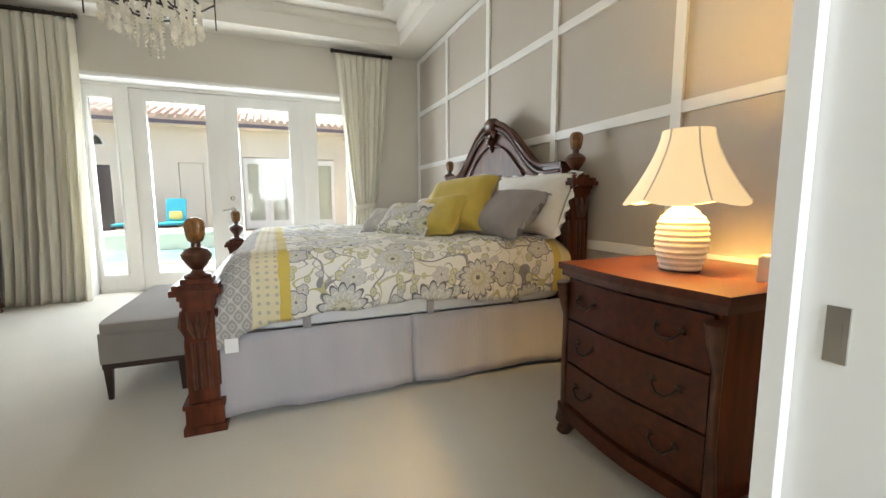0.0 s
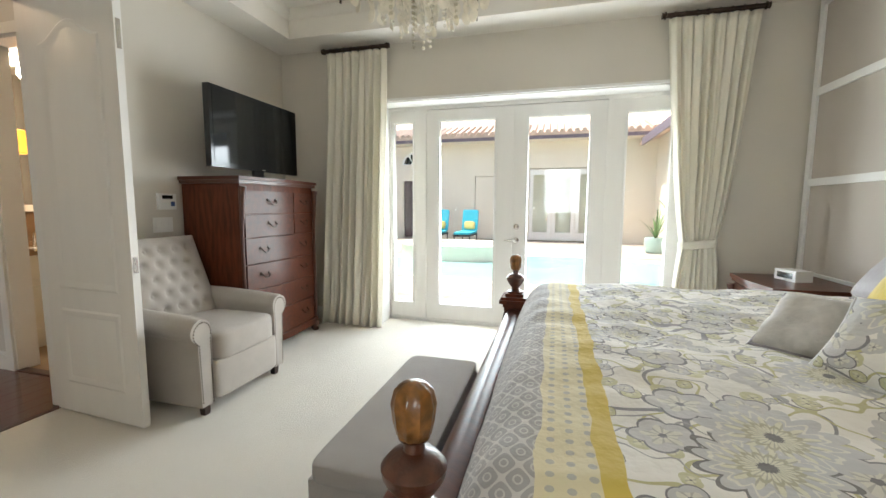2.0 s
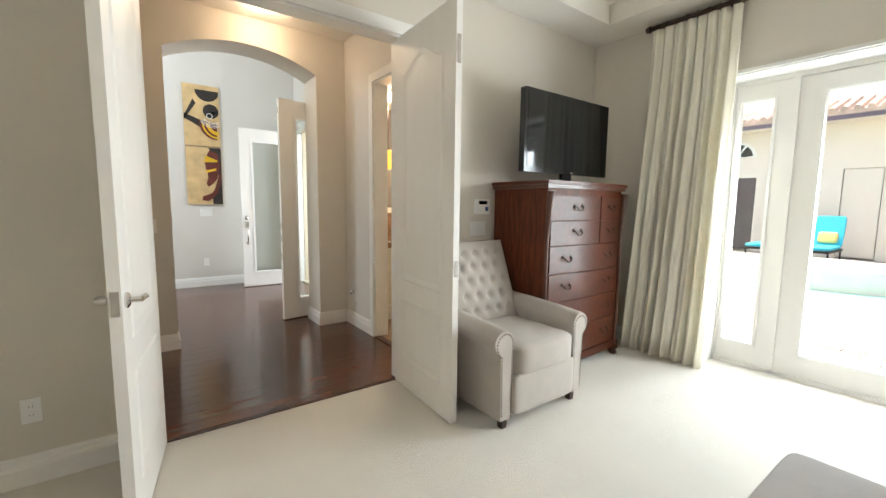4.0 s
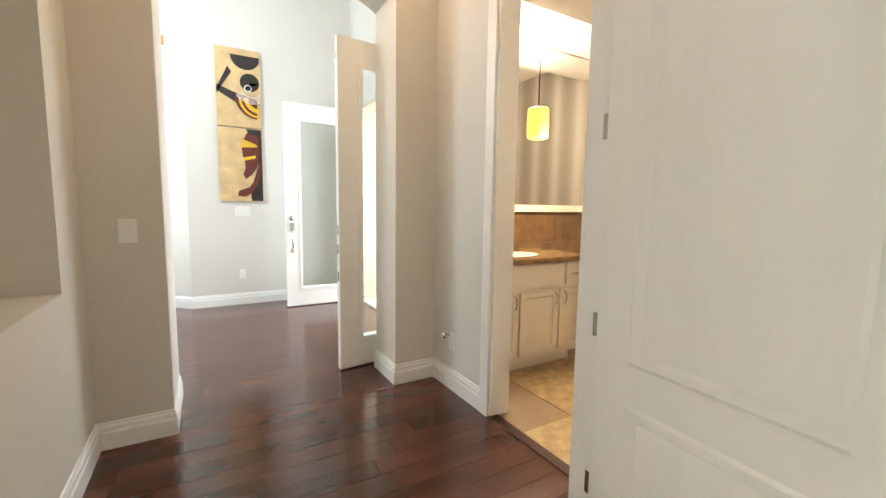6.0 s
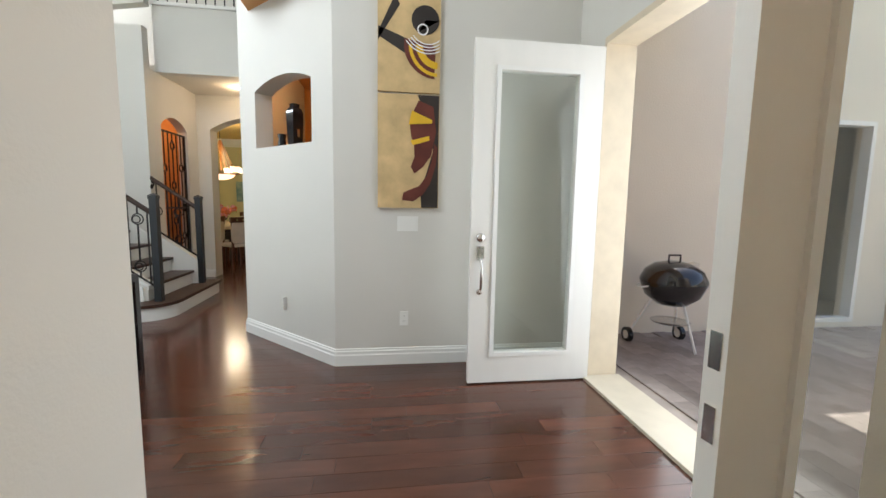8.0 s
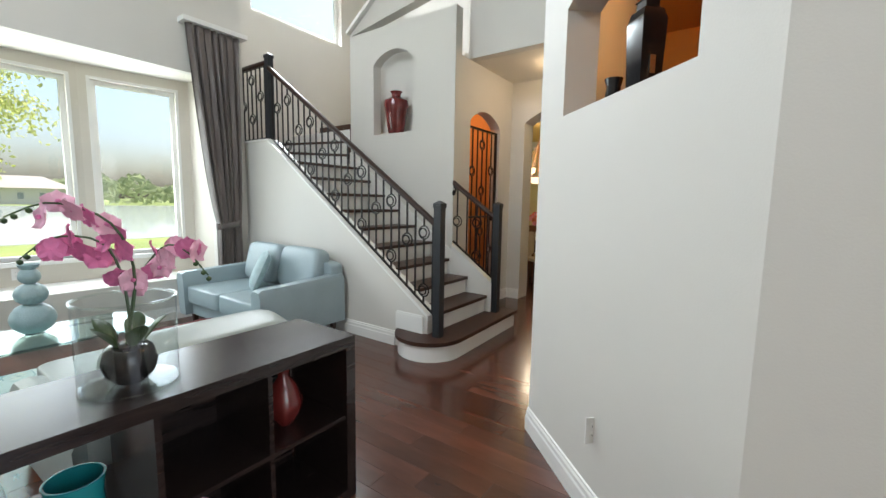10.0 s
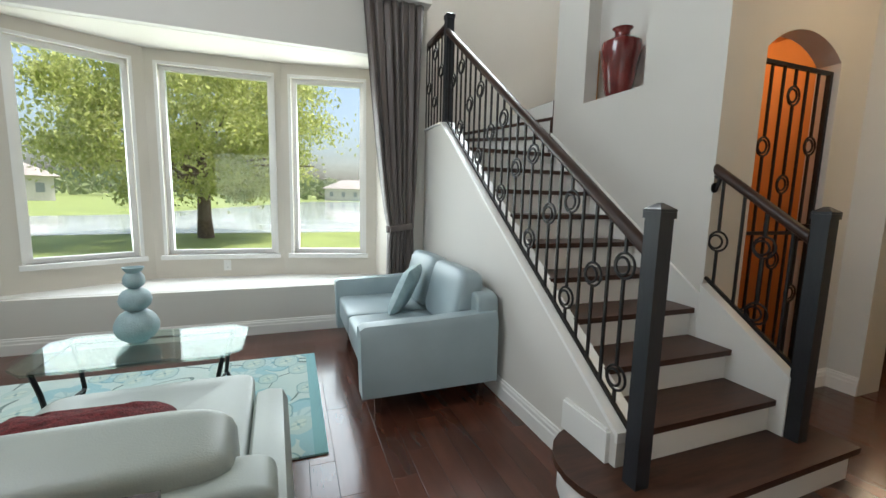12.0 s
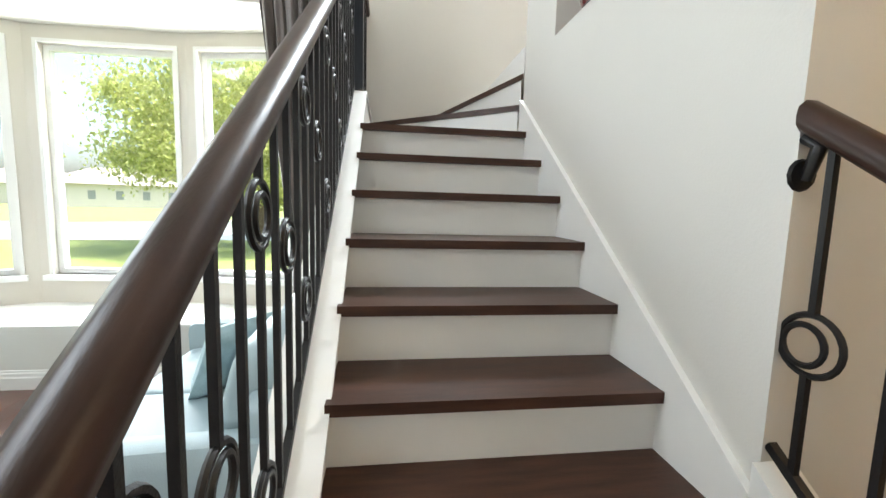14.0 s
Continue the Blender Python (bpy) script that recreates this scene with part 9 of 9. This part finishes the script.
for y0, y1, z0, z1 in ((TVY0, TVY0 + 0.05, 0.02, 2.3), (TVY0 + 1.55, TVY0 + 1.6, 0.02, 2.3), (TVY0 + 0.05, TVY0 + 1.55, 0.02, 0.07), (TVY0 + 0.05, TVY0 + 1.55, 2.25, 2.3)):
    bm = BM(); box(bm, -8.30, y0, z0, -8.19, y1, z1); part("window_frame", bm, M_TRIM, tvf, "", 0.004)
# television room seen through a door on the west wing
tw = thing("television_room", pose(0, 0, 0), "family room with built-in shelves and television, seen through glass", "room", kind="structure")
bm = BM(); box(bm, -12.0, 6.2, -0.05, -11.9, 9.2, 3.0), box(bm, -12.0, 6.1, -0.05, -8.4, 6.2, 3.0), box(bm, -12.0, 9.2, -0.05, -8.4, 9.3, 3.0), box(bm, -12.0, 6.1, 3.0, -8.4, 9.3, 3.1); part("walls", bm, M_WALL, tw)
bm = BM(); box(bm, -12.0, 6.1, -0.12, -8.4, 9.3, -0.04); part("floor", bm, M_CARPET, tw)
bm = BM()
for z in (0.9, 1.6, 2.2):
    box(bm, -11.9, 6.25, z, -11.5, 9.15, z + 0.04)
for y in (6.25, 6.95, 8.45, 9.1):
    box(bm, -11.9, y, 0.0, -11.5, y + 0.05, 2.5)
part("shelves", bm, M_TRIM, tw, "built-in white shelves")
bm = BM(); box(bm, -11.48, 7.1, 1.0, -11.42, 8.4, 1.75); part("television", bm, M_SCREEN, tw)
bm = BM(); box(bm, -11.4, 6.5, 0.0, -11.0, 7.0, 0.85); part("cabinet", bm, M_CHERRY, tw)
# plants by the garden wall
def planter(x, y, s, seed):
    p = thing("potted_plant", pose(x, y, -0.05), "spiky green plant in a pale glazed pot", "plant", "plants by the garden wall")
    bm = BM(); lathe(bm, [(0.16 * s, 0), (0.24 * s, 0.05), (0.28 * s, 0.35 * s), (0.25 * s, 0.42 * s), (0.0, 0.40 * s)], 20); part("pot", bm, material("celadon_glaze", (0.34, 0.45, 0.40), 0.3, vary=0.1), p)
    rg = random.Random(seed)
    for i in range(16):
        a, L, up = rg.uniform(0, 6.28), rg.uniform(0.4, 0.7) * s, rg.uniform(0.3, 0.8) * s
        bm = BM(); grid(bm, lambda u, v: Vector((L * u * math.cos(a) - 0.03 * s * (2 * v - 1) * (1 - u) * math.sin(a), L * u * math.sin(a) + 0.03 * s * (2 * v - 1) * (1 - u) * math.cos(a), 0.40 * s + up * math.sin(u * 2.0))), 6, 2); part("leaf", bm, material("agave_leaf", (0.12, 0.20, 0.07), 0.5, vary=0.2) if i == 0 and seed == 1 else bpy.data.materials["agave_leaf"], p)
for i, (x, y, s) in enumerate(((3.0, 14.6, 1.1), (3.1, 12.8, 1.3), (3.3, 11.4, 1.0), (3.4, 10.4, 0.9), (-7.6, 15.8, 1.0))):
    planter(x, y, s, i + 1)

# ---- floor pieces ----
def island_vary(mt, lo, hi):
    """Lightness varied from piece to piece of a joined mesh."""
    nt = mt.node_tree
    b = nt.nodes["Principled BSDF"]
    src = b.inputs["Base Color"].links[0].from_socket
    g = nt.nodes.new("ShaderNodeNewGeometry")
    r = nt.nodes.new("ShaderNodeMapRange")
    r.inputs["To Min"].default_value, r.inputs["To Max"].default_value = lo, hi
    nt.links.new(g.outputs["Random Per Island"], r.inputs["Value"])
    h = nt.nodes.new("ShaderNodeHueSaturation")
    nt.links.new(src, h.inputs["Color"]), nt.links.new(r.outputs["Result"], h.inputs["Value"])
    nt.links.new(h.outputs["Color"], b.inputs["Base Color"])
    return mt
PLANK = dict(rough=0.21, vary=0.24, scale=2.5, bump=0.012, bump_scale=30, stretch=(4, 0.8, 1), coat=0.2)
M_PLANK = material("red_brown_plank", (0.092, 0.031, 0.018), rand=0.32, **PLANK)
M_PLANK2 = island_vary(material("red_brown_planks_far", (0.085, 0.030, 0.018), **PLANK), 0.68, 1.32)
PW, PH = 0.127, 0.004
def plank_verts(x, y, w, L, z0, z1, g=0.0006, c=0.0010):
    x0, x1, y0, y1 = x + g, x + w - g, y + g, y + L - g
    v = [(x0, y0, z0), (x1, y0, z0), (x1, y1, z0), (x0, y1, z0), (x0, y0, z1 - c * 0.5), (x1, y0, z1 - c * 0.5), (x1, y1, z1 - c * 0.5), (x0, y1, z1 - c * 0.5), (x0 + c, y0 + c, z1), (x1 - c, y0 + c, z1), (x1 - c, y1 - c, z1), (x0 + c, y1 - c, z1)]
    f = [(0, 1, 5, 4), (1, 2, 6, 5), (2, 3, 7, 6), (3, 0, 4, 7), (4, 5, 9, 8), (5, 6, 10, 9), (6, 7, 11, 10), (7, 4, 8, 11), (8, 9, 10, 11)]
    return v, f
shared = {}
def piece_mesh(w, L, mat, z0, z1):
    key = (w, L, mat.name)
    if key not in shared:
        me = bpy.data.meshes.new("piece")
        v, f = plank_verts(0, 0, w, L, z0, z1)
        me.from_pydata(v, [], f)
        me.materials.append(mat)
        shared[key] = me
    return shared[key]
rg = random.Random(21)
jv, jf, made = [], [], 0
x = -11.58
row = 0
while x < XW - 0.04:
    y = LIV_S - rg.uniform(0, 0.9)
    w = min(PW, XW - 0.036 - x)
    while y < FOY_N:
        L = rg.choice((0.6, 0.8, 1.0, 1.2, 1.4))
        hall = x + PW > -4.9
        ya, yb = max(y, HALL_S if hall else LIV_S), min(y + L, HALL_N if hall else FOY_N + 0.01)
        if yb - ya > 0.05:
            near = -9.2 < x < -2.8 and -0.3 < (ya + yb) / 2 and made < 295 and w == PW and yb - ya == L
            if near:
                ob = new("plank", piece_mesh(PW, L, M_PLANK, -PH, 0.0))
                ob.location = (x, y, 0)
                ob.parent = floor_foyer
                made += 1
            else:
                v, f = plank_verts(x, ya, w, yb - ya, -PH, 0.0)
                k = len(jv)
                jv += v
                jf += [tuple(i + k for i in q) for q in f]
        y += L
    x += PW
    row += 1
# the dining room floor goes on in the same boards
x = DX
while x < -11.6:
    y = DY0 - rg.uniform(0, 0.9)
    while y < DY1:
        L = rg.choice((0.8, 1.0, 1.2, 1.4))
        v, f = plank_verts(x, max(y, DY0), min(PW, -11.6 - x), min(y + L, DY1) - max(y, DY0), -PH, 0.0) if min(y + L, DY1) - max(y, DY0) > 0.05 else ([], [])
        k = len(jv)
        jv += v
        jf += [tuple(i + k for i in q) for q in f]
        y += L
    x += PW
me = bpy.data.meshes.new("planks"); me.from_pydata(jv, [], jf); me.materials.append(M_PLANK2)
pj = new("far_planks", me); pj.parent = floor_foyer
tagged(pj, "dark red-brown boards further off", kind="stuff")
# powder room tiles
M_TILE = material("travertine_tile", (0.58, 0.43, 0.22), 0.32, color2=(0.30, 0.19, 0.085), scale=11, bump=0.04, rand=0.06, detail=9)
for i in range(5):
    for j in range(6):
        tx, ty = BX0 + 0.01 + 0.42 * i, 3.83 + 0.42 * j
        if tx + 0.42 > BX1 + 0.25 or ty + 0.42 > BY1 + 0.25 or (j == 0 and tx < -3.8):
            continue
        ob = new("tile", piece_mesh(min(0.4195, BX1 - tx), min(0.4195, BY1 - ty), M_TILE, -0.003, 0.002)); ob.location = (tx, ty, 0); ob.parent = floor_bath
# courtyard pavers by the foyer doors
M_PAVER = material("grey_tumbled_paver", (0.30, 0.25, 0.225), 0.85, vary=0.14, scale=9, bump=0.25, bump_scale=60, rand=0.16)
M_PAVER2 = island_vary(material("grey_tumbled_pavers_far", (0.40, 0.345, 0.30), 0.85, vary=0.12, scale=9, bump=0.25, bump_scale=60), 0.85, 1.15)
patio_ob = bpy.data.objects["patio"]
jv, jf, made = [], [], 0
for j in range(92):
    for i in range(46):
        px, py = -8.19 + 0.30 * i + (0.15 if j % 2 else 0), FOY_N + 0.43 + 0.15 * j
        if px > 5.2 or py > 17.6:
            continue
        if px < -4.7 and py < 7.0 and made < 280:
            ob = new("paver", piece_mesh(0.30, 0.15, M_PAVER, -0.05, -0.038)); ob.location = (px, py, 0); ob.parent = patio_ob
            made += 1
        elif py > 6.15 and not (-4.2 < px < 2.9 and 8.6 < py < 12.9):
            v, f = plank_verts(px, py, 0.30, 0.15, -0.05, -0.038, 0.003, 0.005)
            k = len(jv)
            jv += v
            jf += [tuple(q0 + k for q0 in q) for q in f]
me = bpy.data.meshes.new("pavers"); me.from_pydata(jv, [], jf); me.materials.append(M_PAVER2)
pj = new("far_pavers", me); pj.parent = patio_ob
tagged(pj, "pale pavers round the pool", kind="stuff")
